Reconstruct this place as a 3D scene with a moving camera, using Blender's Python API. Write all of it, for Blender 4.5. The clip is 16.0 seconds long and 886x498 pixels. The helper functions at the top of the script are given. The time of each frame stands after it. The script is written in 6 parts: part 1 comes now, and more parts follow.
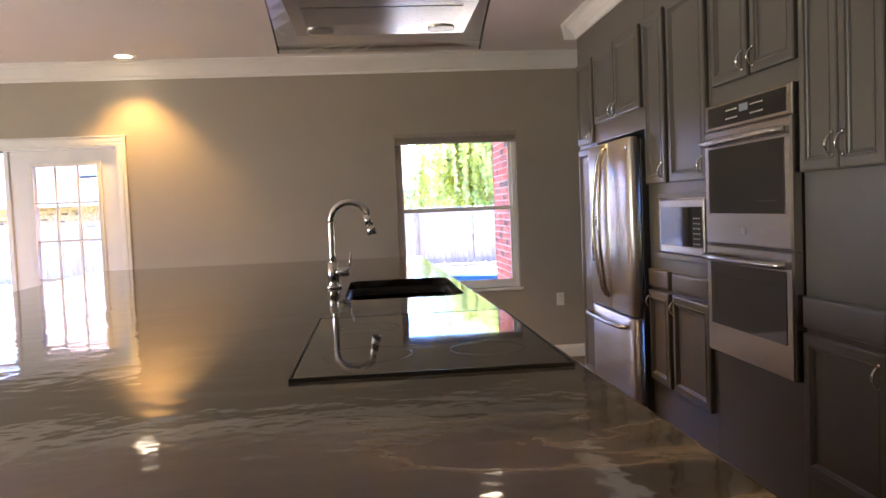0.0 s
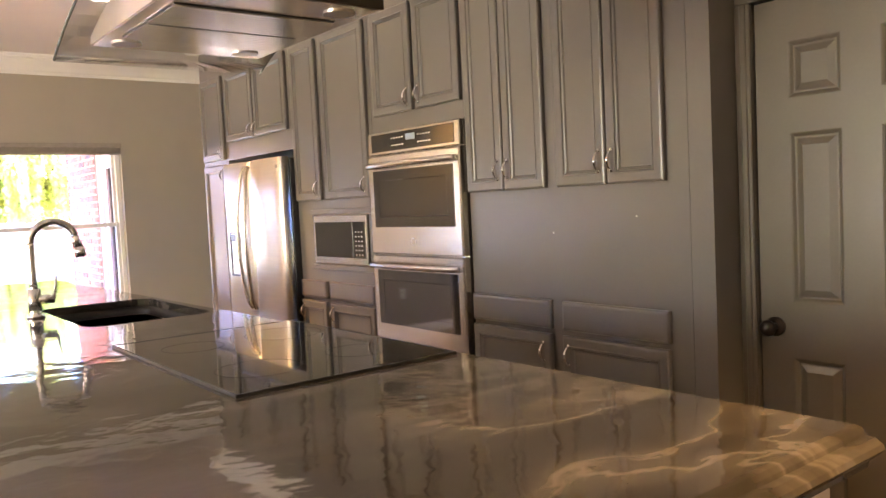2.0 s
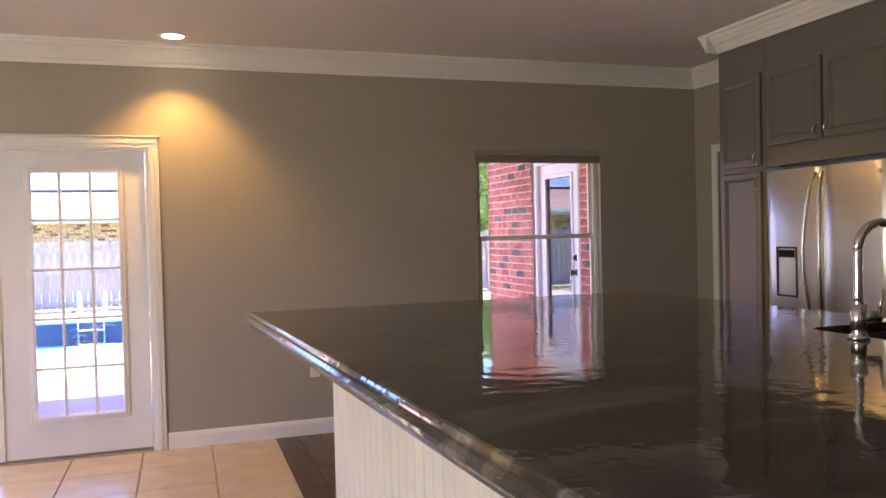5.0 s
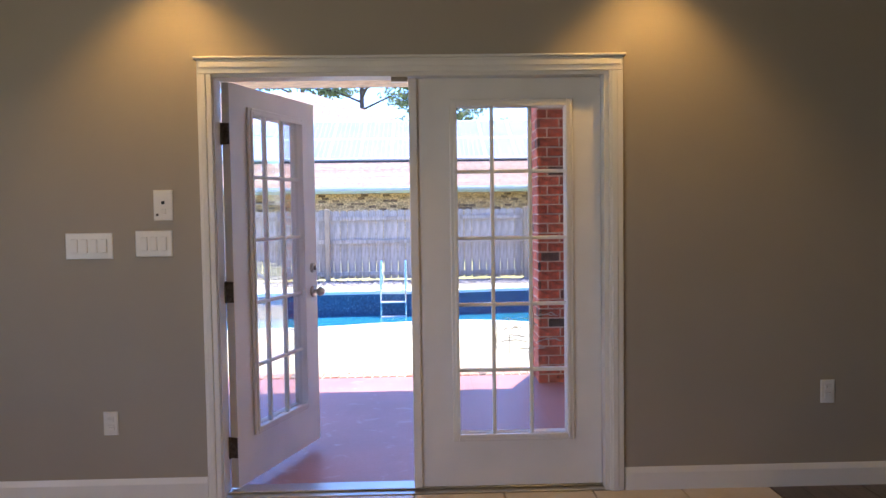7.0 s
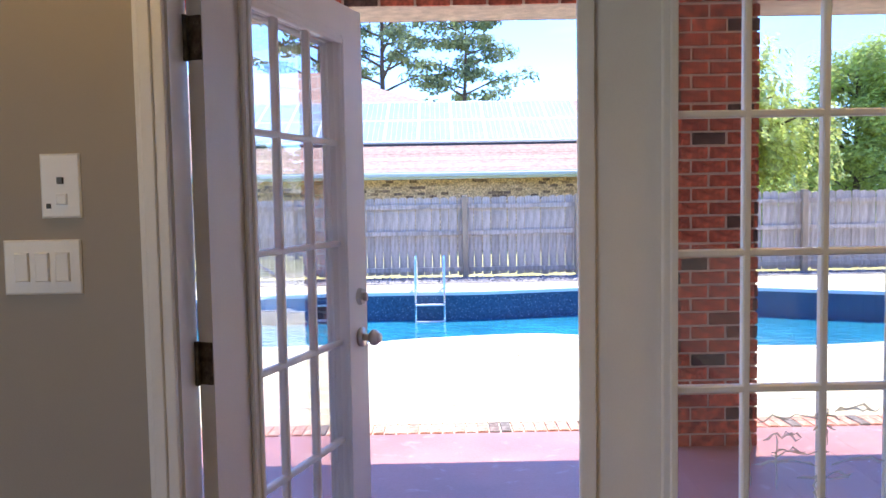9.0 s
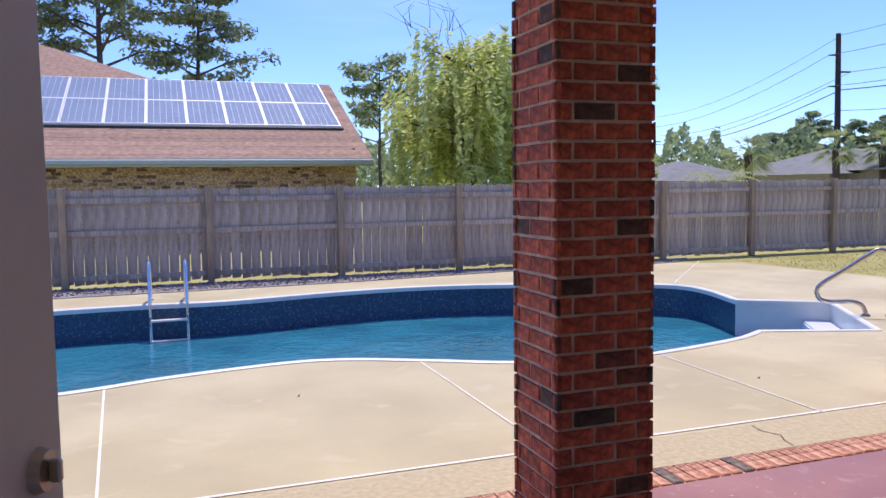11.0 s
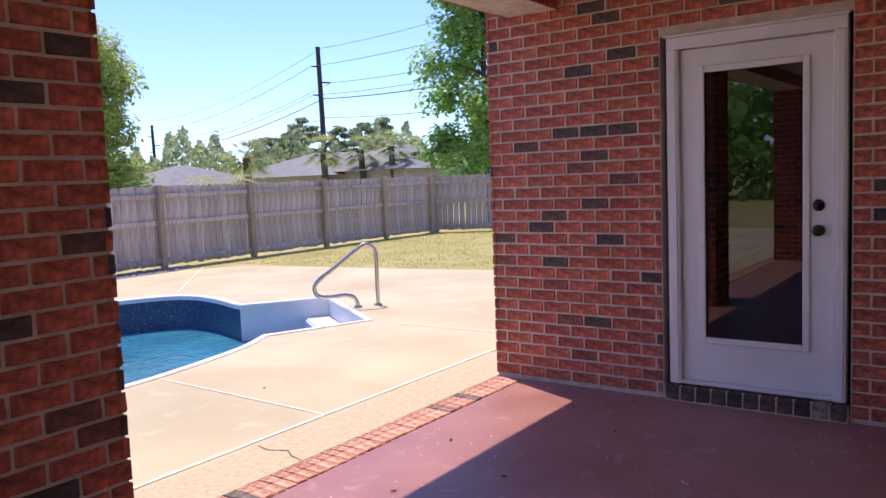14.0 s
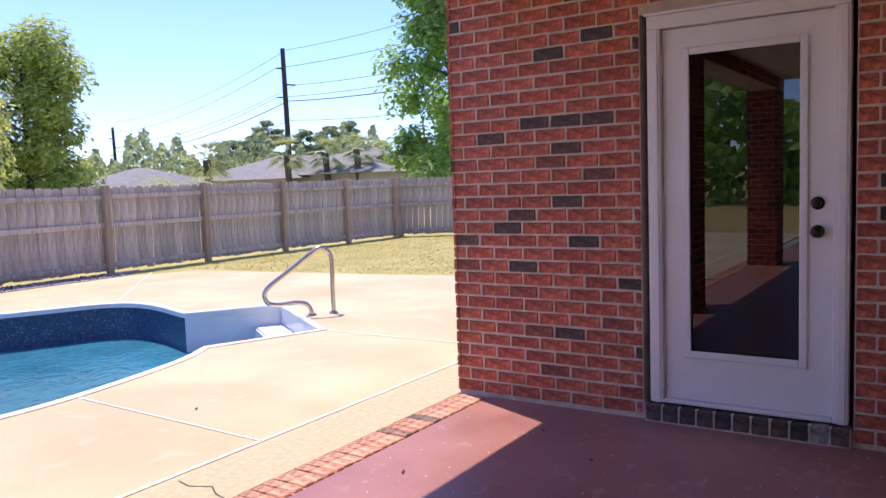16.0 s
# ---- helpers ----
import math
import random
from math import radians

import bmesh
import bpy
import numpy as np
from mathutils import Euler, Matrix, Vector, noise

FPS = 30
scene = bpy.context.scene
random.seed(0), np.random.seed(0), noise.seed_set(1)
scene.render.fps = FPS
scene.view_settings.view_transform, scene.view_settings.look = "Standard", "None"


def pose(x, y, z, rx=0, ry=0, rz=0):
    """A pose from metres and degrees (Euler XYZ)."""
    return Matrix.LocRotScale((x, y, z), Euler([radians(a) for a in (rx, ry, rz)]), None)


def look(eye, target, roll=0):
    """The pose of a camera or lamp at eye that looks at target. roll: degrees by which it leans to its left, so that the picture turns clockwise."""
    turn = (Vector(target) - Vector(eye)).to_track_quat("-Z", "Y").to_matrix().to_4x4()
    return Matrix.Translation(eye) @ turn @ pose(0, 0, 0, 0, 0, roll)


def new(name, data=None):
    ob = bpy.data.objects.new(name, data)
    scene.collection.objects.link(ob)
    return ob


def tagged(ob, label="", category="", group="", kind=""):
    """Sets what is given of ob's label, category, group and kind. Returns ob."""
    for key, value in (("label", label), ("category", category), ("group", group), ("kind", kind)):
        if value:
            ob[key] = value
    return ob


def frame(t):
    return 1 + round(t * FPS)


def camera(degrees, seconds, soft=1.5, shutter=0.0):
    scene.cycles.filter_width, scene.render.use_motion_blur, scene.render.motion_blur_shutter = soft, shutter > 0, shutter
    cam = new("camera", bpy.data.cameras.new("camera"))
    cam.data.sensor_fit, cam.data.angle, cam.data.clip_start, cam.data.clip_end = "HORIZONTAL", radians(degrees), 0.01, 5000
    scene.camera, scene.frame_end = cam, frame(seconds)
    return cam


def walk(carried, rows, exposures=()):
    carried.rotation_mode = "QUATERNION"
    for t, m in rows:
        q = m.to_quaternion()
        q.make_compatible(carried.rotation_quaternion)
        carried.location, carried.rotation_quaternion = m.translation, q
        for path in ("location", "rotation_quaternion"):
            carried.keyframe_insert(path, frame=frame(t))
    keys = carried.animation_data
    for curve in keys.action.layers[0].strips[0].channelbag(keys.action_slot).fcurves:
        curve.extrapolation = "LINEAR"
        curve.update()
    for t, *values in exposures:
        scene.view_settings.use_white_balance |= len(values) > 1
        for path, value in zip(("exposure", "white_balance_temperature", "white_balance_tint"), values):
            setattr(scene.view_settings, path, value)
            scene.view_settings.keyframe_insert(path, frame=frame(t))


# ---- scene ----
cam = camera(59.0, 16.0, 1.5)
PATH = [
    (0, (3.097, -6.947, 1.394), (3.267, -4.956, 1.29), -2.4),
    (0.5, (2.901, -6.949, 1.402), (3.41, -5.018, 1.296), -2.5),
    (1, (2.72, -6.925, 1.4), (3.513, -5.092, 1.292), -2.5),
    (1.5, (2.554, -6.888, 1.418), (3.586, -5.178, 1.305), -2.6),
    (2, (2.394, -6.902, 1.434), (3.623, -5.328, 1.314), -2.8),
    (2.3, (2.28, -6.883, 1.42), (3.587, -5.373, 1.318), -2.4),
    (2.5, (2.23, -6.869, 1.426), (3.526, -5.349, 1.318), -2.7),
    (3, (2.023, -6.714, 1.41), (3.333, -5.206, 1.311), -2.7),
    (3.5, (1.779, -6.529, 1.411), (3.029, -4.969, 1.342), -2.3),
    (4, (1.546, -6.355, 1.431), (2.615, -4.665, 1.382), -2.2),
    (4.5, (1.332, -5.973, 1.406), (2.239, -4.19, 1.375), -1.8),
    (5, (1.131, -5.644, 1.435), (1.765, -3.747, 1.392), -1.4),
    (5.2, (1.059, -5.494, 1.464), (1.595, -3.568, 1.412), -1.3),
    (7.3, (-0.089, -3.486, 1.381), (-0.057, -1.489, 1.278), -0.8),
    (7.5, (-0.135, -3.292, 1.382), (-0.112, -1.295, 1.274), -0.8),
    (8, (-0.196, -2.775, 1.390), (-0.193, -0.778, 1.275), -0.9),
    (8.2, (-0.230, -2.570, 1.377), (-0.231, -0.574, 1.259), -1.0),
    (10.5, (-0.468, -0.509, 1.415), (-0.134, 1.458, 1.264), -0.9),
    (11, (-0.463, -0.186, 1.413), (0.198, 1.695, 1.252), -0.8),
    (11.5, (-0.38, 0.033, 1.407), (0.616, 1.759, 1.235), -1.3),
    (12, (-0.311, 0.155, 1.405), (0.952, 1.695, 1.223), -1.7),
    (12.5, (-0.256, 0.209, 1.4), (1.194, 1.573, 1.211), -2.0),
    (13, (-0.169, 0.219, 1.4), (1.369, 1.483, 1.212), -2.3),
    (13.5, (-0.091, 0.206, 1.398), (1.496, 1.409, 1.214), -2.2),
    (14, (-0.021, 0.193, 1.4), (1.595, 1.357, 1.216), -2.3),
    (14.5, (0.036, 0.219, 1.383), (1.666, 1.364, 1.204), -2.2),
    (15, (0.127, 0.351, 1.35), (1.77, 1.477, 1.172), -2.1),
    (15.5, (0.261, 0.45, 1.337), (1.917, 1.558, 1.159), -2.1),
    (16, (0.472, 0.455, 1.334), (2.136, 1.551, 1.16), -2.0),
]
EXPOSURES = [(0.0, 4.05, 6650, 17), (0.5, 4.55, 6800, 18), (1.0, 5.15, 7000, 18), (2.5, 5.45, 7550, 20), (3.5, 5.45, 7550, 20), (4.5, 4.6, 7200, 18), (5.0, 3.6, 6850, 19), (7.3, 2.35, 6600, 9), (8.2, 2.4, 6500, 8),
             (10.5, 1.0, 7000, 14), (11.0, 0.6, 7300, 17), (12.0, 0.32, 7450, 20), (12.5, 0.58, 7550, 21), (14.5, 1.0, 7750, 23), (16.0, 1.1, 7850, 23)]
walk(cam, [(t, look(eye, target, roll)) for t, eye, target, roll in PATH], EXPOSURES)

# ---- world, sun, lamps ----
SUN_FROM = Vector((0.39, 0.92, 2.9)).normalized()
world = bpy.data.worlds.new("World")
scene.world = world
world.use_nodes = True
wn = world.node_tree
sky = wn.nodes.new("ShaderNodeTexSky")
sky.sky_type, sky.sun_disc = "NISHITA", False
sky.sun_elevation = math.asin(SUN_FROM.z)
sky.sun_rotation = math.atan2(SUN_FROM.x, SUN_FROM.y)
sky.air_density, sky.dust_density, sky.ozone_density = 0.9, 0.1, 3.0
# thin streaks of high cloud mixed into the sky
tc = wn.nodes.new("ShaderNodeTexCoord")
mp = wn.nodes.new("ShaderNodeMapping")
mp.inputs["Scale"].default_value = (1.2, 1.2, 7.0)
cn = wn.nodes.new("ShaderNodeTexNoise")
cn.inputs["Scale"].default_value, cn.inputs["Detail"].default_value = 1.6, 6
cr = wn.nodes.new("ShaderNodeValToRGB")
cr.color_ramp.elements[0].position, cr.color_ramp.elements[1].position = 0.5, 0.8
cr.color_ramp.elements[1].color = (0.5, 0.5, 0.5, 1)
cm = wn.nodes.new("ShaderNodeMix")
cm.data_type = "RGBA"
cm.inputs["B"].default_value = (5.6, 6.1, 6.8, 1)
wn.links.new(tc.outputs["Generated"], mp.inputs["Vector"])
wn.links.new(mp.outputs[0], cn.inputs["Vector"])
wn.links.new(cn.outputs["Fac"], cr.inputs[0])
wn.links.new(cr.outputs[0], cm.inputs["Factor"])
wn.links.new(sky.outputs[0], cm.inputs["A"])
tn = wn.nodes.new("ShaderNodeMix")
tn.data_type, tn.blend_type = "RGBA", "MULTIPLY"
tn.inputs["Factor"].default_value, tn.inputs["B"].default_value = 1.0, (0.48, 0.68, 1.16, 1)
wn.links.new(cm.outputs["Result"], tn.inputs["A"])
wn.links.new(tn.outputs["Result"], wn.nodes["Background"].inputs[0])
wn.nodes["Background"].inputs[1].default_value = 0.155

sun = new("sun", bpy.data.lights.new("sun", "SUN"))
sun.data.energy, sun.data.angle, sun.data.color = 2.5, radians(0.5), (1.0, 0.97, 0.92)
sun.matrix_world = look(SUN_FROM * 40, (0, 0, 0))


def area(name, eye, target, sx, sy, watts, color):
    ob = new(name, bpy.data.lights.new(name, "AREA"))
    ob.data.shape, ob.data.size, ob.data.size_y = "RECTANGLE", sx, sy
    ob.data.energy, ob.data.color = watts, color
    ob.matrix_world = look(eye, target)
    return ob


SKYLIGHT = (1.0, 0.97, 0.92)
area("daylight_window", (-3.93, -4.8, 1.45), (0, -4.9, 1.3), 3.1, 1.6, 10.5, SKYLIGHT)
# The last two downlights are out of view, added to light the near end.
DOWNLIGHTS = [(3.77, -1.97), (1.12, -0.30), (-1.12, -0.30), (3.77, -7.2), (1.5, -7.9)]
for n, (dx, dy) in enumerate(DOWNLIGHTS):
    ob = new("downlight_bulb", bpy.data.lights.new("downlight_bulb", "SPOT"))
    ob.data.energy, ob.data.color = 6.5, (1.0, 0.57, 0.17)
    ob.data.spot_size, ob.data.spot_blend, ob.data.shadow_soft_size = radians(104), 0.7, 0.04
    ob.matrix_world = look((dx, dy, 2.70), (dx, dy + 0.001, 0))

# ---- helpers for building ----
ORG = {}


def thing(name, label, category, at=(0, 0, 0), group="", kind=""):
    ob = new(name)
    ob.location = at
    ob.empty_display_size = 0.1
    ORG[ob.name] = Vector(at)
    return tagged(ob, label, category, group, kind)


def mesh_of(name, bm, m, shift=None, smooth=False):
    if shift is not None:
        bmesh.ops.translate(bm, verts=bm.verts, vec=-shift)
    bmesh.ops.recalc_face_normals(bm, faces=bm.faces)
    me = bpy.data.meshes.new(name)
    bm.to_mesh(me)
    bm.free()
    for one in (m if isinstance(m, (list, tuple)) else [m]):
        me.materials.append(one)
    if smooth:
        me.polygons.foreach_set("use_smooth", [True] * len(me.polygons))
    return me


def part(name, bm, m, parent, label="", smooth=False):
    """One mesh under a thing or a part; bm is in world space, at the thing's unturned place."""
    ob = new(name, mesh_of(name, bm, m, ORG[parent.name], smooth))
    ob.parent = parent
    ORG[ob.name] = ORG[parent.name]
    return tagged(ob, label)


def solid(name, bm, m, label="", category="", kind="", smooth=False, group=""):
    ob = new(name, mesh_of(name, bm, m, None, smooth))
    ORG[ob.name] = Vector((0, 0, 0))
    return tagged(ob, label, category, group, kind)


def bx(bm, x0, x1, y0, y1, z0, z1, bevel=0.0, seg=1):
    vs = bmesh.ops.create_cube(bm, size=1)["verts"]
    for v in vs:
        v.co = (x0 + (v.co.x + 0.5) * (x1 - x0), y0 + (v.co.y + 0.5) * (y1 - y0), z0 + (v.co.z + 0.5) * (z1 - z0))
    if bevel:
        es = list({e for v in vs for e in v.link_edges})
        bmesh.ops.bevel(bm, geom=es, offset=bevel, segments=seg, affect="EDGES", profile=0.5)
    return bm


def box(*a, **k):
    return bx(bmesh.new(), *a, **k)


def cyl(bm, p, q, r, r2=None, seg=16):
    p, q = Vector(p), Vector(q)
    d = q - p
    m = Matrix.Translation((p + q) / 2) @ d.to_track_quat("Z", "Y").to_matrix().to_4x4()
    bmesh.ops.create_cone(bm, cap_ends=True, segments=seg, radius1=r, radius2=r if r2 is None else r2, depth=d.length, matrix=m)
    return bm


def ball(bm, c, r, sz=(1, 1, 1), seg=12):
    m = Matrix.Translation(c) @ Matrix.Diagonal((*sz, 1))
    bmesh.ops.create_uvsphere(bm, u_segments=seg, v_segments=seg // 2 + 2, radius=r, matrix=m)
    return bm


def tube(bm, pts, r, seg=8):
    pts = [Vector(p) for p in pts]
    rings = []
    side = None
    for i, p in enumerate(pts):
        d = (pts[min(i + 1, len(pts) - 1)] - pts[max(i - 1, 0)]).normalized()
        if side is None:
            side = d.orthogonal().normalized()
        side = (side - d * side.dot(d)).normalized()
        up = d.cross(side)
        rr = r[i] if isinstance(r, (list, tuple)) else r
        rings.append([bm.verts.new(p + (side * math.cos(a) + up * math.sin(a)) * rr) for a in [2 * math.pi * k / seg for k in range(seg)]])
    for a, b in zip(rings, rings[1:]):
        for k in range(seg):
            bm.faces.new((a[k], a[(k + 1) % seg], b[(k + 1) % seg], b[k]))
    bm.faces.new(rings[0][::-1])
    bm.faces.new(rings[-1])
    return bm


def smooth_path(pts, n=8):
    """Catmull-Rom through the points."""
    pts = [Vector(p) for p in pts]
    out = []
    for i in range(len(pts) - 1):
        a, b, c, d = pts[max(i - 1, 0)], pts[i], pts[i + 1], pts[min(i + 2, len(pts) - 1)]
        for k in range(n):
            t = k / n
            out.append(0.5 * ((2 * b) + (c - a) * t + (2 * a - 5 * b + 4 * c - d) * t * t + (3 * b - a - 3 * c + d) * t ** 3))
    return out + [pts[-1]]


def ringed(bm, o, u, v, n, w, h, rings, cap=True, matcap=0):
    """A panel at o with sides w along u and h along v; rings of (inset, height along n) make its steps and mouldings."""
    o, u, v, n = Vector(o), Vector(u), Vector(v), Vector(n)
    last = None
    for i, d in rings:
        ring = [bm.verts.new(o + u * a + v * b + n * d) for a, b in ((i, i), (w - i, i), (w - i, h - i), (i, h - i))]
        if last:
            for k in range(4):
                bm.faces.new((last[k], last[(k + 1) % 4], ring[(k + 1) % 4], ring[k]))
        else:
            bm.faces.new(ring[::-1])
        last = ring
    if cap:
        bm.faces.new(last).material_index = matcap
    return bm


def moulding(bm, profile, a, b, out):
    """Sweeps a closed profile of (distance out, height) from a to b."""
    a, b, out = Vector(a), Vector(b), Vector(out)
    r0 = [bm.verts.new(a + out * d + Vector((0, 0, z))) for d, z in profile]
    r1 = [bm.verts.new(b + out * d + Vector((0, 0, z))) for d, z in profile]
    k = len(profile)
    for i in range(k):
        bm.faces.new((r0[i], r0[(i + 1) % k], r1[(i + 1) % k], r1[i]))
    bm.faces.new(r0[::-1])
    bm.faces.new(r1)
    return bm


def prism(bm, pts, z0, z1):
    lo = [bm.verts.new((x, y, z0)) for x, y in pts]
    hi = [bm.verts.new((x, y, z1)) for x, y in pts]
    k = len(pts)
    for i in range(k):
        bm.faces.new((lo[i], lo[(i + 1) % k], hi[(i + 1) % k], hi[i]))
    bm.faces.new(lo[::-1])
    bm.faces.new(hi)
    return bm


def words(name, text, size, m, parent, matrix, label=""):
    cu = bpy.data.curves.new(name, "FONT")
    cu.body, cu.size, cu.extrude, cu.align_x, cu.align_y = text, size, 0.0006, "CENTER", "CENTER"
    ob = new(name, cu)
    cu.materials.append(m)
    ob.parent = parent
    ob.matrix_local = matrix
    return tagged(ob, label)


# ---- materials ----
def M(name, base, rough=0.5, metal=0.0, var=0.12, scale=6.0, bump=0.0, bscale=80.0, second=None, coat=0.0, stretch=(1, 1, 1), rvar=0.0, rand=0.0, spec=0.5):
    """Base colour with two scales of variation, fine relief and uneven gloss."""
    m = bpy.data.materials.new(name)
    m.use_nodes = True
    nt = m.node_tree
    p = nt.nodes["Principled BSDF"]
    p.inputs["Metallic"].default_value, p.inputs["Roughness"].default_value = metal, rough
    p.inputs["Coat Weight"].default_value, p.inputs["Coat Roughness"].default_value = coat, 0.03
    p.inputs["Specular IOR Level"].default_value = spec
    co = nt.nodes.new("ShaderNodeTexCoord")
    mp = nt.nodes.new("ShaderNodeMapping")
    mp.inputs["Scale"].default_value = stretch
    nt.links.new(co.outputs["Object"], mp.inputs["Vector"])
    big, fine = nt.nodes.new("ShaderNodeTexNoise"), nt.nodes.new("ShaderNodeTexNoise")
    for nd, s, d in ((big, scale, 5), (fine, bscale, 4)):
        nd.inputs["Scale"].default_value, nd.inputs["Detail"].default_value = s, d
        nt.links.new(mp.outputs[0], nd.inputs["Vector"])
    mix = nt.nodes.new("ShaderNodeMix")
    mix.data_type = "RGBA"
    second = second or tuple(min(1, c * (1 + var)) for c in base)
    mix.inputs["A"].default_value = (*[c * (1 - var) for c in base], 1)
    mix.inputs["B"].default_value = (*second, 1)
    ramp = nt.nodes.new("ShaderNodeMapRange")
    ramp.inputs["From Min"].default_value, ramp.inputs["From Max"].default_value = 0.3, 0.7
    add = nt.nodes.new("ShaderNodeMath")
    add.operation = "MULTIPLY_ADD"
    add.inputs[1].default_value = 0.35
    nt.links.new(fine.outputs["Fac"], add.inputs[0])
    sub = nt.nodes.new("ShaderNodeMath")
    sub.operation = "SUBTRACT"
    sub.inputs[1].default_value = 0.175
    nt.links.new(big.outputs["Fac"], sub.inputs[0])
    nt.links.new(sub.outputs[0], add.inputs[2])
    nt.links.new(add.outputs[0], ramp.inputs["Value"])
    nt.links.new(ramp.outputs[0], mix.inputs["Factor"])
    col = mix.outputs["Result"]
    if rand:
        oi, geo = nt.nodes.new("ShaderNodeObjectInfo"), nt.nodes.new("ShaderNodeNewGeometry")
        s = nt.nodes.new("ShaderNodeMath")
        nt.links.new(oi.outputs["Random"], s.inputs[0])
        nt.links.new(geo.outputs["Random Per Island"], s.inputs[1])
        fr = nt.nodes.new("ShaderNodeMath")
        fr.operation = "FRACT"
        nt.links.new(s.outputs[0], fr.inputs[0])
        mr = nt.nodes.new("ShaderNodeMapRange")
        mr.inputs["To Min"].default_value, mr.inputs["To Max"].default_value = 1 - rand, 1 + rand
        nt.links.new(fr.outputs[0], mr.inputs["Value"])
        hs = nt.nodes.new("ShaderNodeHueSaturation")
        nt.links.new(mr.outputs[0], hs.inputs["Value"])
        nt.links.new(col, hs.inputs["Color"])
        col = hs.outputs[0]
    nt.links.new(col, p.inputs["Base Color"])
    if rvar:
        rr = nt.nodes.new("ShaderNodeMapRange")
        rr.inputs["To Min"].default_value, rr.inputs["To Max"].default_value = max(0, rough - rvar), rough + rvar
        nt.links.new(big.outputs["Fac"], rr.inputs["Value"])
        nt.links.new(rr.outputs[0], p.inputs["Roughness"])
    if bump:
        b = nt.nodes.new("ShaderNodeBump")
        b.inputs["Strength"].default_value, b.inputs["Distance"].default_value = bump, 0.01
        nt.links.new(fine.outputs["Fac"], b.inputs["Height"])
        nt.links.new(b.outputs[0], p.inputs["Normal"])
    return m


def brick_mat(name, ramp_stops):
    """Fired clay: each brick its own tone, mottled, with a rough wire-cut relief."""
    m = M(name, (0.3, 0.1, 0.07), 0.82, bump=0.7, bscale=45, scale=20)
    nt = m.node_tree
    p = nt.nodes["Principled BSDF"]
    mix = [n for n in nt.nodes if n.bl_idname == "ShaderNodeMix"][0]
    oi, geo = nt.nodes.new("ShaderNodeObjectInfo"), nt.nodes.new("ShaderNodeNewGeometry")
    s, fr = nt.nodes.new("ShaderNodeMath"), nt.nodes.new("ShaderNodeMath")
    fr.operation = "FRACT"
    nt.links.new(oi.outputs["Random"], s.inputs[0])
    nt.links.new(geo.outputs["Random Per Island"], s.inputs[1])
    nt.links.new(s.outputs[0], fr.inputs[0])
    rp = nt.nodes.new("ShaderNodeValToRGB")
    els = rp.color_ramp.elements
    while len(els) < len(ramp_stops):
        els.new(0.5)
    for e, (pos, c) in zip(els, ramp_stops):
        e.position, e.color = pos, (*c, 1)
    nt.links.new(fr.outputs[0], rp.inputs[0])
    dark = nt.nodes.new("ShaderNodeMix")
    dark.data_type, dark.blend_type = "RGBA", "MULTIPLY"
    dark.inputs["Factor"].default_value = 1
    mix.inputs["A"].default_value, mix.inputs["B"].default_value = (0.36, 0.34, 0.34, 1), (1.5, 1.45, 1.4, 1)
    nt.links.new(rp.outputs[0], dark.inputs["A"])
    nt.links.new(mix.outputs["Result"], dark.inputs["B"])
    nt.links.new(dark.outputs["Result"], p.inputs["Base Color"])
    return m


def glass_mat(name, tint=(1, 1, 1), ior=1.5, gain=1.0):
    """A clear pane: see-through, with Fresnel gloss."""
    m = bpy.data.materials.new(name)
    m.use_nodes = True
    nt = m.node_tree
    nt.nodes.remove(nt.nodes["Principled BSDF"])
    tr, gl, fr, mx = (nt.nodes.new("ShaderNode" + k) for k in ("BsdfTransparent", "BsdfGlossy", "LayerWeight", "MixShader"))
    tr.inputs[0].default_value, gl.inputs["Roughness"].default_value = (*tint, 1), 0.0
    fr.inputs["Blend"].default_value = 0.5
    pw = nt.nodes.new("ShaderNodeMath")
    pw.operation = "POWER"
    pw.inputs[1].default_value = 2.8
    nt.links.new(fr.outputs["Facing"], pw.inputs[0])
    mul = nt.nodes.new("ShaderNodeMath")
    mul.operation, mul.use_clamp = "MULTIPLY_ADD", True
    mul.inputs[1].default_value, mul.inputs[2].default_value = 0.9, 0.04 * gain
    nt.links.new(pw.outputs[0], mul.inputs[0])
    nt.links.new(mul.outputs[0], mx.inputs[0])
    nt.links.new(tr.outputs[0], mx.inputs[1])
    nt.links.new(gl.outputs[0], mx.inputs[2])
    nt.links.new(mx.outputs[0], nt.nodes["Material Output"].inputs[0])
    return m


WALL = M("wall_paint", (0.375, 0.332, 0.272), 0.6, var=0.03, scale=2, bump=0.06, bscale=220)
CEIL = M("ceiling_paint", (0.78, 0.74, 0.70), 0.7, var=0.02, scale=2, bump=0.08, bscale=160)
TRIM = M("white_trim_paint", (0.80, 0.78, 0.74), 0.35, var=0.03, scale=5, bump=0.03, bscale=120)
DOORW = M("white_door_paint", (0.80, 0.78, 0.76), 0.4, var=0.04, scale=4, bump=0.03, bscale=160)
CAB = M("grey_cabinet_paint", (0.138, 0.125, 0.108), 0.31, var=0.05, scale=2, bump=0.04, bscale=90, rvar=0.02)
PANTRY = M("taupe_door_paint", (0.105, 0.09, 0.068), 0.35, var=0.07, scale=3, bump=0.04, bscale=100)
STEEL = M("brushed_steel", (0.55, 0.515, 0.46), 0.24, 1.0, var=0.06, scale=3, bump=0.02, bscale=160, stretch=(1, 1, 14), rvar=0.05)
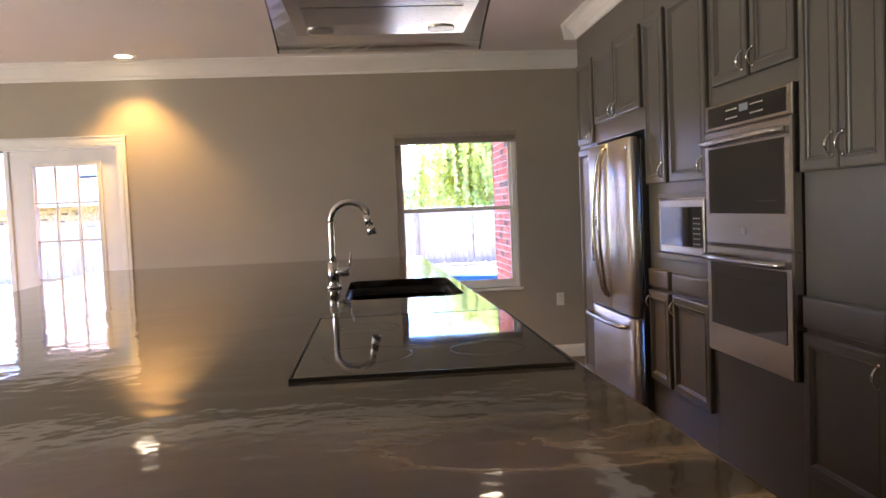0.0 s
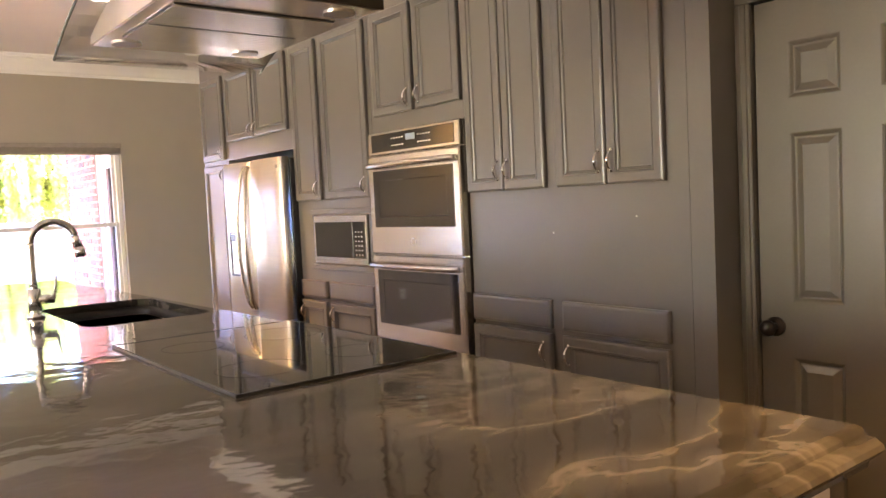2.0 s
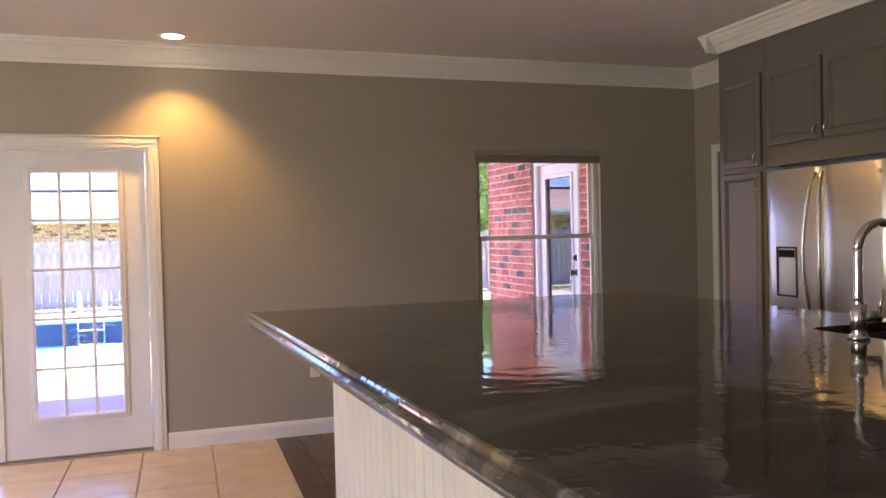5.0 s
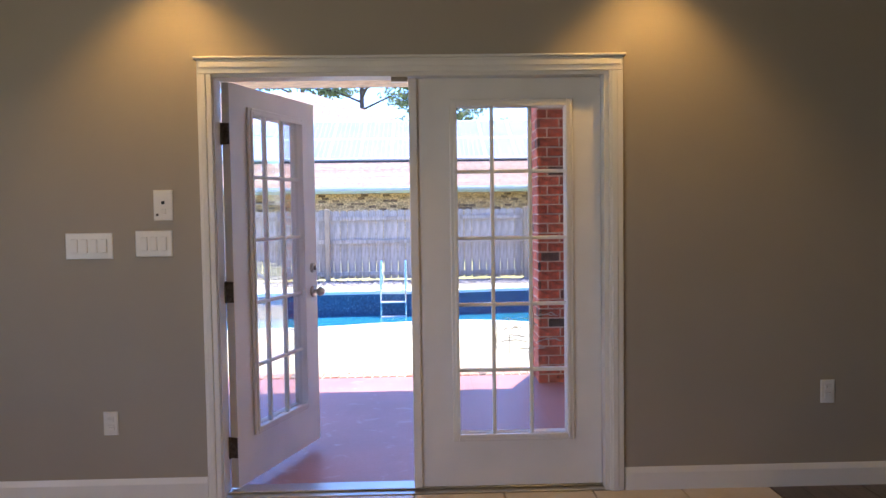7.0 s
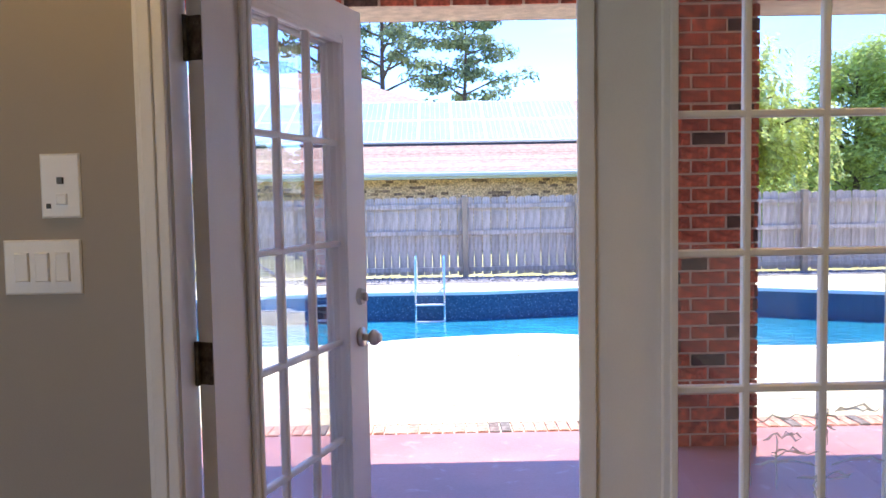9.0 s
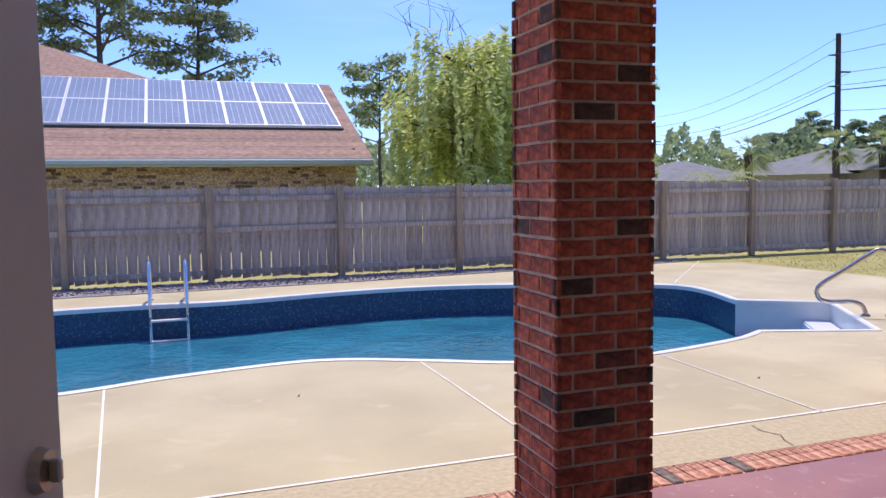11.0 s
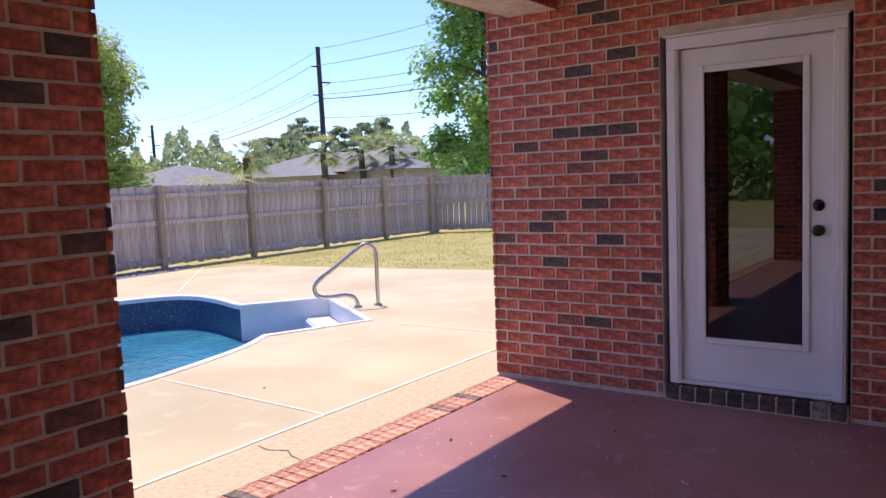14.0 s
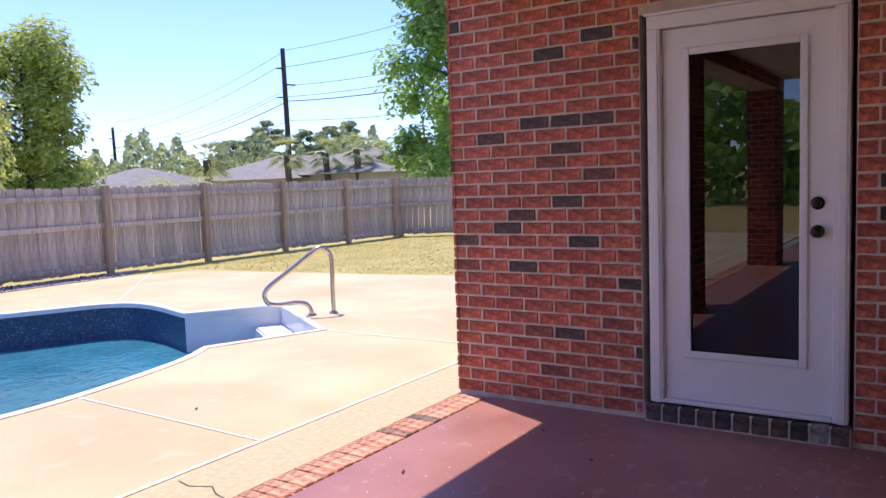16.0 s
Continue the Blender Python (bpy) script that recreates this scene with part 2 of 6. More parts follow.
HOODSTEEL = M("hood_steel", (0.84, 0.82, 0.79), 0.2, 1.0, var=0.05, scale=3, bump=0.004, bscale=160, stretch=(14, 1, 1))
HOODSIDE = M("satin_hood_steel", (0.56, 0.53, 0.48), 0.4, 1.0, var=0.05, scale=3, bump=0.02, bscale=160, stretch=(14, 1, 1))
CHROME = M("chrome", (0.82, 0.82, 0.82), 0.06, 1.0, var=0.02)
NICKEL = M("satin_nickel", (0.55, 0.52, 0.47), 0.28, 1.0, var=0.06)
FRIDGE = M("satin_fridge_steel", (0.72, 0.70, 0.67), 0.36, 1.0, var=0.05, scale=3, bump=0.02, bscale=160, stretch=(1, 1, 14), rvar=0.05)
BRONZE = M("dark_bronze", (0.05, 0.04, 0.035), 0.35, 0.8, var=0.1)
BLACKG = M("black_glass", (0.006, 0.006, 0.007), 0.04, var=0.02, coat=0.5)
OVENG = M("oven_door_glass", (0.012, 0.011, 0.010), 0.05, var=0.02, spec=0.9)
DARK = M("dark_plastic", (0.02, 0.02, 0.02), 0.35, var=0.1)
SINKM = M("black_composite", (0.012, 0.012, 0.013), 0.4, var=0.3, scale=60, bump=0.1, bscale=300)
WHITEP = M("white_plastic", (0.78, 0.76, 0.72), 0.3, var=0.02)
HINGE = M("worn_brass_hinge", (0.12, 0.10, 0.08), 0.4, 0.7, var=0.4, scale=40)
BLINDM = M("window_shade_fabric", (0.32, 0.28, 0.24), 0.8, var=0.08, scale=30, bump=0.1, bscale=200)
TILE = M("beige_floor_tile", (0.62, 0.52, 0.40), 0.22, var=0.08, scale=5, bump=0.05, bscale=50, rand=0.05, rvar=0.06)
GROUT = M("tile_grout", (0.38, 0.31, 0.24), 0.9, var=0.2, scale=20)
PLANK = M("dark_wood_plank", (0.085, 0.062, 0.048), 0.35, var=0.35, scale=7, bump=0.15, bscale=60, stretch=(6, 0.7, 1), rand=0.18)
BEAD = M("cream_beadboard", (0.80, 0.73, 0.62), 0.45, var=0.04, scale=4, bump=0.04, bscale=100)
LAMPM = bpy.data.materials.new("lamp_lens")
LAMPM.use_nodes = True
LAMPM.node_tree.nodes["Principled BSDF"].inputs["Emission Color"].default_value = (1, 0.86, 0.62, 1)
LAMPM.node_tree.nodes["Principled BSDF"].inputs["Emission Strength"].default_value = 1.4
GLASS = glass_mat("window_glass", gain=2.2)
HOODG = glass_mat("canopy_glass", (0.97, 0.985, 0.975), gain=0.7)
DARKGLASS = glass_mat("dark_door_glass", (0.16, 0.16, 0.15), gain=2.4)

BRICK = brick_mat("red_brick", [(0.0, (0.48, 0.112, 0.066)), (0.35, (0.55, 0.145, 0.088)), (0.6, (0.38, 0.088, 0.054)), (0.78, (0.50, 0.135, 0.08)), (0.89, (0.36, 0.09, 0.06)), (0.93, (0.13, 0.07, 0.055)), (1.0, (0.075, 0.055, 0.05))])
BRICK.node_tree.nodes["Principled BSDF"].inputs["Roughness"].default_value = 0.75
MORTAR = M("mortar", (0.62, 0.50, 0.405), 0.95, var=0.2, scale=14, bump=0.6, bscale=140)
YBRICK = brick_mat("tan_brick", [(0.0, (0.52, 0.38, 0.22)), (0.4, (0.58, 0.44, 0.27)), (0.75, (0.46, 0.33, 0.19)), (0.9, (0.16, 0.11, 0.08)), (1.0, (0.2, 0.14, 0.1))])
EDGEB = brick_mat("edging_brick", [(0.0, (0.56, 0.27, 0.19)), (0.5, (0.62, 0.34, 0.24)), (0.86, (0.50, 0.24, 0.165)), (0.92, (0.14, 0.12, 0.11)), (1.0, (0.2, 0.16, 0.14))])
PATIO = M("red_stained_concrete", (0.39, 0.175, 0.155), 0.42, var=0.16, scale=1.6, bump=0.1, bscale=70, rvar=0.12, second=(0.43, 0.21, 0.185))
PATIO.node_tree.nodes["Principled BSDF"].inputs["Specular IOR Level"].default_value = 0.35


def worn(m, pale, dark, s_pale, s_dark):
    """Pale scuffs and dark blotches over a floor's own colour."""
    nt = m.node_tree
    p = nt.nodes["Principled BSDF"]
    col = p.inputs["Base Color"].links[0].from_socket
    co = nt.nodes.new("ShaderNodeTexCoord")
    for s, c, lo, hi, amount in ((s_dark, dark, 0.52, 0.70, 0.55), (s_pale, pale, 0.60, 0.72, 0.5)):
        n = nt.nodes.new("ShaderNodeTexNoise")
        n.inputs["Scale"].default_value, n.inputs["Detail"].default_value, n.inputs["Distortion"].default_value = s, 8, 0.6
        nt.links.new(co.outputs["Object"], n.inputs["Vector"])
        r = nt.nodes.new("ShaderNodeMapRange")
        r.inputs["From Min"].default_value, r.inputs["From Max"].default_value, r.inputs["To Max"].default_value = lo, hi, amount
        nt.links.new(n.outputs["Fac"], r.inputs["Value"])
        mx = nt.nodes.new("ShaderNodeMix")
        mx.data_type = "RGBA"
        mx.inputs["B"].default_value = (*c, 1)
        nt.links.new(r.outputs[0], mx.inputs["Factor"])
        nt.links.new(col, mx.inputs["A"])
        col = mx.outputs["Result"]
    nt.links.new(col, p.inputs["Base Color"])


worn(PATIO, (0.50, 0.36, 0.33), (0.26, 0.115, 0.105), 9.0, 1.1)
DECK = M("sand_concrete", (0.54, 0.465, 0.295), 0.85, var=0.15, scale=0.8, bump=0.25, bscale=160)
AGGREGATE = M("exposed_aggregate", (0.56, 0.46, 0.29), 0.9, var=0.16, scale=30, bump=0.4, bscale=170, second=(0.60, 0.51, 0.345))
DEADLEAF = M("dead_leaf", (0.10, 0.06, 0.035), 0.9)
worn(DECK, (0.66, 0.58, 0.43), (0.46, 0.36, 0.21), 3.0, 0.9)
JOINT = M("pale_joint_sealant", (0.82, 0.79, 0.72), 0.8, var=0.1, scale=10)
COPING = M("white_pool_coping", (0.78, 0.77, 0.74), 0.45, var=0.04, scale=8)
FIBER = M("white_fibreglass_steps", (0.74, 0.77, 0.78), 0.3, var=0.04, scale=5)
GRASS = M("lawn", (0.36, 0.33, 0.10), 0.95, var=0.12, scale=1.2, bump=0.3, bscale=60, second=(0.44, 0.39, 0.16))
BLADE = M("grass_blade", (0.42, 0.385, 0.125), 0.9, var=0.15, scale=3, rand=0.12)
GRAVEL = M("grey_gravel", (0.30, 0.27, 0.27), 0.95, var=0.5, scale=30, bump=1.0, bscale=60)
FENCE = M("weathered_cedar", (0.46, 0.365, 0.28), 0.9, var=0.28, scale=5, bump=0.3, bscale=40, stretch=(5, 5, 0.5), rand=0.16, second=(0.58, 0.48, 0.405))
POST = M("brown_fence_post", (0.40, 0.29, 0.19), 0.9, var=0.2, scale=5, bump=0.3, bscale=40, stretch=(4, 4, 0.5), rand=0.1)
SHINGLE = M("brown_shingles", (0.36, 0.225, 0.165), 0.9, var=0.25, scale=8, bump=0.4, bscale=60, rand=0.14)
GREYROOF = M("grey_shingles", (0.22, 0.22, 0.21), 0.9, var=0.15, scale=2, bump=0.3, bscale=20)
FASCIA = M("pale_green_fascia", (0.42, 0.50, 0.47), 0.5, var=0.05)
PANEL = M("solar_cell", (0.28, 0.32, 0.355), 0.22, 0.1, var=0.06, scale=2, coat=0.6)
ALU = M("aluminium_frame", (0.72, 0.73, 0.74), 0.35, 0.7, var=0.04)
BARK = M("tree_bark", (0.10, 0.078, 0.06), 0.95, var=0.3, scale=8, bump=0.8, bscale=30)
POLEM = M("tarred_pole_wood", (0.045, 0.036, 0.03), 0.9, var=0.3, scale=4, bump=0.3, bscale=30)
WIRE = M("black_cable", (0.05, 0.05, 0.06), 0.6)
SOFFIT = M("white_soffit", (0.78, 0.76, 0.73), 0.6, var=0.03, scale=3)


def leaf_mat(name, c, rand=0.35):
    m = M(name, c, 0.6, var=0.2, scale=1.5, rand=rand)
    nt = m.node_tree
    p = nt.nodes["Principled BSDF"]
    p.inputs["Subsurface Weight"].default_value = 0.0
    tl = nt.nodes.new("ShaderNodeBsdfTranslucent")
    ad = nt.nodes.new("ShaderNodeMixShader")
    ad.inputs[0].default_value = 0.5
    nt.links.new(p.inputs["Base Color"].links[0].from_socket, tl.inputs[0])
    nt.links.new(p.outputs[0], ad.inputs[1])
    nt.links.new(tl.outputs[0], ad.inputs[2])
    nt.links.new(ad.outputs[0], nt.nodes["Material Output"].inputs[0])
    return m


WILLOW = leaf_mat("willow_leaf", (0.66, 0.70, 0.25))
BROAD = leaf_mat("broad_leaf", (0.30, 0.50, 0.13))
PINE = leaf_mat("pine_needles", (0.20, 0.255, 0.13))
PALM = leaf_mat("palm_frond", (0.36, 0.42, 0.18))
# Paler than the nearer pine green: distance haze is painted into this leaf colour.
WOODS = leaf_mat("hazed_foliage", (0.30, 0.375, 0.18))
SHRUB = leaf_mat("shrub_leaf", (0.42, 0.52, 0.15))


def counter_mat():
    """Poured glossy top: dark brown-grey with drifting pale swirls and a slightly wavy clear coat."""
    m = bpy.data.materials.new("swirled_epoxy_counter")
    m.use_nodes = True
    nt = m.node_tree
    p = nt.nodes["Principled BSDF"]
    co = nt.nodes.new("ShaderNodeTexCoord")
    warp = nt.nodes.new("ShaderNodeTexNoise")
    warp.inputs["Scale"].default_value, warp.inputs["Detail"].default_value = 1.3, 5
    add = nt.nodes.new("ShaderNodeMix")
    add.data_type, add.blend_type = "RGBA", "ADD"
    add.inputs["Factor"].default_value = 0.55
    nt.links.new(co.outputs["Object"], warp.inputs["Vector"])
    nt.links.new(co.outputs["Object"], add.inputs["A"])
    nt.links.new(warp.outputs["Color"], add.inputs["B"])
    n1 = nt.nodes.new("ShaderNodeTexNoise")
    n1.inputs["Scale"].default_value, n1.inputs["Detail"].default_value, n1.inputs["Distortion"].default_value = 2.3, 14, 0.8
    st = nt.nodes.new("ShaderNodeMapping")
    st.inputs["Rotation"].default_value, st.inputs["Scale"].default_value = (0, 0, 0.5), (0.75, 2.1, 1)
    nt.links.new(add.outputs["Result"], st.inputs["Vector"])
    nt.links.new(st.outputs[0], n1.inputs["Vector"])
    r = nt.nodes.new("ShaderNodeValToRGB")
    els = r.color_ramp.elements
    els[0].position, els[0].color = 0.30, (0.026, 0.021, 0.018, 1)
    els[1].position, els[1].color = 0.80, (0.10, 0.083, 0.07, 1)
    for pos, c in ((0.42, (0.034, 0.029, 0.024, 1)), (0.49, (0.055, 0.048, 0.041, 1)), (0.54, (0.10, 0.09, 0.08, 1)), (0.56, (0.16, 0.145, 0.13, 1)), (0.58, (0.085, 0.075, 0.066, 1)), (0.64, (0.05, 0.043, 0.037, 1)), (0.70, (0.036, 0.031, 0.027, 1))):
        e = els.new(pos)
        e.color = c
    nt.links.new(n1.outputs["Fac"], r.inputs[0])
    nt.links.new(r.outputs[0], p.inputs["Base Color"])
    p.inputs["Roughness"].default_value = 0.055
    p.inputs["Specular IOR Level"].default_value = 1.0
    w = nt.nodes.new("ShaderNodeTexNoise")
    w.inputs["Scale"].default_value, w.inputs["Detail"].default_value = 5.0, 2
    b = nt.nodes.new("ShaderNodeBump")
    b.inputs["Strength"].default_value, b.inputs["Distance"].default_value = 0.085, 0.02
    nt.links.new(co.outputs["Object"], w.inputs["Vector"])
    w2 = nt.nodes.new("ShaderNodeTexNoise")
    w2.inputs["Scale"].default_value, w2.inputs["Detail"].default_value = 19.0, 2
    nt.links.new(co.outputs["Object"], w2.inputs["Vector"])
    wa = nt.nodes.new("ShaderNodeMath")
    wa.operation, wa.inputs[1].default_value = "MULTIPLY_ADD", 0.42
    nt.links.new(w2.outputs["Fac"], wa.inputs[0])
    nt.links.new(w.outputs["Fac"], wa.inputs[2])
    nt.links.new(wa.outputs[0], b.inputs["Height"])
    nt.links.new(b.outputs[0], p.inputs["Normal"])
    return m


COUNTER = counter_mat()


def liner_mat():
    """Pool liner: dark blue with a pale speckle."""
    m = M("blue_speckled_liner", (0.03, 0.075, 0.14), 0.35, var=0.3, scale=30, second=(0.045, 0.12, 0.21))
    nt = m.node_tree
    p = nt.nodes["Principled BSDF"]
    v = nt.nodes.new("ShaderNodeTexVoronoi")
    v.inputs["Scale"].default_value = 26
    co = nt.nodes.new("ShaderNodeTexCoord")
    nt.links.new(co.outputs["Object"], v.inputs["Vector"])
    r = nt.nodes.new("ShaderNodeValToRGB")
    r.color_ramp.elements[0].color, r.color_ramp.elements[0].position = (1, 1, 1, 1), 0.16
    r.color_ramp.elements[1].color, r.color_ramp.elements[1].position = (0, 0, 0, 1), 0.26
    nt.links.new(v.outputs["Distance"], r.inputs[0])
    mx = nt.nodes.new("ShaderNodeMix")
    mx.data_type = "RGBA"
    mx.inputs["B"].default_value = (0.20, 0.30, 0.38, 1)
    src = p.inputs["Base Color"].links[0].from_socket
    nt.links.new(r.outputs[0], mx.inputs["Factor"])
    nt.links.new(src, mx.inputs["A"])
    nt.links.new(mx.outputs["Result"], p.inputs["Base Color"])
    return m


LINER = liner_mat()
FLOORLINER = M("blue_pool_floor", (0.035, 0.22, 0.36), 0.5, var=0.25, scale=3, second=(0.07, 0.33, 0.47))


def water_mat():
    m = M("pool_water", (0.022, 0.19, 0.29), 0.07, var=0.2, scale=1.2, second=(0.03, 0.25, 0.36))
    nt = m.node_tree
    co = nt.nodes.new("ShaderNodeTexCoord")
    w = nt.nodes.new("ShaderNodeTexNoise")
    w.inputs["Scale"].default_value, w.inputs["Detail"].default_value, w.inputs["Distortion"].default_value = 5.5, 3, 0.8
    b = nt.nodes.new("ShaderNodeBump")
    b.inputs["Strength"].default_value, b.inputs["Distance"].default_value = 0.28, 0.05
    nt.links.new(co.outputs["Object"], w.inputs["Vector"])
    nt.links.new(w.outputs["Fac"], b.inputs["Height"])
    for k in nt.nodes:
        if k.bl_idname in ("ShaderNodeBsdfPrincipled", ):
            nt.links.new(b.outputs[0], k.inputs["Normal"])
    return m


WATER = water_mat()


def film_mat(name, c, clear):
    """A thin dried film: partly clear, partly scattering."""
    m = bpy.data.materials.new(name)
    m.use_nodes = True
    nt = m.node_tree
    nt.nodes["Principled BSDF"].inputs["Base Color"].default_value = (*c, 1)
    tr, mx = nt.nodes.new("ShaderNodeBsdfTransparent"), nt.nodes.new("ShaderNodeMixShader")
    mx.inputs[0].default_value = clear
    nt.links.new(nt.nodes["Principled BSDF"].outputs[0], mx.inputs[1])
    nt.links.new(tr.outputs[0], mx.inputs[2])
    nt.links.new(mx.outputs[0], nt.nodes["Material Output"].inputs[0])
    return m


SMEAR = film_mat("dried_smear", (0.8, 0.8, 0.78), 0.5)

# ---- the room: walls, floor, ceiling ----
H = 2.74
WT = 0.16
S_ = "structure"


def wall_with_holes(name, axis, at, thick, a0, a1, z0, z1, holes, m, label):
    """A wall along x (axis 'y': its plane is y = at) or along y (axis 'x'), with rectangular openings (a0, a1, z0, z1)."""
    bm = bmesh.new()

    def piece(p0, p1, q0, q1):
        if p1 - p0 > 1e-4 and q1 - q0 > 1e-4:
            if axis == "y":
                bx(bm, p0, p1, at, at + thick, q0, q1)
            else:
                bx(bm, at, at + thick, p0, p1, q0, q1)

    cuts = sorted({a0, a1, *[h[0] for h in holes], *[h[1] for h in holes]})
    for p0, p1 in zip(cuts, cuts[1:]):
        zs = z0
        for h in sorted([h for h in holes if h[0] <= p0 + 1e-6 and h[1] >= p1 - 1e-6], key=lambda h: h[2]):
            piece(p0, p1, zs, h[2])
            zs = h[3]
        piece(p0, p1, zs, z1)
    return solid(name, bm, m, label, "wall", S_)


DOOR = (-0.975, 0.94, -0.03, 2.06)
WIN = (3.30, 4.38, 0.66, 2.06)
wall_with_holes("wall_north", "y", 0.0, 0.10, -4.0, 5.3, -0.12, H, [DOOR, WIN], WALL, "greige painted wall with double door and window")
wall_with_holes("wall_east", "x", 5.3, 0.12, -1.14, 0.0, 0.0, H, [(-1.02, -0.30, 0.0, 2.03)], WALL, "greige painted side wall with a cased opening")
wall_with_holes("wall_pantry", "x", 4.82, 0.12, -10.0, -5.44, 0.0, H, [(-6.17, -5.495, 0.0, 2.03)], PANTRY, "taupe painted wall round the pantry door")
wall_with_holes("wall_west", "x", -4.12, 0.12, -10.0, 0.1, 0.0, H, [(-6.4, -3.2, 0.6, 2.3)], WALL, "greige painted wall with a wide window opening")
wall_with_holes("wall_south", "y", -10.12, 0.12, -4.12, 5.0, 0.0, H, [], WALL, "plain greige painted wall")
solid("wall_hall", bx(box(6.2, 6.3, -1.3, 0.1, 0, H), 5.42, 6.2, -1.3, -1.2, 0, H), WALL, "dim hallway wall beyond the opening", "wall", S_)
solid("wall_pantry_back", box(5.4, 5.5, -6.6, -5.3, 0, H), WALL, "dim pantry back wall", "wall", S_)
solid("ceiling", box(-4.12, 6.3, -10.12, 0.10, H, H + 0.1), CEIL, "smooth off-white painted ceiling", "ceiling", S_)
solid("floor_slab", box(-4.12, 6.3, -10.12, 0.10, -0.12, -0.012), GROUT, "grout-coloured slab under the tiles", "floor", S_)

# crown moulding, baseboards
CROWN = [(0, -0.145), (0.012, -0.145), (0.014, -0.125), (0.03, -0.115), (0.05, -0.085), (0.075, -0.055), (0.088, -0.04), (0.10, -0.035), (0.105, -0.02), (0.125, -0.015), (0.125, 0), (0, 0)]
bm = bmesh.new()
moulding(bm, CROWN, (-4.0, 0, H), (5.3, 0, H), (0, -1, 0))
moulding(bm, CROWN, (5.3, 0, H), (5.3, -1.14, H), (-1, 0, 0))
moulding(bm, CROWN, (-4.0, -10, H), (-4.0, 0, H), (1, 0, 0))
solid("crown_trim", bm, TRIM, "white stepped crown moulding along the ceiling", "moulding", S_)
CABCROWN = [(0, -0.13), (0.011, -0.13), (0.013, -0.112), (0.028, -0.10), (0.032, -0.084), (0.05, -0.07), (0.055, -0.055), (0.072, -0.042), (0.077, -0.026), (0.095, -0.018), (0.095, 0), (0, 0)]
bm = bmesh.new()
moulding(bm, CABCROWN, (4.66, -1.14, H), (4.66, -5.44, H), (-1, 0, 0))
moulding(bm, CABCROWN, (4.565, -1.14, H), (5.3, -1.14, H), (0, 1, 0))
solid("crown_trim_cabinets", bm, TRIM, "white crown moulding above the grey cabinets", "moulding", S_)
BASE = [(0, 0), (0.014, 0), (0.014, 0.085), (0.009, 0.1), (0.004, 0.112), (0, 0.112)]
bm = bmesh.new()
for a, b in ((-4.0, -1.03), (1.01, 5.3)):
    moulding(bm, BASE, (a, 0, 0), (b, 0, 0), (0, -1, 0))
solid("baseboard", bm, TRIM, "white painted baseboard", "baseboard", S_)

# the double door: casing, jambs, threshold, two fifteen-lite leaves
door_frame = thing("door_1", "white casing and jambs of the double patio door", "door frame", (0, 0, 0), kind=S_)


def casing(bm, x0, x1, ztop, y, w=0.068, z0=0.0, n=-1):
    """Three boards round an opening in a wall of plane y, stepped."""
    for a, b in ((x0 - w, x0), (x1, x1 + w)):
        bx(bm, a, b, y + n * 0.018, y, z0, ztop, 0.003)
        bx(bm, a + 0.012, b - 0.026, y + n * 0.024, y + n * 0.015, z0, ztop, 0.003)
    bx(bm, x0 - w, x1 + w, y + n * 0.0185, y, ztop, ztop + w, 0.003)
    bx(bm, x0 - w + 0.012, x1 + w - 0.012, y + n * 0.0245, y + n * 0.015, ztop + 0.026, ztop + w - 0.012, 0.003)


bm = bmesh.new()
casing(bm, -0.958, 0.935, 2.05, 0.0)
bx(bm, -1.038, 1.015, -0.032, 0.0, 2.1185, 2.13, 0.003)
part("casing", bm, TRIM, door_frame)
bm = bmesh.new()
bx(bm, -0.975, -0.952, 0.0, 0.13, -0.03, 2.06)
bx(bm, 0.915, 0.94, 0.0, 0.13, -0.03, 2.06)
bx(bm, -0.952, 0.915, 0.0, 0.13, 2.035, 2.06)
part("jamb", bm, TRIM, door_frame)
bm = box(-0.95, 0.935, 0.0, 0.19, -0.03, 0.004, 0.003)
bx(bm, -0.95, 0.935, 0.05, 0.10, 0.004, 0.014, 0.003)
part("threshold", bm, NICKEL, door_frame, "scuffed metal threshold")


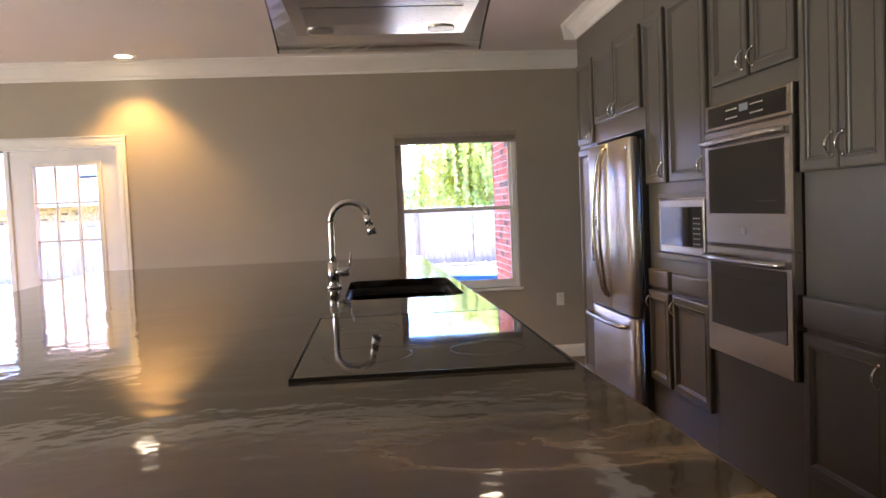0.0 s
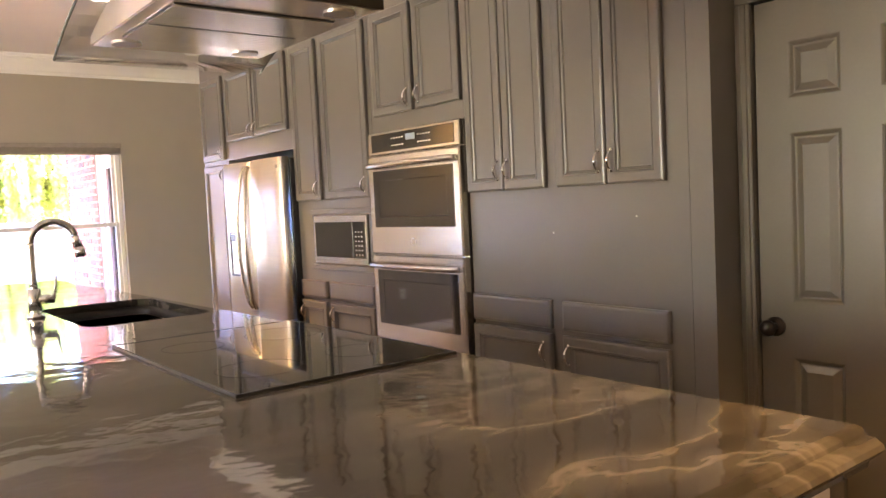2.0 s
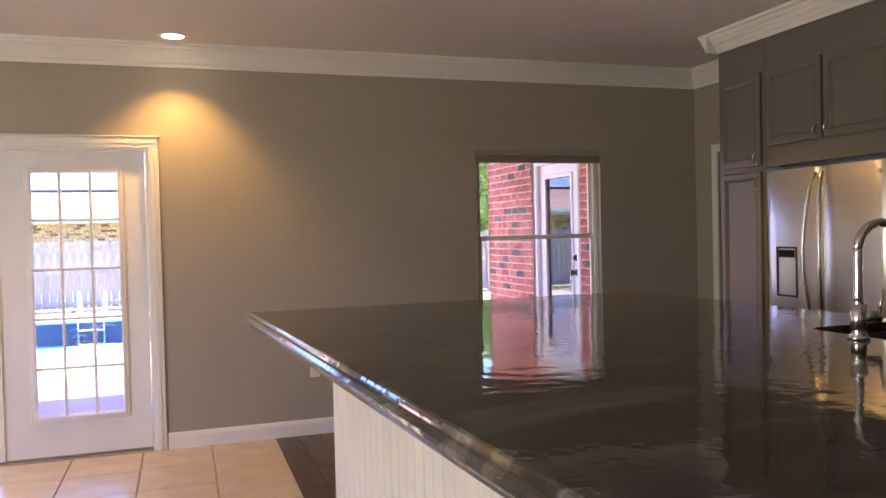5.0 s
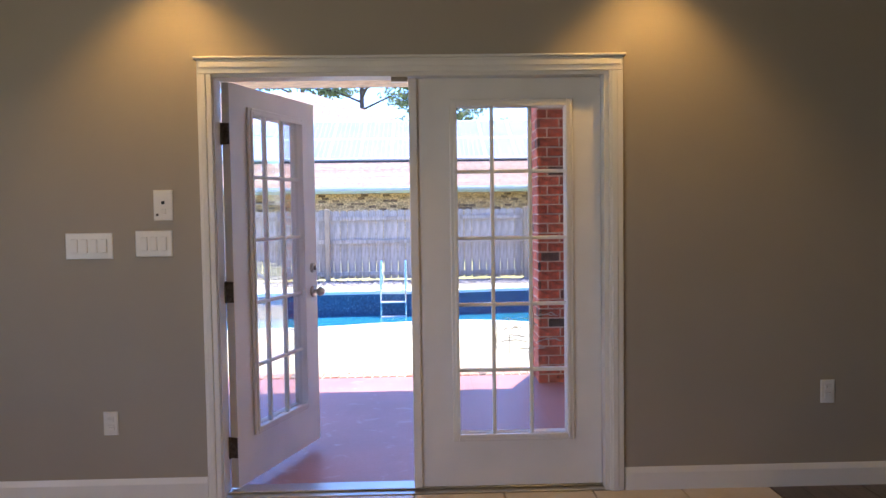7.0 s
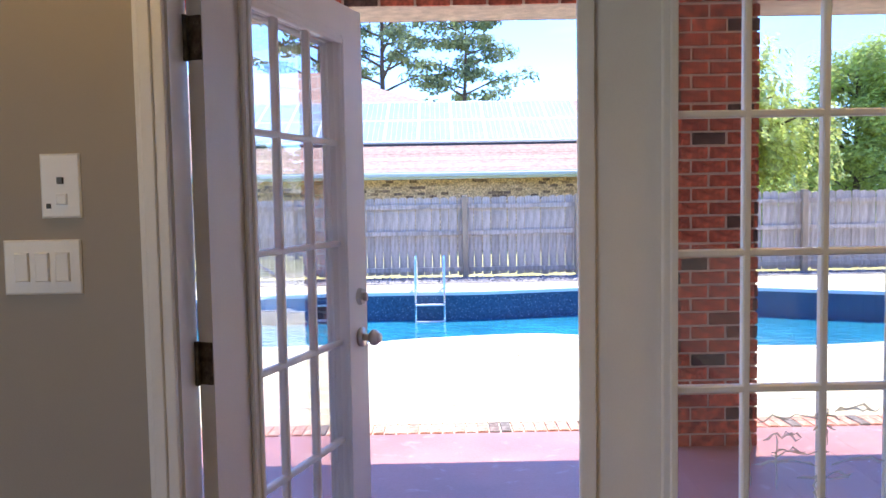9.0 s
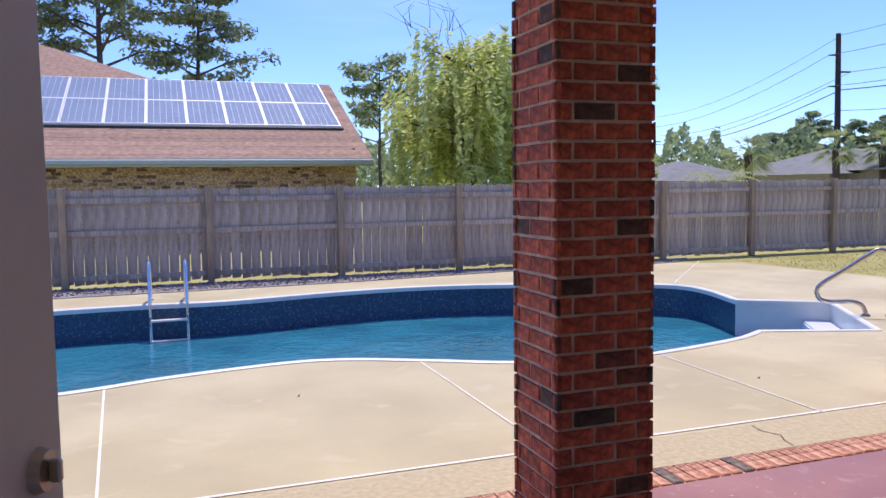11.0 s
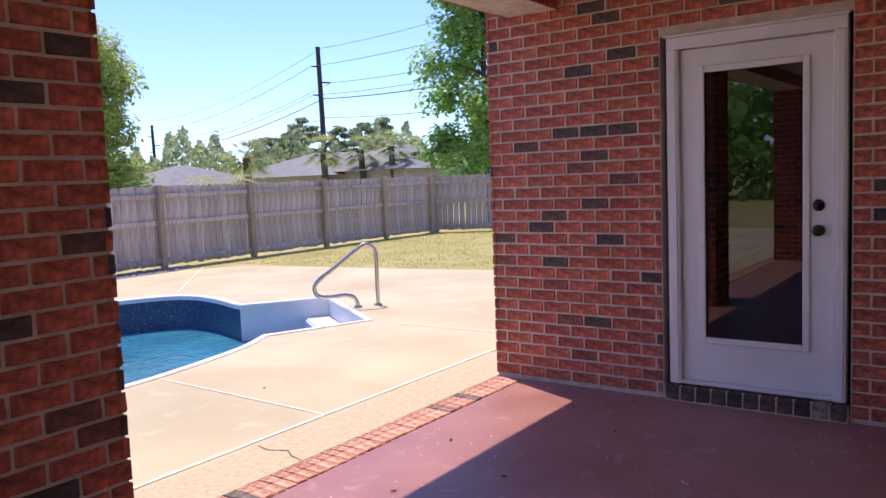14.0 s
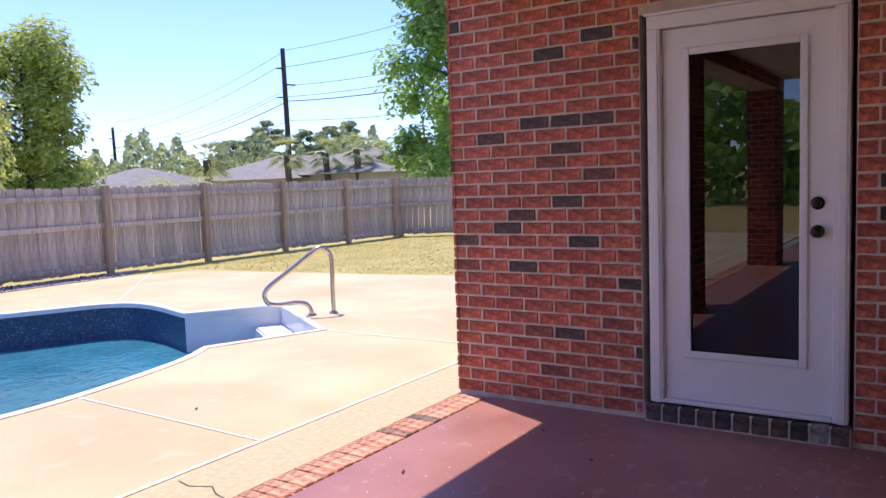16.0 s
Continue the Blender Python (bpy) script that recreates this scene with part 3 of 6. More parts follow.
def lite_leaf(name, label, hinge, knob, w=0.905):
    """A leaf 2.03 high, built from x = 0 (hinge) to w, inner face at y = 0; 3 x 5 panes."""
    leaf = thing(name, label, "door")
    t, z0, z1 = 0.042, 0.016, 2.03
    g0, g1, gz0, gz1 = (w - 0.56) / 2, (w + 0.56) / 2, 0.265, 1.905
    if knob == 0:
        g0, g1 = 0.185, 0.745
    bm = bmesh.new()
    for a, b, c, d in ((0, g0, z0, z1), (g1, w, z0, z1), (g0, g1, z0, gz0), (g0, g1, gz1, z1)):
        bx(bm, a, b, 0, t, c, d)
    part("body", bm, DOORW, leaf)
    for yy, nn in ((0.0, -1), (t, 1)):
        bm = bmesh.new()
        for a, b, c, d in ((g0 - 0.022, g0 + 0.01, gz0 - 0.022, gz1 + 0.022), (g1 - 0.01, g1 + 0.022, gz0 - 0.022, gz1 + 0.022), (g0 + 0.01, g1 - 0.01, gz0 - 0.022, gz0 + 0.01), (g0 + 0.01, g1 - 0.01, gz1 - 0.01, gz1 + 0.022)):
            bx(bm, a, b, *sorted((yy, yy + nn * 0.014)), c, d, 0.004)
        for a, b, c, d in ((g0 - 0.004, g0 + 0.014, gz0 - 0.004, gz1 + 0.004), (g1 - 0.014, g1 + 0.004, gz0 - 0.004, gz1 + 0.004), (g0 + 0.014, g1 - 0.014, gz0 - 0.004, gz0 + 0.014), (g0 + 0.014, g1 - 0.014, gz1 - 0.014, gz1 + 0.004)):
            bx(bm, a, b, *sorted((yy + nn * 0.012, yy + nn * 0.021)), c, d, 0.003)
        part("glazing_bead", bm, DOORW, leaf)
    pw, ph = 0.56 / 3, (gz1 - gz0) / 5
    for i in range(2):
        x = g0 + pw * (i + 1)
        part("glazing_bar", box(x - 0.009, x + 0.009, 0.008, 0.034, gz0, gz1, 0.004), DOORW, leaf)
    for j in range(4):
        z = gz0 + ph * (j + 1)
        part("glazing_bar", box(g0, g1, 0.0085, 0.0335, z - 0.009, z + 0.009, 0.004), DOORW, leaf)
    for i in range(3):
        for j in range(5):
            x, z = g0 + pw * i, gz0 + ph * j
            ob = part("pane", box(x + 0.004, x + pw - 0.004, 0.0195, 0.0225, z + 0.004, z + ph - 0.004), GLASS, leaf)
            ob.visible_shadow = False
    if knob:
        for yy, nn in ((0.0, -1), (t, 1)):
            bm = bmesh.new()
            cyl(bm, (w - 0.06, yy, 0.92), (w - 0.06, yy + nn * 0.012, 0.92), 0.033, seg=24)
            cyl(bm, (w - 0.06, yy, 0.92), (w - 0.06, yy + nn * 0.035, 0.92), 0.013)
            ball(bm, (w - 0.06, yy + nn * 0.052, 0.92), 0.028, (1, 0.75, 1), 20)
            cyl(bm, (w - 0.06, yy + nn * 0.06, 0.92), (w - 0.06, yy + nn * 0.075, 0.92), 0.02, 0.016)
            k = part("knob", bm, NICKEL, leaf, "satin nickel door knob", True)
            bm = bmesh.new()
            cyl(bm, (w - 0.06, yy, 1.06), (w - 0.06, yy + nn * 0.014, 1.06), 0.03, 0.026, 24)
            bx(bm, w - 0.066, w - 0.054, *sorted((yy + nn * 0.014, yy + nn * 0.03)), 1.045, 1.075, 0.003)
            part("deadbolt", bm, NICKEL, leaf, "satin nickel deadbolt turn")
        for z in (0.22, 1.0, 1.78):
            bm = box(-0.004, 0.001, 0.002, 0.040, z - 0.052, z + 0.052, 0.001)
            cyl(bm, (-0.006, 0.044, z - 0.054), (-0.006, 0.044, z + 0.054), 0.008, seg=10)
            for dz in (-0.034, 0, 0.034):
                ball(bm, (-0.005, 0.021 + (0.008 if dz == 0 else -0.006), z + dz), 0.005, (0.5, 1, 1), seg=6)
            part("hinge", bm, HINGE, leaf, "tarnished hinge")
    return leaf


open_leaf = lite_leaf("patio_door_leaf", "white fifteen-lite patio door leaf, swung open outward", 0, 1)
open_leaf.location, open_leaf.rotation_euler = (-0.905, 0.10, 0), (0, 0, radians(71.0))
shut_leaf = lite_leaf("patio_door_leaf", "white fifteen-lite patio door leaf, shut beside the open one", 0, 0)
shut_leaf.location = (0.005, 0.06, 0)
rs = random.Random(3)
for k in range(18):
    x, z = 0.005 + rs.uniform(0.36, 0.60), rs.uniform(0.69, 0.88)
    L = rs.uniform(0.05, 0.16)
    drip = k > 12
    pts = [(x + (rs.uniform(-0.004, 0.004) if drip else L * a), 0.078, z - (L * a if drip else rs.uniform(-0.008, 0.008) + 0.03 * a * (a - 1))) for a in [q / 8 for q in range(9)]]
    bm = tube(bmesh.new(), pts, [0.001] + [rs.uniform(0.0015, 0.004) for q in range(7)] + [0.001], 5)
    for v in bm.verts:
        v.co += Vector((-0.005, -0.06, 0))
        v.co.y = 0.0185 + (v.co.y - 0.018) * 0.15
    part("smear", bm, SMEAR, shut_leaf, "dried whitish smear on the glass")
tagged(shut_leaf, group="patio door leaves")
tagged(open_leaf, group="patio door leaves")
bm = box(-0.028, 0.012, 0.045, 0.062, 0.016, 2.03, 0.003)
part("astragal", bm, DOORW, door_frame)
bm = box(-0.11, -0.03, 0.03, 0.07, 2.012, 2.034, 0.003)
part("latch_keeper", bm, NICKEL, door_frame, "small metal strike at the head")

# the kitchen window with raised shade
win = thing("window_1", "white single-hung kitchen window with a raised shade", "window", (0, 0, 0), kind=S_)
x0, x1, z0, z1 = WIN
bm = bmesh.new()
for a, b, c, d in ((x0, x0 + 0.035, z0, z1), (x1 - 0.035, x1, z0, z1), (x0 + 0.035, x1 - 0.035, z0, z0 + 0.035), (x0 + 0.035, x1 - 0.035, z1 - 0.035, z1)):
    bx(bm, a, b, 0.055, 0.12, c, d, 0.003)
part("window_frame", bm, TRIM, win)
for zz0, zz1, yy in ((z0 + 0.035, 1.395, 0.065), (1.36, z1 - 0.035, 0.09)):
    bm = bmesh.new()
    for a, b, c, d in ((x0 + 0.03, x0 + 0.062, zz0, zz1), (x1 - 0.062, x1 - 0.03, zz0, zz1), (x0 + 0.062, x1 - 0.062, zz0, zz0 + 0.035), (x0 + 0.062, x1 - 0.062, zz1 - 0.035, zz1)):
        bx(bm, a, b, yy, yy + 0.024, c, d, 0.003)
    sash = part("sash", bm, TRIM, win)
    p = part("pane", box(x0 + 0.055, x1 - 0.055, yy + 0.01, yy + 0.014, zz0 + 0.028, zz1 - 0.028), GLASS, sash)
    p.visible_shadow = False
part("window_sill", box(x0 - 0.02, x1 + 0.02, -0.022, 0.055, z0 - 0.025, z0, 0.004), TRIM, win)
shade = thing("window_shade", "taupe cellular shade pulled up under the window head", "blind", (3.84, 0.03, 1.98))
part("headrail", box(x0 - 0.005, x1 + 0.005, -0.012, 0.045, 2.02, 2.058, 0.004), BLINDM, shade)
bm = bmesh.new()
for k in range(5):
    bx(bm, x0 + 0.004, x1 - 0.004, -0.006, 0.04, 1.985 + k * 0.007, 1.9905 + k * 0.007, 0.002)
part("folded_fabric", bm, BLINDM, shade)
part("bottom_rail", box(x0 + 0.002, x1 - 0.002, -0.009, 0.043, 1.965, 1.984, 0.003), BLINDM, shade)
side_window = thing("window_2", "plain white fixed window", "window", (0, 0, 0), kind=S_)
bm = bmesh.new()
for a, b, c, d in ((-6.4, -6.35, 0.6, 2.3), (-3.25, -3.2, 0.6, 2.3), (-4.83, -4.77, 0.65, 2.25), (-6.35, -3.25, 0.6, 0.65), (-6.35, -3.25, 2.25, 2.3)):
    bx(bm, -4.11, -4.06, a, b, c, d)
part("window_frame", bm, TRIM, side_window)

# side opening trim
opening = thing("door_2", "white cased opening into a dim hall", "door frame", (5.3, -0.66, 0), kind=S_)
bm = bmesh.new()
for a, b in ((-0.30, -0.232), (-1.088, -1.02)):
    bx(bm, 5.282, 5.3, a, b, 0, 2.03, 0.003)
bx(bm, 5.282, 5.3, -1.088, -0.232, 2.03, 2.098, 0.003)
part("casing", bm, TRIM, opening)

# switches, outlets
def plate(name, label, cat, x, z, w, h, bits):
    t = thing(name, label, cat, (x, 0, z))
    part("plate", ringed(bmesh.new(), (x - w / 2, 0, z - h / 2), (1, 0, 0), (0, 0, 1), (0, -1, 0), w, h, [(0, 0), (0, 0.003), (0.004, 0.006)]), WHITEP, t)
    for nm, a, b, bw, bh, dep, m in bits:
        part(nm, ringed(bmesh.new(), (x + a - bw / 2, -0.004, z + b - bh / 2), (1, 0, 0), (0, 0, 1), (0, -1, 0), bw, bh, [(0, 0), (0.0005, dep * 0.6), (0.003, dep)]), m, t)
    return t


plate("light_switch", "white four-gang rocker switch plate", "light switch", -1.56, 1.243, 0.222, 0.124, [("rocker", (-1.5 + k) * 0.046, 0, 0.033, 0.067, 0.008, WHITEP) for k in range(4)])
plate("light_switch", "white three-gang rocker switch plate", "light switch", -1.2535, 1.25, 0.175, 0.124, [("rocker", (-1 + k) * 0.046, 0, 0.033, 0.067, 0.008, WHITEP) for k in range(3)])
plate("wall_control", "white wall control with a small dial", "wall control", -1.205, 1.433, 0.09, 0.145, [("sensor", 0, 0.012, 0.016, 0.016, 0.005, DARK), ("dial", 0.002, -0.03, 0.026, 0.026, 0.006, WHITEP), ("label_bars", -0.028, -0.045, 0.012, 0.012, 0.0035, DARK)])
for ox, oz in ((-1.4865, 0.385), (2.02, 0.47), (4.74, 0.53)):
    plate("wall_outlet", "white duplex power outlet", "outlet", ox, oz, 0.07, 0.115, [("socket", 0, s * 0.02, 0.034, 0.028, 0.007, WHITEP) for s in (-1, 1)] + [("slot", dx, s * 0.02 + 0.003, 0.003, 0.009, 0.0075, DARK) for s in (-1, 1) for dx in (-0.007, 0.007)])

# downlights and a ceiling vent
for dx, dy in DOWNLIGHTS:
    t = thing("recessed_downlight", "round white recessed ceiling light, switched on", "ceiling light", (dx, dy, H), group="recessed downlights")
    bm = bmesh.new()
    for k in range(28):
        a, b = 2 * math.pi * k / 28, 2 * math.pi * (k + 1) / 28
        q = [(math.cos(s), math.sin(s)) for s in (a, b)]
        for r0, h0, r1, h1 in ((0.095, 0.0, 0.09, 0.008), (0.09, 0.008, 0.07, 0.006), (0.07, 0.006, 0.066, 0.0)):
            bm.faces.new([bm.verts.new((dx + r * c, dy + r * s, H - h)) for r, h, (c, s) in ((r0, h0, q[0]), (r0, h0, q[1]), (r1, h1, q[1]), (r1, h1, q[0]))])
    bmesh.ops.remove_doubles(bm, verts=bm.verts, dist=1e-5)
    part("trim_ring", bm, TRIM, t)
    part("lens", cyl(bmesh.new(), (dx, dy, H - 0.001), (dx, dy, H - 0.0035), 0.066, seg=28), LAMPM, t, "glowing warm lens")
VX, VY = 4.03, -2.23
vent = thing("ceiling_vent", "grey louvred metal ceiling air vent", "air vent", (VX, VY, H))
part("backing", box(VX - 0.13, VX + 0.13, VY - 0.09, VY + 0.09, H - 0.002, H - 0.0005), DARK, vent)
bm = bmesh.new()
for a, b, c, d in ((-0.15, 0.15, -0.11, -0.088), (-0.15, 0.15, 0.088, 0.11), (-0.15, -0.128, -0.088, 0.088), (0.128, 0.15, -0.088, 0.088)):
    bx(bm, VX + a, VX + b, VY + c, VY + d, H - 0.008, H, 0.002)
part("frame", bm, TRIM, vent)
for k in range(9):
    y = VY - 0.083 + k * 0.0188
    bm = box(VX - 0.128, VX + 0.128, y, y + 0.013, H - 0.008, H - 0.0065)
    bmesh.ops.rotate(bm, verts=bm.verts, cent=(VX, y + 0.006, H - 0.007), matrix=Matrix.Rotation(radians(25), 3, "X"))
    part("slat", bm, TRIM, vent)

# ---- cabinets ----
FX = 4.66
N_ = (-1, 0, 0)


def pull(bm, y, z, vertical=True, L=0.075, x=FX - 0.025):
    pts = []
    for k in range(9):
        a = k / 8
        s = (a - 0.5) * L
        out = 0.026 * math.sin(math.pi * a) ** 0.6
        pts.append((x - out, y + (0 if vertical else s), z + (s if vertical else 0)))
    tube(bm, pts, [0.0055, 0.0045, 0.005, 0.006, 0.0065, 0.006, 0.005, 0.0045, 0.0055], 8)
    for k in (0, -1):
        ball(bm, (x - 0.003, pts[k][1], pts[k][2]), 0.008, (0.6, 1, 1), 8)


DOOR_RINGS = [(0.004, 0), (0.004, 0.004), (0, 0.006), (0, 0.018), (0.003, 0.0225), (0.009, 0.0245), (0.037, 0.0245), (0.039, 0.0275), (0.044, 0.0275), (0.047, 0.021), (0.053, 0.018), (0.057, 0.0115), (0.075, 0.0115)]
DRAWER_RINGS = [(0, 0), (0, 0.016), (0.005, 0.022), (0.014, 0.024)]


def cab_door(parent, y0, y1, z0, z1, hy=None, hz=None):
    """y0 > y1: from the far side to the near one."""
    d = part("door", ringed(bmesh.new(), (FX, y0, z0), (0, -1, 0), (0, 0, 1), N_, y0 - y1, z1 - z0, DOOR_RINGS), CAB, parent)
    if hy is not None:
        bm = bmesh.new()
        pull(bm, hy, hz)
        part("handle", bm, CHROME, d, "curved chrome pull", True)


def drawer(parent, y0, y1, z0, z1):
    part("drawer_front", ringed(bmesh.new(), (FX, y0, z0), (0, -1, 0), (0, 0, 1), N_, y0 - y1, z1 - z0, DRAWER_RINGS), CAB, parent)


def cabinet(label, y0, y1, pieces, cat="cabinet"):
    c = thing("tall_cabinet", label, cat, (FX + 0.3, (y0 + y1) / 2, 0), group="wall of grey cabinets")
    for zz0, zz1 in pieces:
        part("body", box(FX, 5.29, y1, y0, zz0, zz1), CAB, c)
    return c


TOPZ = H
DT = 2.40
c = cabinet("narrow grey cabinet with an upper and a lower door", -1.14, -1.585, [(0, TOPZ)])
cab_door(c, -1.17, -1.555, 1.81, DT, -1.525, 1.86)
cab_door(c, -1.17, -1.555, 0.13, 1.775, -1.525, 1.70)
c = cabinet("grey cabinet with two doors above the refrigerator", -1.588, -2.587, [(1.80, TOPZ)])
cab_door(c, -1.615, -2.055, 1.925, DT, -2.025, 1.975)
cab_door(c, -2.075, -2.53, 1.925, DT, -2.105, 1.975)
c = cabinet("grey cabinet with doors and drawers round the microwave", -2.59, -3.447, [(0, 1.10), (1.40, TOPZ)])
part("stile", box(FX, 5.29, -2.79, -2.59, 1.10, 1.40), CAB, c)
part("stile", box(FX, 5.29, -3.447, -3.395, 1.10, 1.40), CAB, c)
cab_door(c, -2.605, -2.905, 1.48, DT, -2.875, 1.545)
cab_door(c, -2.965, -3.42, 1.48, DT, -3.385, 1.545)
drawer(c, -2.605, -2.905, 0.905, 1.005)
drawer(c, -2.955, -3.415, 0.905, 1.005)
cab_door(c, -2.605, -2.905, 0.37, 0.885, -2.64, 0.82)
cab_door(c, -2.955, -3.415, 0.37, 0.885, -2.99, 0.82)
c = cabinet("grey oven cabinet with two doors above", -3.45, -4.212, [(0, 0.69), (1.805, TOPZ)])
cab_door(c, -3.50, -3.835, 1.885, DT, -3.805, 1.95)
cab_door(c, -3.865, -4.195, 1.885, DT, -3.895, 1.95)
c = cabinet("grey cabinet wall with tall doors, drawers and a blank panel", -4.215, -5.44, [(0, TOPZ)])
for a, b in ((-4.225, -4.70), (-4.765, -5.265)):
    mid = (a + b) / 2
    cab_door(c, a, mid + 0.004, 1.47, DT + 0.02, mid + 0.03, 1.555)
    cab_door(c, mid - 0.004, b, 1.47, DT + 0.02, mid - 0.03, 1.555)
    drawer(c, a, b, 0.905, 1.02)
cab_door(c, -4.225, -4.70, 0.36, 0.885, -4.665, 0.81)
cab_door(c, -4.765, -5.265, 0.36, 0.885, -4.80, 0.81)
part("panel_seam", box(FX - 0.002, FX, -5.352, -5.348, 0.02, 2.6), CAB, c)
for yy, zz in ((-4.72, 1.29), (-5.13, 1.35)):
    part("screw_plug", cyl(bmesh.new(), (FX - 0.0015, yy, zz), (FX, yy, zz), 0.0035, seg=8), NICKEL, c, "pale filler spot")

# double oven
oven = thing("double_wall_oven", "stainless steel double wall oven with dark glass doors", "oven", (FX, -3.83, 0.69))
OY0, OY1 = -3.462, -4.205
part("body", box(FX - 0.004, 5.2, OY1, OY0, 0.69, 1.80), STEEL, oven)
cp = part("control_panel", ringed(bmesh.new(), (FX - 0.004, OY0, 1.685), (0, -1, 0), (0, 0, 1), N_, OY0 - OY1, 0.115, [(0, 0), (0, 0.03), (0.005, 0.035)]), STEEL, oven)
part("control_glass", ringed(bmesh.new(), (FX - 0.039, OY0 - 0.035, 1.70), (0, -1, 0), (0, 0, 1), N_, OY0 - OY1 - 0.07, 0.088, [(0, 0), (0.001, 0.002)]), BLACKG, cp)
part("display", ringed(bmesh.new(), (FX - 0.0412, -3.80, 1.742), (0, -1, 0), (0, 0, 1), N_, 0.075, 0.03, [(0, 0), (0.001, 0.001)]), M("lit_display", (0.25, 0.3, 0.32), 0.3), cp)
for k in range(5):
    for side in (-1, 1):
        for row in (0, 1):
            part("key", ringed(bmesh.new(), (FX - 0.0412, -3.83 - side * (0.065 + k * 0.022), 1.722 + row * 0.035), (0, -1, 0), (0, 0, 1), N_, 0.012, 0.006, [(0, 0), (0.001, 0.0006)]), NICKEL, cp)
for zb, zt in ((1.185, 1.68), (0.695, 1.178)):
    w, h = OY0 - OY1, zt - zb
    d = part("door", ringed(bmesh.new(), (FX - 0.004, OY0, zb), (0, -1, 0), (0, 0, 1), N_, w, h, [(0, 0), (0, 0.034), (0.006, 0.042)]), STEEL, oven)
    gb = zb + (0.135 if zb > 1 else 0.13)
    part("glass", ringed(bmesh.new(), (FX - 0.046, OY0 - 0.045, gb), (0, -1, 0), (0, 0, 1), N_, w - 0.09, zt - 0.075 - gb, [(0, 0), (0.001, 0.0025), (0.05, 0.0025), (0.052, 0.0018)]), OVENG, d)
    bm = bmesh.new()
    hz = zt - 0.05
    tube(bm, [(FX - 0.062, OY0 - 0.02, hz), (FX - 0.085, OY0 - 0.06, hz), (FX - 0.095, OY0 - 0.2, hz), (FX - 0.098, (OY0 + OY1) / 2, hz), (FX - 0.095, OY1 + 0.2, hz), (FX - 0.085, OY1 + 0.06, hz), (FX - 0.062, OY1 + 0.02, hz)], 0.014, 12)
    for yy in (OY0 - 0.03, OY1 + 0.03):
        bx(bm, FX - 0.075, FX - 0.044, yy - 0.015, yy + 0.015, hz - 0.014, hz + 0.014, 0.004)
    part("handle", bm, STEEL, d, "curved steel bar handle", True)
    if zb > 1:
        part("badge", cyl(bmesh.new(), (FX - 0.045, -3.83, zb + 0.065), (FX - 0.0485, -3.83, zb + 0.065), 0.016, seg=20), NICKEL, d)

# microwave with trim frame
mw = thing("built_in_microwave", "stainless built-in microwave with a dark window", "microwave", (FX, -3.09, 1.085))
MY0, MY1 = -2.79, -3.395
part("body", box(FX + 0.004, 5.1, MY1, MY0, 1.10, 1.40), STEEL, mw)
bm = bmesh.new()
for a, b, c_, d_ in ((MY1 - 0.03, MY0 + 0.03, 1.395, 1.425), (MY1 - 0.03, MY0 + 0.03, 1.075, 1.105), (MY1 - 0.03, MY1 + 0.003, 1.105, 1.395), (MY0 - 0.003, MY0 + 0.03, 1.105, 1.395)):
    bx(bm, FX - 0.016, FX, a, b, c_, d_, 0.004)
part("trim_frame", bm, CAB, mw)
part("door", ringed(bmesh.new(), (FX - 0.004, MY0 - 0.012, 1.112), (0, -1, 0), (0, 0, 1), N_, 0.575, 0.276, [(0, 0), (0, 0.012), (0.004, 0.016)]), STEEL, mw)
part("window", ringed(bmesh.new(), (FX - 0.02, MY0 - 0.03, 1.15), (0, -1, 0), (0, 0, 1), N_, 0.41, 0.2, [(0, 0), (0.001, 0.002)]), OVENG, mw)
kp = part("keypad", ringed(bmesh.new(), (FX - 0.02, MY0 - 0.444, 1.15), (0, -1, 0), (0, 0, 1), N_, 0.125, 0.2, [(0, 0), (0.001, 0.002)]), BLACKG, mw)
for r in range(6):
    for k in range(3):
        part("key", ringed(bmesh.new(), (FX - 0.0222, MY0 - 0.468 - k * 0.03, 1.165 + r * 0.025), (0, -1, 0), (0, 0, 1), N_, 0.014, 0.008, [(0, 0), (0.001, 0.0005)]), NICKEL, kp)

# refrigerator
fr = thing("refrigerator", "stainless french-door refrigerator with ice dispenser", "refrigerator", (4.9, -2.14, 0))
FF = 4.56
part("body", box(FF + 0.06, 5.28, -2.575, -1.70, 0.03, 1.748, 0.006), M("fridge_side_paint", (0.045, 0.043, 0.042), 0.45), fr)


def curved_front(y0, y1, z0, z1, bulge=0.014):
    bm = bmesh.new()
    n = 10
    cols = []
    for k in range(n + 1):
        a = k / n
        y = y0 + (y1 - y0) * a
        edge = 0.012 * (1 - min(1, min(a, 1 - a) * 14)) ** 2
        x = FF - bulge * math.sin(math.pi * (0.15 + 0.7 * a)) + edge
        cols.append([bm.verts.new((xx, y, z)) for xx, z in ((FF + 0.055, z0), (x + 0.006, z0), (x, z0 + 0.008), (x, z1 - 0.008), (x + 0.006, z1), (FF + 0.055, z1))])
    for a, b in zip(cols, cols[1:]):
        for i in range(6):
            bm.faces.new((a[i], a[(i + 1) % 6], b[(i + 1) % 6], b[i]))
    bm.faces.new(cols[0])
    bm.faces.new(cols[-1][::-1])
    return bm


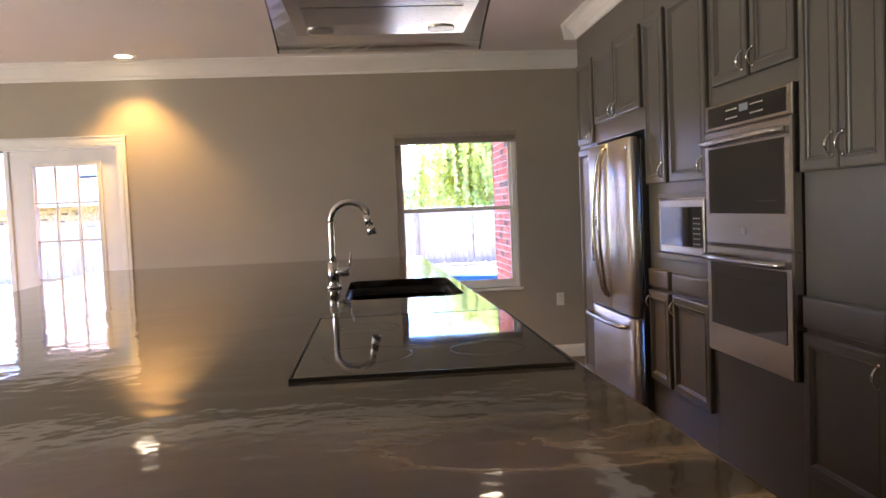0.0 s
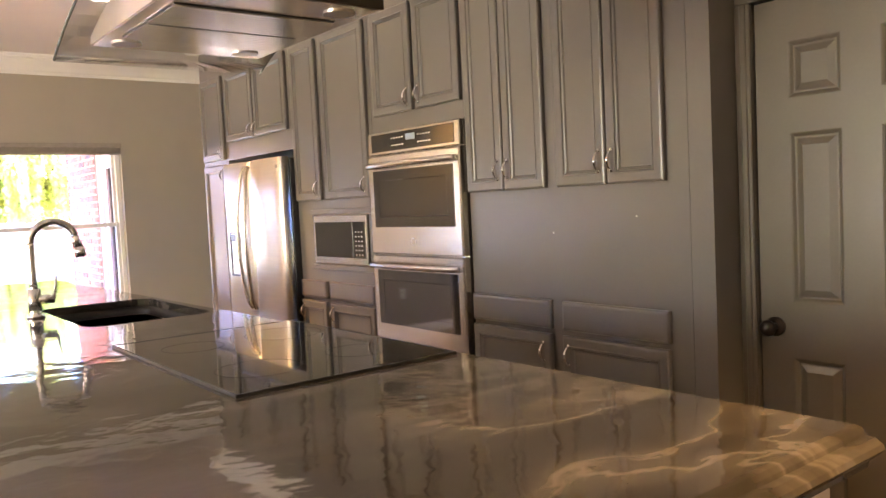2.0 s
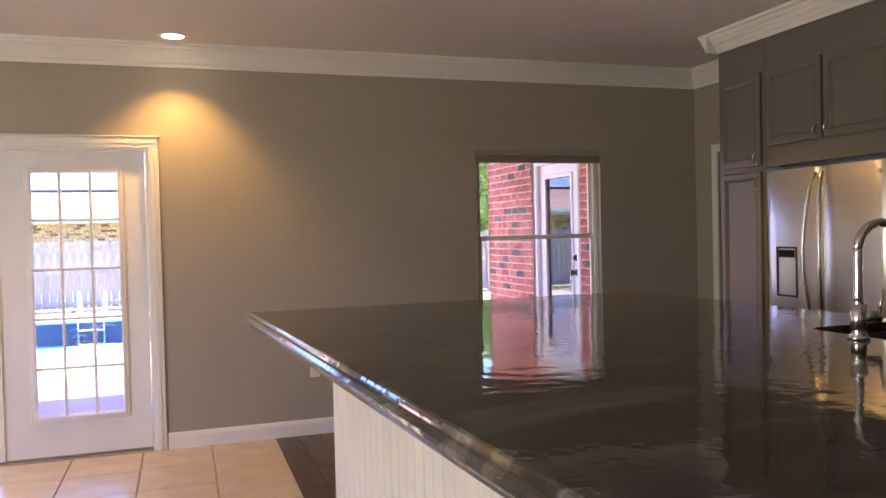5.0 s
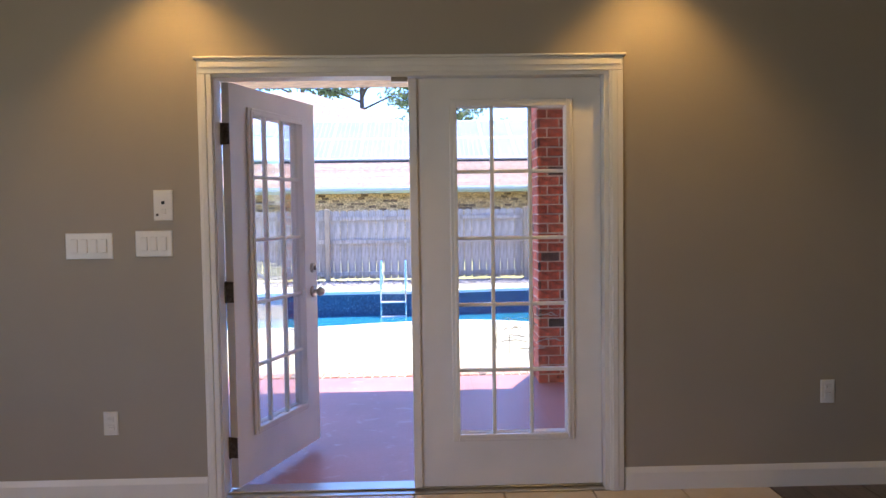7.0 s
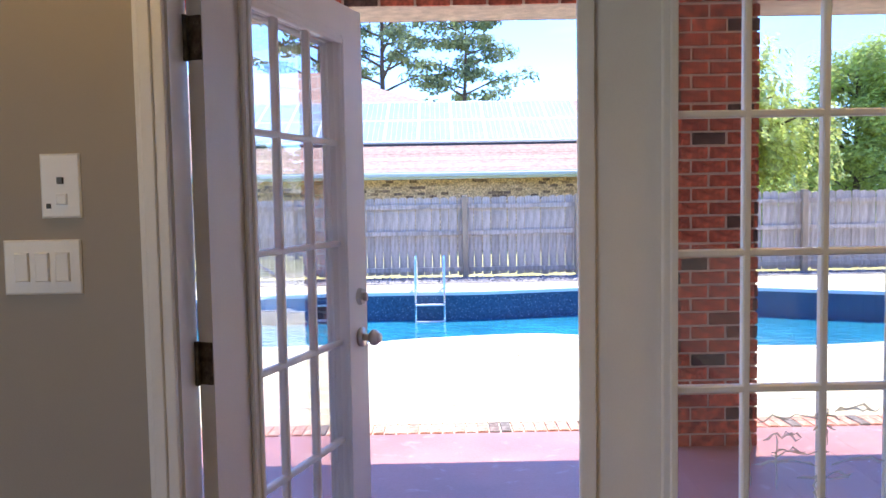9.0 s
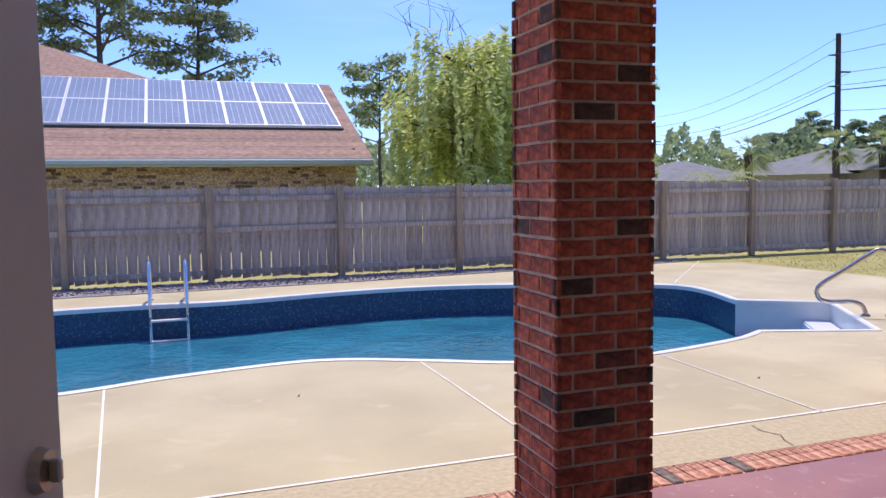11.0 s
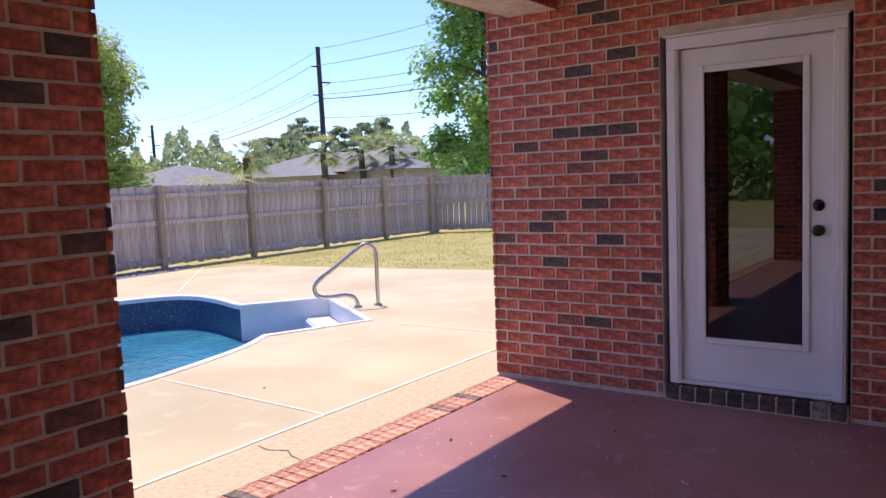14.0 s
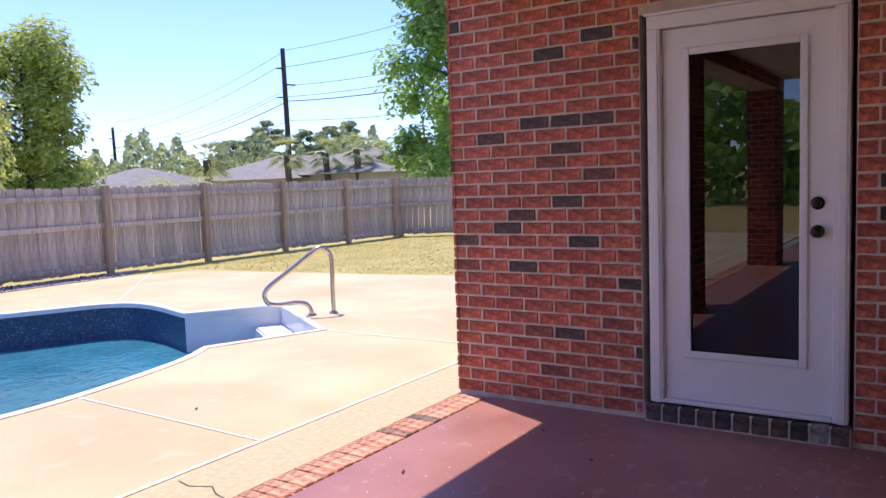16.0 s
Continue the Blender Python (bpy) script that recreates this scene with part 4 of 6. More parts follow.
dl = part("door", curved_front(-1.70, -2.135, 0.72, 1.757), FRIDGE, fr, "", True)
dr = part("door", curved_front(-2.14, -2.575, 0.72, 1.757), FRIDGE, fr, "", True)
fz = part("freezer_drawer", curved_front(-1.70, -2.575, 0.06, 0.705), FRIDGE, fr, "", True)
for dd, yy, lean in ((dl, -2.115, 0.03), (dr, -2.16, -0.03)):
    bm = bmesh.new()
    tube(bm, smooth_path([(FF - 0.02, yy, 0.80), (FF - 0.055, yy + lean * 0.6, 0.9), (FF - 0.085, yy + lean * 1.3, 1.25), (FF - 0.055, yy + lean * 0.6, 1.62), (FF - 0.02, yy, 1.72)], 6), 0.013, 10)
    part("handle", bm, STEEL, dd, "bowed steel handle", True)
bm = bmesh.new()
tube(bm, smooth_path([(FF - 0.01, -1.76, 0.655), (FF - 0.06, -1.80, 0.655), (FF - 0.085, -2.14, 0.66), (FF - 0.06, -2.475, 0.655), (FF - 0.01, -2.515, 0.655)], 6), 0.014, 10)
part("handle", bm, STEEL, fz, "bowed steel handle", True)
bm = bmesh.new()
ringed(bm, (FF - 0.011, -1.79, 1.0), (0, -1, 0), (0, 0, 1), N_, 0.17, 0.30, [(0, 0), (0.002, 0.006), (0.012, 0.006), (0.016, -0.03)])
part("dispenser", bm, DARK, dl, "recessed dark ice and water dispenser")
part("dispenser_display", ringed(bmesh.new(), (FF - 0.016, -1.81, 1.235), (0, -1, 0), (0, 0, 1), N_, 0.13, 0.045, [(0, 0), (0.001, 0.002)]), BLACKG, dl)
part("badge", cyl(bmesh.new(), (FF - 0.006, -2.53, 1.70), (FF - 0.011, -2.53, 1.70), 0.012, seg=16), NICKEL, dr)

# pantry door, six panels, taupe
pd = thing("door_3", "taupe six-panel pantry door with bronze knob, shut", "door", (4.85, -5.83, 0), kind=S_)
PY0, PY1 = -5.50, -6.165
rows_ = [(0.22, 0.873), (1.055, 1.60), (1.71, 1.888)]
cols_ = [(0.11, 0.275), (0.39, 0.555)]
part("slab", box(4.837, 4.87, PY1, PY0, 0.01, 2.025), PANTRY, pd)
bm = bmesh.new()
ys = [0, *[v for c_ in cols_ for v in c_], 0.665]
zs = [0.01, *[v for r_ in rows_ for v in r_], 2.025]
for i in range(5):
    for j in range(7):
        if not (i in (1, 3) and j in (1, 3, 5)):
            bx(bm, 4.827, 4.837, PY0 - ys[i + 1], PY0 - ys[i], zs[j], zs[j + 1])
part("frame", bm, PANTRY, pd)
for a, b in cols_:
    for c_, d_ in rows_:
        bm = ringed(bmesh.new(), (4.8375, PY0 - a, c_), (0, -1, 0), (0, 0, 1), N_, b - a, d_ - c_, [(0, 0), (0, 0.0105), (0.006, 0.008), (0.014, 0.001), (0.02, 0.001), (0.042, 0.009)])
        part("panel", bm, PANTRY, pd)
bm = bmesh.new()
KY = PY0 - 0.052
cyl(bm, (4.827, KY, 0.972), (4.818, KY, 0.972), 0.032, seg=24)
cyl(bm, (4.82, KY, 0.972), (4.79, KY, 0.972), 0.012)
ball(bm, (4.772, KY, 0.972), 0.027, (0.8, 1, 1), 18)
part("knob", bm, BRONZE, pd, "dark bronze knob", True)
bm = bmesh.new()
for a, b in ((-5.495, -5.442), (-6.235, -6.17)):
    bx(bm, 4.802, 4.82, a, b, 0, 2.03, 0.003)
    bx(bm, 4.796, 4.806, a + 0.012, b - 0.02, 0, 2.03, 0.003)
bx(bm, 4.802, 4.82, -6.235, -5.442, 2.03, 2.095, 0.003)
bx(bm, 4.796, 4.806, -6.223, -5.454, 2.05, 2.083, 0.003)
part("casing", bm, PANTRY, pd)

# ---- the island ----
isl = thing("kitchen_island", "large island with cream beadboard base", "kitchen island", (2.6, -4.4, 0))
BODY = [(1.70, -2.51), (3.34, -2.51), (3.42, -6.40), (1.93, -6.40)]
bm = prism(bmesh.new(), BODY, 0.0, 1.045)
part("base", bm, BEAD, isl)


def boards(p, q, n_out, count, name):
    p, q = Vector((*p, 0)), Vector((*q, 0))
    u = (q - p) / count
    for k in range(count):
        a, b = p + u * (k + 0.04), p + u * (k + 0.96)
        bm = bmesh.new()
        o = Vector((*n_out, 0))
        ring = []
        for pt, d in ((a, 0), (a + u * 0.06, 0.006), (b - u * 0.06, 0.006), (b, 0)):
            ring.append(pt + o * d)
        lo = [bm.verts.new((v.x, v.y, 0.09)) for v in ring]
        hi = [bm.verts.new((v.x, v.y, 1.04)) for v in ring]
        for i in range(4):
            bm.faces.new((lo[i], lo[(i + 1) % 4], hi[(i + 1) % 4], hi[i]))
        bm.faces.new(lo)
        bm.faces.new(hi[::-1])
        part(name, bm, BEAD, isl)


boards(BODY[3], BODY[0], (-0.998, -0.06), 52, "board")
boards(BODY[3], BODY[2], (0, -1), 20, "board")
boards(BODY[0], BODY[1], (0, 1), 22, "board")
part("aisle_panel", prism(bmesh.new(), [(3.342, -2.55), (3.356, -2.55), (3.434, -6.36), (3.421, -6.36)], 0.1, 1.04), CAB, isl, "dark grey panel on the aisle side")

TOP = [(1.39, -2.10), (3.40, -2.08), (3.50, -6.44), (1.67, -6.44)]
CT = 1.105
SX0, SX1, SY0, SY1 = 2.985, 3.385, -4.38, -3.67


def offset_quad(q, d):
    """Moves the sides of a convex quad outward by d."""
    out = []
    c = Vector((sum(p[0] for p in q) / 4, sum(p[1] for p in q) / 4))
    n = len(q)
    for i in range(n):
        p, a, b = Vector(q[i]), Vector(q[i - 1]), Vector(q[(i + 1) % n])
        e1, e2 = (p - a).normalized(), (b - p).normalized()
        n1, n2 = Vector((e1.y, -e1.x)), Vector((e2.y, -e2.x))
        if n1.dot(p - c) < 0:
            n1 = -n1
        if n2.dot(p - c) < 0:
            n2 = -n2
        m = (n1 + n2)
        out.append(p + m * (d / max(0.2, m.dot(n1))))
    return [tuple(v) for v in out]


top = thing("countertop", "glossy dark poured countertop with pale swirls", "countertop", (2.6, -4.4, 1.045))
bm = bmesh.new()
EDGE = [(0.0, CT), (0.006, CT - 0.003), (0.010, CT - 0.010), (0.011, CT - 0.016), (0.019, CT - 0.019), (0.026, CT - 0.028), (0.028, CT - 0.036), (0.022, CT - 0.045), (0.014, CT - 0.05), (0.012, CT - 0.06), (-0.02, CT - 0.06)]
last = None
base_q = offset_quad(TOP, -0.028)
for d, z in EDGE:
    ring = [bm.verts.new((x, y, z)) for x, y in offset_quad(base_q, d)]
    if last:
        for k in range(4):
            bm.faces.new((last[k], last[(k + 1) % 4], ring[(k + 1) % 4], ring[k]))
    last = ring
bm.faces.new(last)
part("edge_moulding", bm, COUNTER, top, "glossy dark ogee edge")
bm = bmesh.new()
first = [bm.verts.new((x, y, CT)) for x, y in base_q]
for k in range(4):
    bm.edges.new((first[k], first[(k + 1) % 4]))
hole = []
for cx, cy, a0 in ((SX0 + 0.06, SY0 + 0.06, 180), (SX1 - 0.06, SY0 + 0.06, 270), (SX1 - 0.06, SY1 - 0.06, 0), (SX0 + 0.06, SY1 - 0.06, 90)):
    for k in range(5):
        a = radians(a0 + k * 22.5)
        hole.append((cx + 0.06 * math.cos(a), cy + 0.06 * math.sin(a)))
hv = [bm.verts.new((x, y, CT)) for x, y in hole]
he = [bm.edges.new((hv[k], hv[(k + 1) % len(hv)])) for k in range(len(hv))]
fe = [bm.edges.get((first[k], first[(k + 1) % 4])) for k in range(4)]
bmesh.ops.triangle_fill(bm, use_beauty=True, edges=he + fe)
lo = [bm.verts.new((v.co.x, v.co.y, CT - 0.03)) for v in hv]
for k in range(len(hv)):
    bm.faces.new((hv[k], hv[(k + 1) % len(hv)], lo[(k + 1) % len(hv)], lo[k]))
part("slab", bm, COUNTER, top)

sink = thing("kitchen_sink", "black undermount single-bowl sink", "sink", (3.185, -4.02, 0.9))
bm = bmesh.new()
cxm, cym = (SX0 + SX1) / 2, (SY0 + SY1) / 2
last = None
for f, z in ((1.06, CT - 0.031), (0.985, CT - 0.031), (0.97, CT - 0.05), (0.95, CT - 0.19), (0.90, CT - 0.215), (0.2, CT - 0.225)):
    ring = [bm.verts.new((cxm + (x - cxm) * f, cym + (y - cym) * f, z)) for x, y in hole]
    if last:
        for k in range(len(ring)):
            bm.faces.new((last[k], last[(k + 1) % len(ring)], ring[(k + 1) % len(ring)], ring[k]))
    last = ring
bm.faces.new(last)
part("bowl", bm, SINKM, sink, "", True)
part("drain", cyl(bmesh.new(), (cxm, cym, CT - 0.224), (cxm, cym, CT - 0.219), 0.045, seg=24), STEEL, sink)

fau = thing("kitchen_faucet", "chrome gooseneck pull-down faucet", "faucet", (2.93, -3.93, CT))
bm = cyl(bmesh.new(), (2.93, -3.93, CT), (2.93, -3.93, CT + 0.012), 0.03, 0.027, 24)
cyl(bm, (2.93, -3.93, CT + 0.012), (2.93, -3.93, CT + 0.10), 0.021, seg=24)
part("base", bm, CHROME, fau, "", True)
bm = bmesh.new()
arc = [(2.93, -3.93, CT + 0.09), (2.93, -3.93, CT + 0.245)] + [(2.93 + 0.072 - 0.072 * math.cos(a), -3.93 - 0.02 * a / 3, CT + 0.255 + 0.072 * math.sin(a)) for a in [math.pi * k / 10 for k in range(0, 10)]]
tube(bm, smooth_path(arc, 4), 0.0125, 14)
part("neck", bm, CHROME, fau, "", True)
bm = cyl(bmesh.new(), (3.066, -3.947, CT + 0.275), (3.078, -3.949, CT + 0.235), 0.014, 0.016, 16)
cyl(bm, (3.078, -3.949, CT + 0.235), (3.085, -3.95, CT + 0.20), 0.016, 0.019, 16)
part("spray_head", bm, CHROME, fau, "", True)
bm = cyl(bmesh.new(), (2.93, -3.93, CT + 0.062), (2.99, -3.945, CT + 0.062), 0.016, seg=16)
cyl(bm, (2.99, -3.945, CT + 0.062), (3.0, -3.947, CT + 0.14), 0.005, 0.0035, 10)
part("lever", bm, CHROME, fau, "", True)

ct = thing("glass_cooktop", "black glass electric cooktop set in the counter", "cooktop", (3.19, -5.21, CT))
bm = box(2.94, 3.435, -5.59, -4.83, CT + 0.0005, CT + 0.006, 0.002)
part("glass", bm, BLACKG, ct)
bm = bmesh.new()
for a, b, c_, d_ in ((2.936, 2.9395, -5.594, -4.826), (3.4355, 3.439, -5.594, -4.826), (2.9395, 3.4355, -5.594, -5.5905), (2.9395, 3.4355, -4.8295, -4.826)):
    bx(bm, a, b, c_, d_, CT + 0.0005, CT + 0.0068)
part("trim", bm, DARK, ct)
for a, b, r in ((3.07, -5.40, 0.09), (3.07, -5.03, 0.075), (3.31, -5.40, 0.075), (3.31, -5.03, 0.10)):
    bm = bmesh.new()
    n = 40
    inner = [bm.verts.new((a + (r - 0.0025) * math.cos(2 * math.pi * k / n), b + (r - 0.0025) * math.sin(2 * math.pi * k / n), CT + 0.0063)) for k in range(n)]
    outer = [bm.verts.new((a + r * math.cos(2 * math.pi * k / n), b + r * math.sin(2 * math.pi * k / n), CT + 0.0063)) for k in range(n)]
    for k in range(n):
        bm.faces.new((inner[k], outer[k], outer[(k + 1) % n], inner[(k + 1) % n]))
    part("burner_ring", bm, M("burner_print", (0.016, 0.016, 0.017), 0.12), ct)

# island range hood
hood = thing("island_range_hood", "stainless island range hood with curved glass canopy", "range hood", (3.13, -5.2, 1.83))
HB = 1.85
bm = bmesh.new()
arch = [(-5.5 + 0.6 * k / 12, 1.82 + 0.115 * math.sin(math.pi * (0.215 + 0.6 * k / 12) / 0.925) ** 0.9) for k in range(13)]
sides = [[bm.verts.new((xx, y, z)) for y, z in [(-5.5, HB), *arch, (-4.9, HB)]] for xx in (2.92, 3.35)]
for k in range(len(sides[0])):
    j = (k + 1) % len(sides[0])
    bm.faces.new((sides[0][k], sides[0][j], sides[1][j], sides[1][k]))
bm.faces.new(sides[0])
bm.faces.new(sides[1][::-1])
bmesh.ops.recalc_face_normals(bm, faces=bm.faces)
part("body", bm, HOODSIDE, hood)
part("bottom_plate", box(2.922, 3.348, -5.498, -4.902, HB - 0.003, HB - 0.0004), HOODSTEEL, hood)
part("front_band", box(2.916, 3.354, -5.512, -5.501, HB - 0.004, HB + 0.07, 0.002), M("dark_hood_band", (0.06, 0.045, 0.035), 0.35, 0.5), hood, "dark brown band with controls")
# Thin dark sheet paints the shade seen between the filter slats.
bm = box(2.955, 3.315, -5.37, -5.03, HB - 0.005, HB - 0.003)
part("filter_tray", bm, DARK, hood, "dark sheet painting the shaded slots behind the filter slats")
for k in range(18):
    y = -5.366 + k * 0.0182 + (0.008 if k > 8 else 0.0)
    bm = bmesh.new()
    a = [(2.957, y, HB - 0.005), (2.957, y, HB - 0.009), (2.957, y + 0.0152, HB - 0.009), (2.957, y + 0.0152, HB - 0.005)]
    r0 = [bm.verts.new(p) for p in a]
    r1 = [bm.verts.new((3.313, p[1], p[2])) for p in a]
    for i in range(4):
        bm.faces.new((r0[i], r0[(i + 1) % 4], r1[(i + 1) % 4], r1[i]))
    bm.faces.new(r0)
    bm.faces.new(r1[::-1])
    bmesh.ops.recalc_face_normals(bm, faces=bm.faces)
    part("baffle", bm, HOODSTEEL, hood)
for a in (2.985, 3.285):
    for b in (-5.44, -4.96):
        part("lamp", cyl(bmesh.new(), (a, b, HB - 0.003), (a, b, HB - 0.006), 0.034, seg=20), NICKEL, hood, "unlit round hood lamp")
bm = bmesh.new()
n = 20
prev = None
for k in range(n + 1):
    a = k / n
    y = -5.715 + a * 0.925
    z = 1.825 + 0.115 * math.sin(math.pi * a) ** 0.9
    ring = [bm.verts.new(p) for p in ((2.86, y, z), (3.405, y, z), (3.405, y, z + 0.006), (2.86, y, z + 0.006))]
    if prev:
        for i in range(4):
            bm.faces.new((prev[i], prev[(i + 1) % 4], ring[(i + 1) % 4], ring[i]))
    else:
        bm.faces.new(ring)
    prev = ring
bm.faces.new(prev[::-1])
ob = part("glass_canopy", bm, HOODG, hood, "clear arched glass canopy", True)
EDGEM = M("dark_glass_edge", (0.10, 0.12, 0.10), 0.15, coat=0.5)
for xx in (2.857, 3.402):
    bm = bmesh.new()
    pts = [(xx + 0.003, -5.715 + k / n * 0.925, 1.828 + 0.115 * math.sin(math.pi * k / n) ** 0.9) for k in range(n + 1)]
    tube(bm, pts, 0.003, 6)
    part("glass_edge", bm, EDGEM, hood)
part("chimney", box(2.98, 3.29, -5.35, -5.05, HB + 0.10, H, 0.003), HOODSIDE, hood)

# ---- outside: ground, patio, pool ----
ZG = -0.035
POOL_NEAR = [(-5.2, 7.6), (-4.4, 6.3), (-2.9, 5.75), (-1.3, 5.89), (-0.5, 6.12), (0.4, 6.27), (0.9, 6.21), (1.5, 5.92), (2.12, 5.58), (2.7, 5.41), (3.4, 5.41), (4.4, 5.63), (4.9, 5.87)]
POOL_FAR = [(6.08, 7.62), (6.30, 8.35), (6.34, 8.9), (6.12, 9.25), (5.6, 9.52), (4.2, 10.18), (3.0, 10.48), (1.75, 10.46), (0.2, 10.2), (-0.9, 10.28), (-2.2, 10.2), (-3.8, 9.9), (-4.9, 8.9), (-5.2, 7.6)]
STEP_OUT = [(5.94, 5.45), (6.92, 6.97)]
near = [tuple(p)[:2] for p in smooth_path([(*p, 0) for p in POOL_NEAR], 5)]
far = [tuple(p)[:2] for p in smooth_path([(*p, 0) for p in POOL_FAR], 5)]
pool_edge = near + far[:-1]
outer_edge = near + STEP_OUT + far[:-1]
WZ = ZG - 0.44


def sheet_with_hole(outer, inner, z, m, name, label, cat):
    bm = bmesh.new()
    rings = []
    for ring in (outer, inner):
        vs = [bm.verts.new((x, y, z)) for x, y in ring]
        rings += [bm.edges.new((vs[k], vs[(k + 1) % len(vs)])) for k in range(len(vs))]
    bmesh.ops.triangle_fill(bm, use_beauty=True, edges=rings)
    return solid(name, bm, m, label, cat, S_)


# deck, gravel and lawn are cut to meet; the far ground is one sheet with the yard cut out
DECK_EDGE = [(-9.0, 3.12), (9.6, 3.12), (9.95, 6.27), (9.63, 8.07), (9.23, 11.2), (8.2, 11.75), (5.0, 11.75), (2.0, 11.45), (-2.0, 11.4), (-9.0, 11.4)]
sheet_with_hole(DECK_EDGE, outer_edge, ZG, DECK, "pavement_pool_deck", "sand-coloured concrete pool deck", "pool deck")
sheet_with_hole([(-900, -900), (900, -900), (900, 900), (-900, 900)], [(-4.3, -10.3), (6.4, -10.3), (6.4, 0.1), (9.6, 0.1), *DECK_EDGE[1:], (-9.0, 3.12), (-9.0, 0.1), (-4.3, 0.1)], ZG - 0.004, GRASS, "ground", "yellow-green lawn running to the horizon", "lawn")
bm = bmesh.new()
gp = [(-9.0, 11.4), (-2.0, 11.4), (2.0, 11.45), (5.0, 11.75), (8.2, 11.75), (8.9, 12.36), (-9.0, 12.36)]
prism(bm, gp, ZG - 0.02, ZG + 0.012)
solid("gravel_strip", bm, GRAVEL, "strip of grey gravel along the fence", "gravel", "stuff")
rng = np.random.RandomState(5)


def quads(name, centres, sizes, m, label, cat, kind="stuff", up=0.0, parent=None, long=1.0, normals=None):
    """Many small leaves in one mesh: each a bent pair of triangles turned at random."""
    n = len(centres)
    a = rng.normal(size=(n, 3)) if normals is None else normals + rng.normal(size=(n, 3)) * 0.45
    a[:, 2] += up
    a /= np.linalg.norm(a, axis=1)[:, None]
    b = rng.normal(size=(n, 3))
    b -= a * (a * b).sum(1)[:, None]
    b /= np.linalg.norm(b, axis=1)[:, None]
    c = np.cross(a, b)
    s = np.asarray(sizes)[:, None]
    v = np.empty((n, 4, 3))
    v[:, 0] = centres - b * s * 0.5 * long
    v[:, 1] = centres - c * s * 0.35 + a * s * 0.08
    v[:, 2] = centres + b * s * 0.5 * long
    v[:, 3] = centres + c * s * 0.35 + a * s * 0.08
    me = bpy.data.meshes.new(name)
    shift = ORG[parent.name] if parent else Vector((0, 0, 0))
    me.from_pydata((v.reshape(-1, 3) - np.array(shift)).tolist(), [], np.arange(4 * n).reshape(n, 4).tolist())
    me.materials.append(m)
    ob = new(name, me)
    if parent:
        ob.parent = parent
        ORG[ob.name] = ORG[parent.name]
        return ob
    return tagged(ob, label, cat, "", kind)


# pebbles and grass tufts
pc = np.column_stack([rng.uniform(-3, 8.3, 5000), rng.uniform(11.5, 12.3, 5000), np.full(5000, ZG + 0.02)])
pc = pc[pc[:, 1] > 11.45 + np.clip((pc[:, 0] - 2) * 0.1, 0, 0.35)]
quads("gravel_stones", pc, rng.uniform(0.02, 0.06, len(pc)), GRAVEL, "loose grey stones on the gravel strip", "gravel", up=1.5)
gx = rng.uniform(9.2, 19.5, 26000)
gy = rng.uniform(4.5, 12.3, 26000)
keep = gx > np.interp(gy, [4, 6.27, 8.07, 11.2, 12.4], [9.8, 9.97, 9.68, 9.3, 8.5])
gc = np.column_stack([gx, gy, np.full(26000, ZG + 0.006)])[keep]
quads("grass_tufts", gc, rng.uniform(0.012, 0.022, len(gc)), BLADE, "short dry lawn grass", "grass", long=1.3, up=1.2)

# patio slab and sealant joints
solid("pavement_patio", box(-9.0, 4.66, 0.10, 2.90, ZG - 0.12, ZG + 0.002), PATIO, "smooth red-stained concrete patio floor", "patio", S_)


def strip(bm, p, q, w, z=ZG + 0.0045):
    p, q = Vector((*p, z)), Vector((*q, z))
    s = Vector((-(q - p).y, (q - p).x, 0)).normalized() * w / 2
    bm.faces.new([bm.verts.new(v) for v in (p - s, q - s, q + s, p + s)])


bm = bmesh.new()
for p, q in (((-9, 3.53), (9.6, 3.60)), ((-0.95, 5.98), (-0.82, 3.55)), ((1.46, 5.9), (1.46, 3.54)), ((3.42, 5.38), (3.36, 3.57)), ((5.93, 5.40), (5.98, 3.58)), ((-3.2, 5.72), (-3.1, 3.54)), ((6.4, 9.3), (8.7, 11.75))):
    strip(bm, p, q, 0.026 if p[0] < -8 else 0.015)
solid("trim_joints", bm, JOINT, "pale sealant joints in the deck", "joint", S_)
bm = bmesh.new()
for k in range(2):
    pts = [(2.76, 3.50), (2.74, 3.40), (2.79, 3.30), (2.74, 3.22), (2.72, 3.13)] if k == 0 else [(5.3, 3.56), (5.34, 3.4), (5.30, 3.28), (5.36, 3.13)]
    for p, q in zip(pts, pts[1:]):
        strip(bm, p, q, 0.007)
solid("trim_cracks", bm, BARK, "thin cracks in the concrete border", "crack", S_)

bm = box(-9.0, 9.6, 3.121, 3.525, ZG - 0.02, ZG + 0.002)
solid("pavement_border", bm, AGGREGATE, "yellowish exposed-aggregate border by the patio", "paving", S_)
for lx, ly, la in ((3.35, 2.62, 0.4), (3.05, 2.1, 1.9), (2.65, 2.45, 2.6), (3.9, 1.9, 0.9), (2.9, 1.5, 2.0), (4.2, 2.3, 1.2), (3.6, 4.4, 0.3), (0.35, 5.2, 1.0)):
    lf = thing("dead_leaf", "small curled dead leaf lying on the ground", "leaf", (lx, ly, ZG), group="scattered dead leaves")
    bm = bmesh.new()
    vs = [bm.verts.new((lx + math.cos(la) * a - math.sin(la) * b, ly + math.sin(la) * a + math.cos(la) * b, ZG + 0.004 + c_)) for a, b, c_ in ((-0.02, 0, 0.006), (0, -0.009, 0), (0.022, 0, 0.008), (0, 0.009, 0.001))]
    bm.faces.new(vs[:3])
    bm.faces.new((vs[0], vs[2], vs[3]))
    part("blade", bm, DEADLEAF, lf)

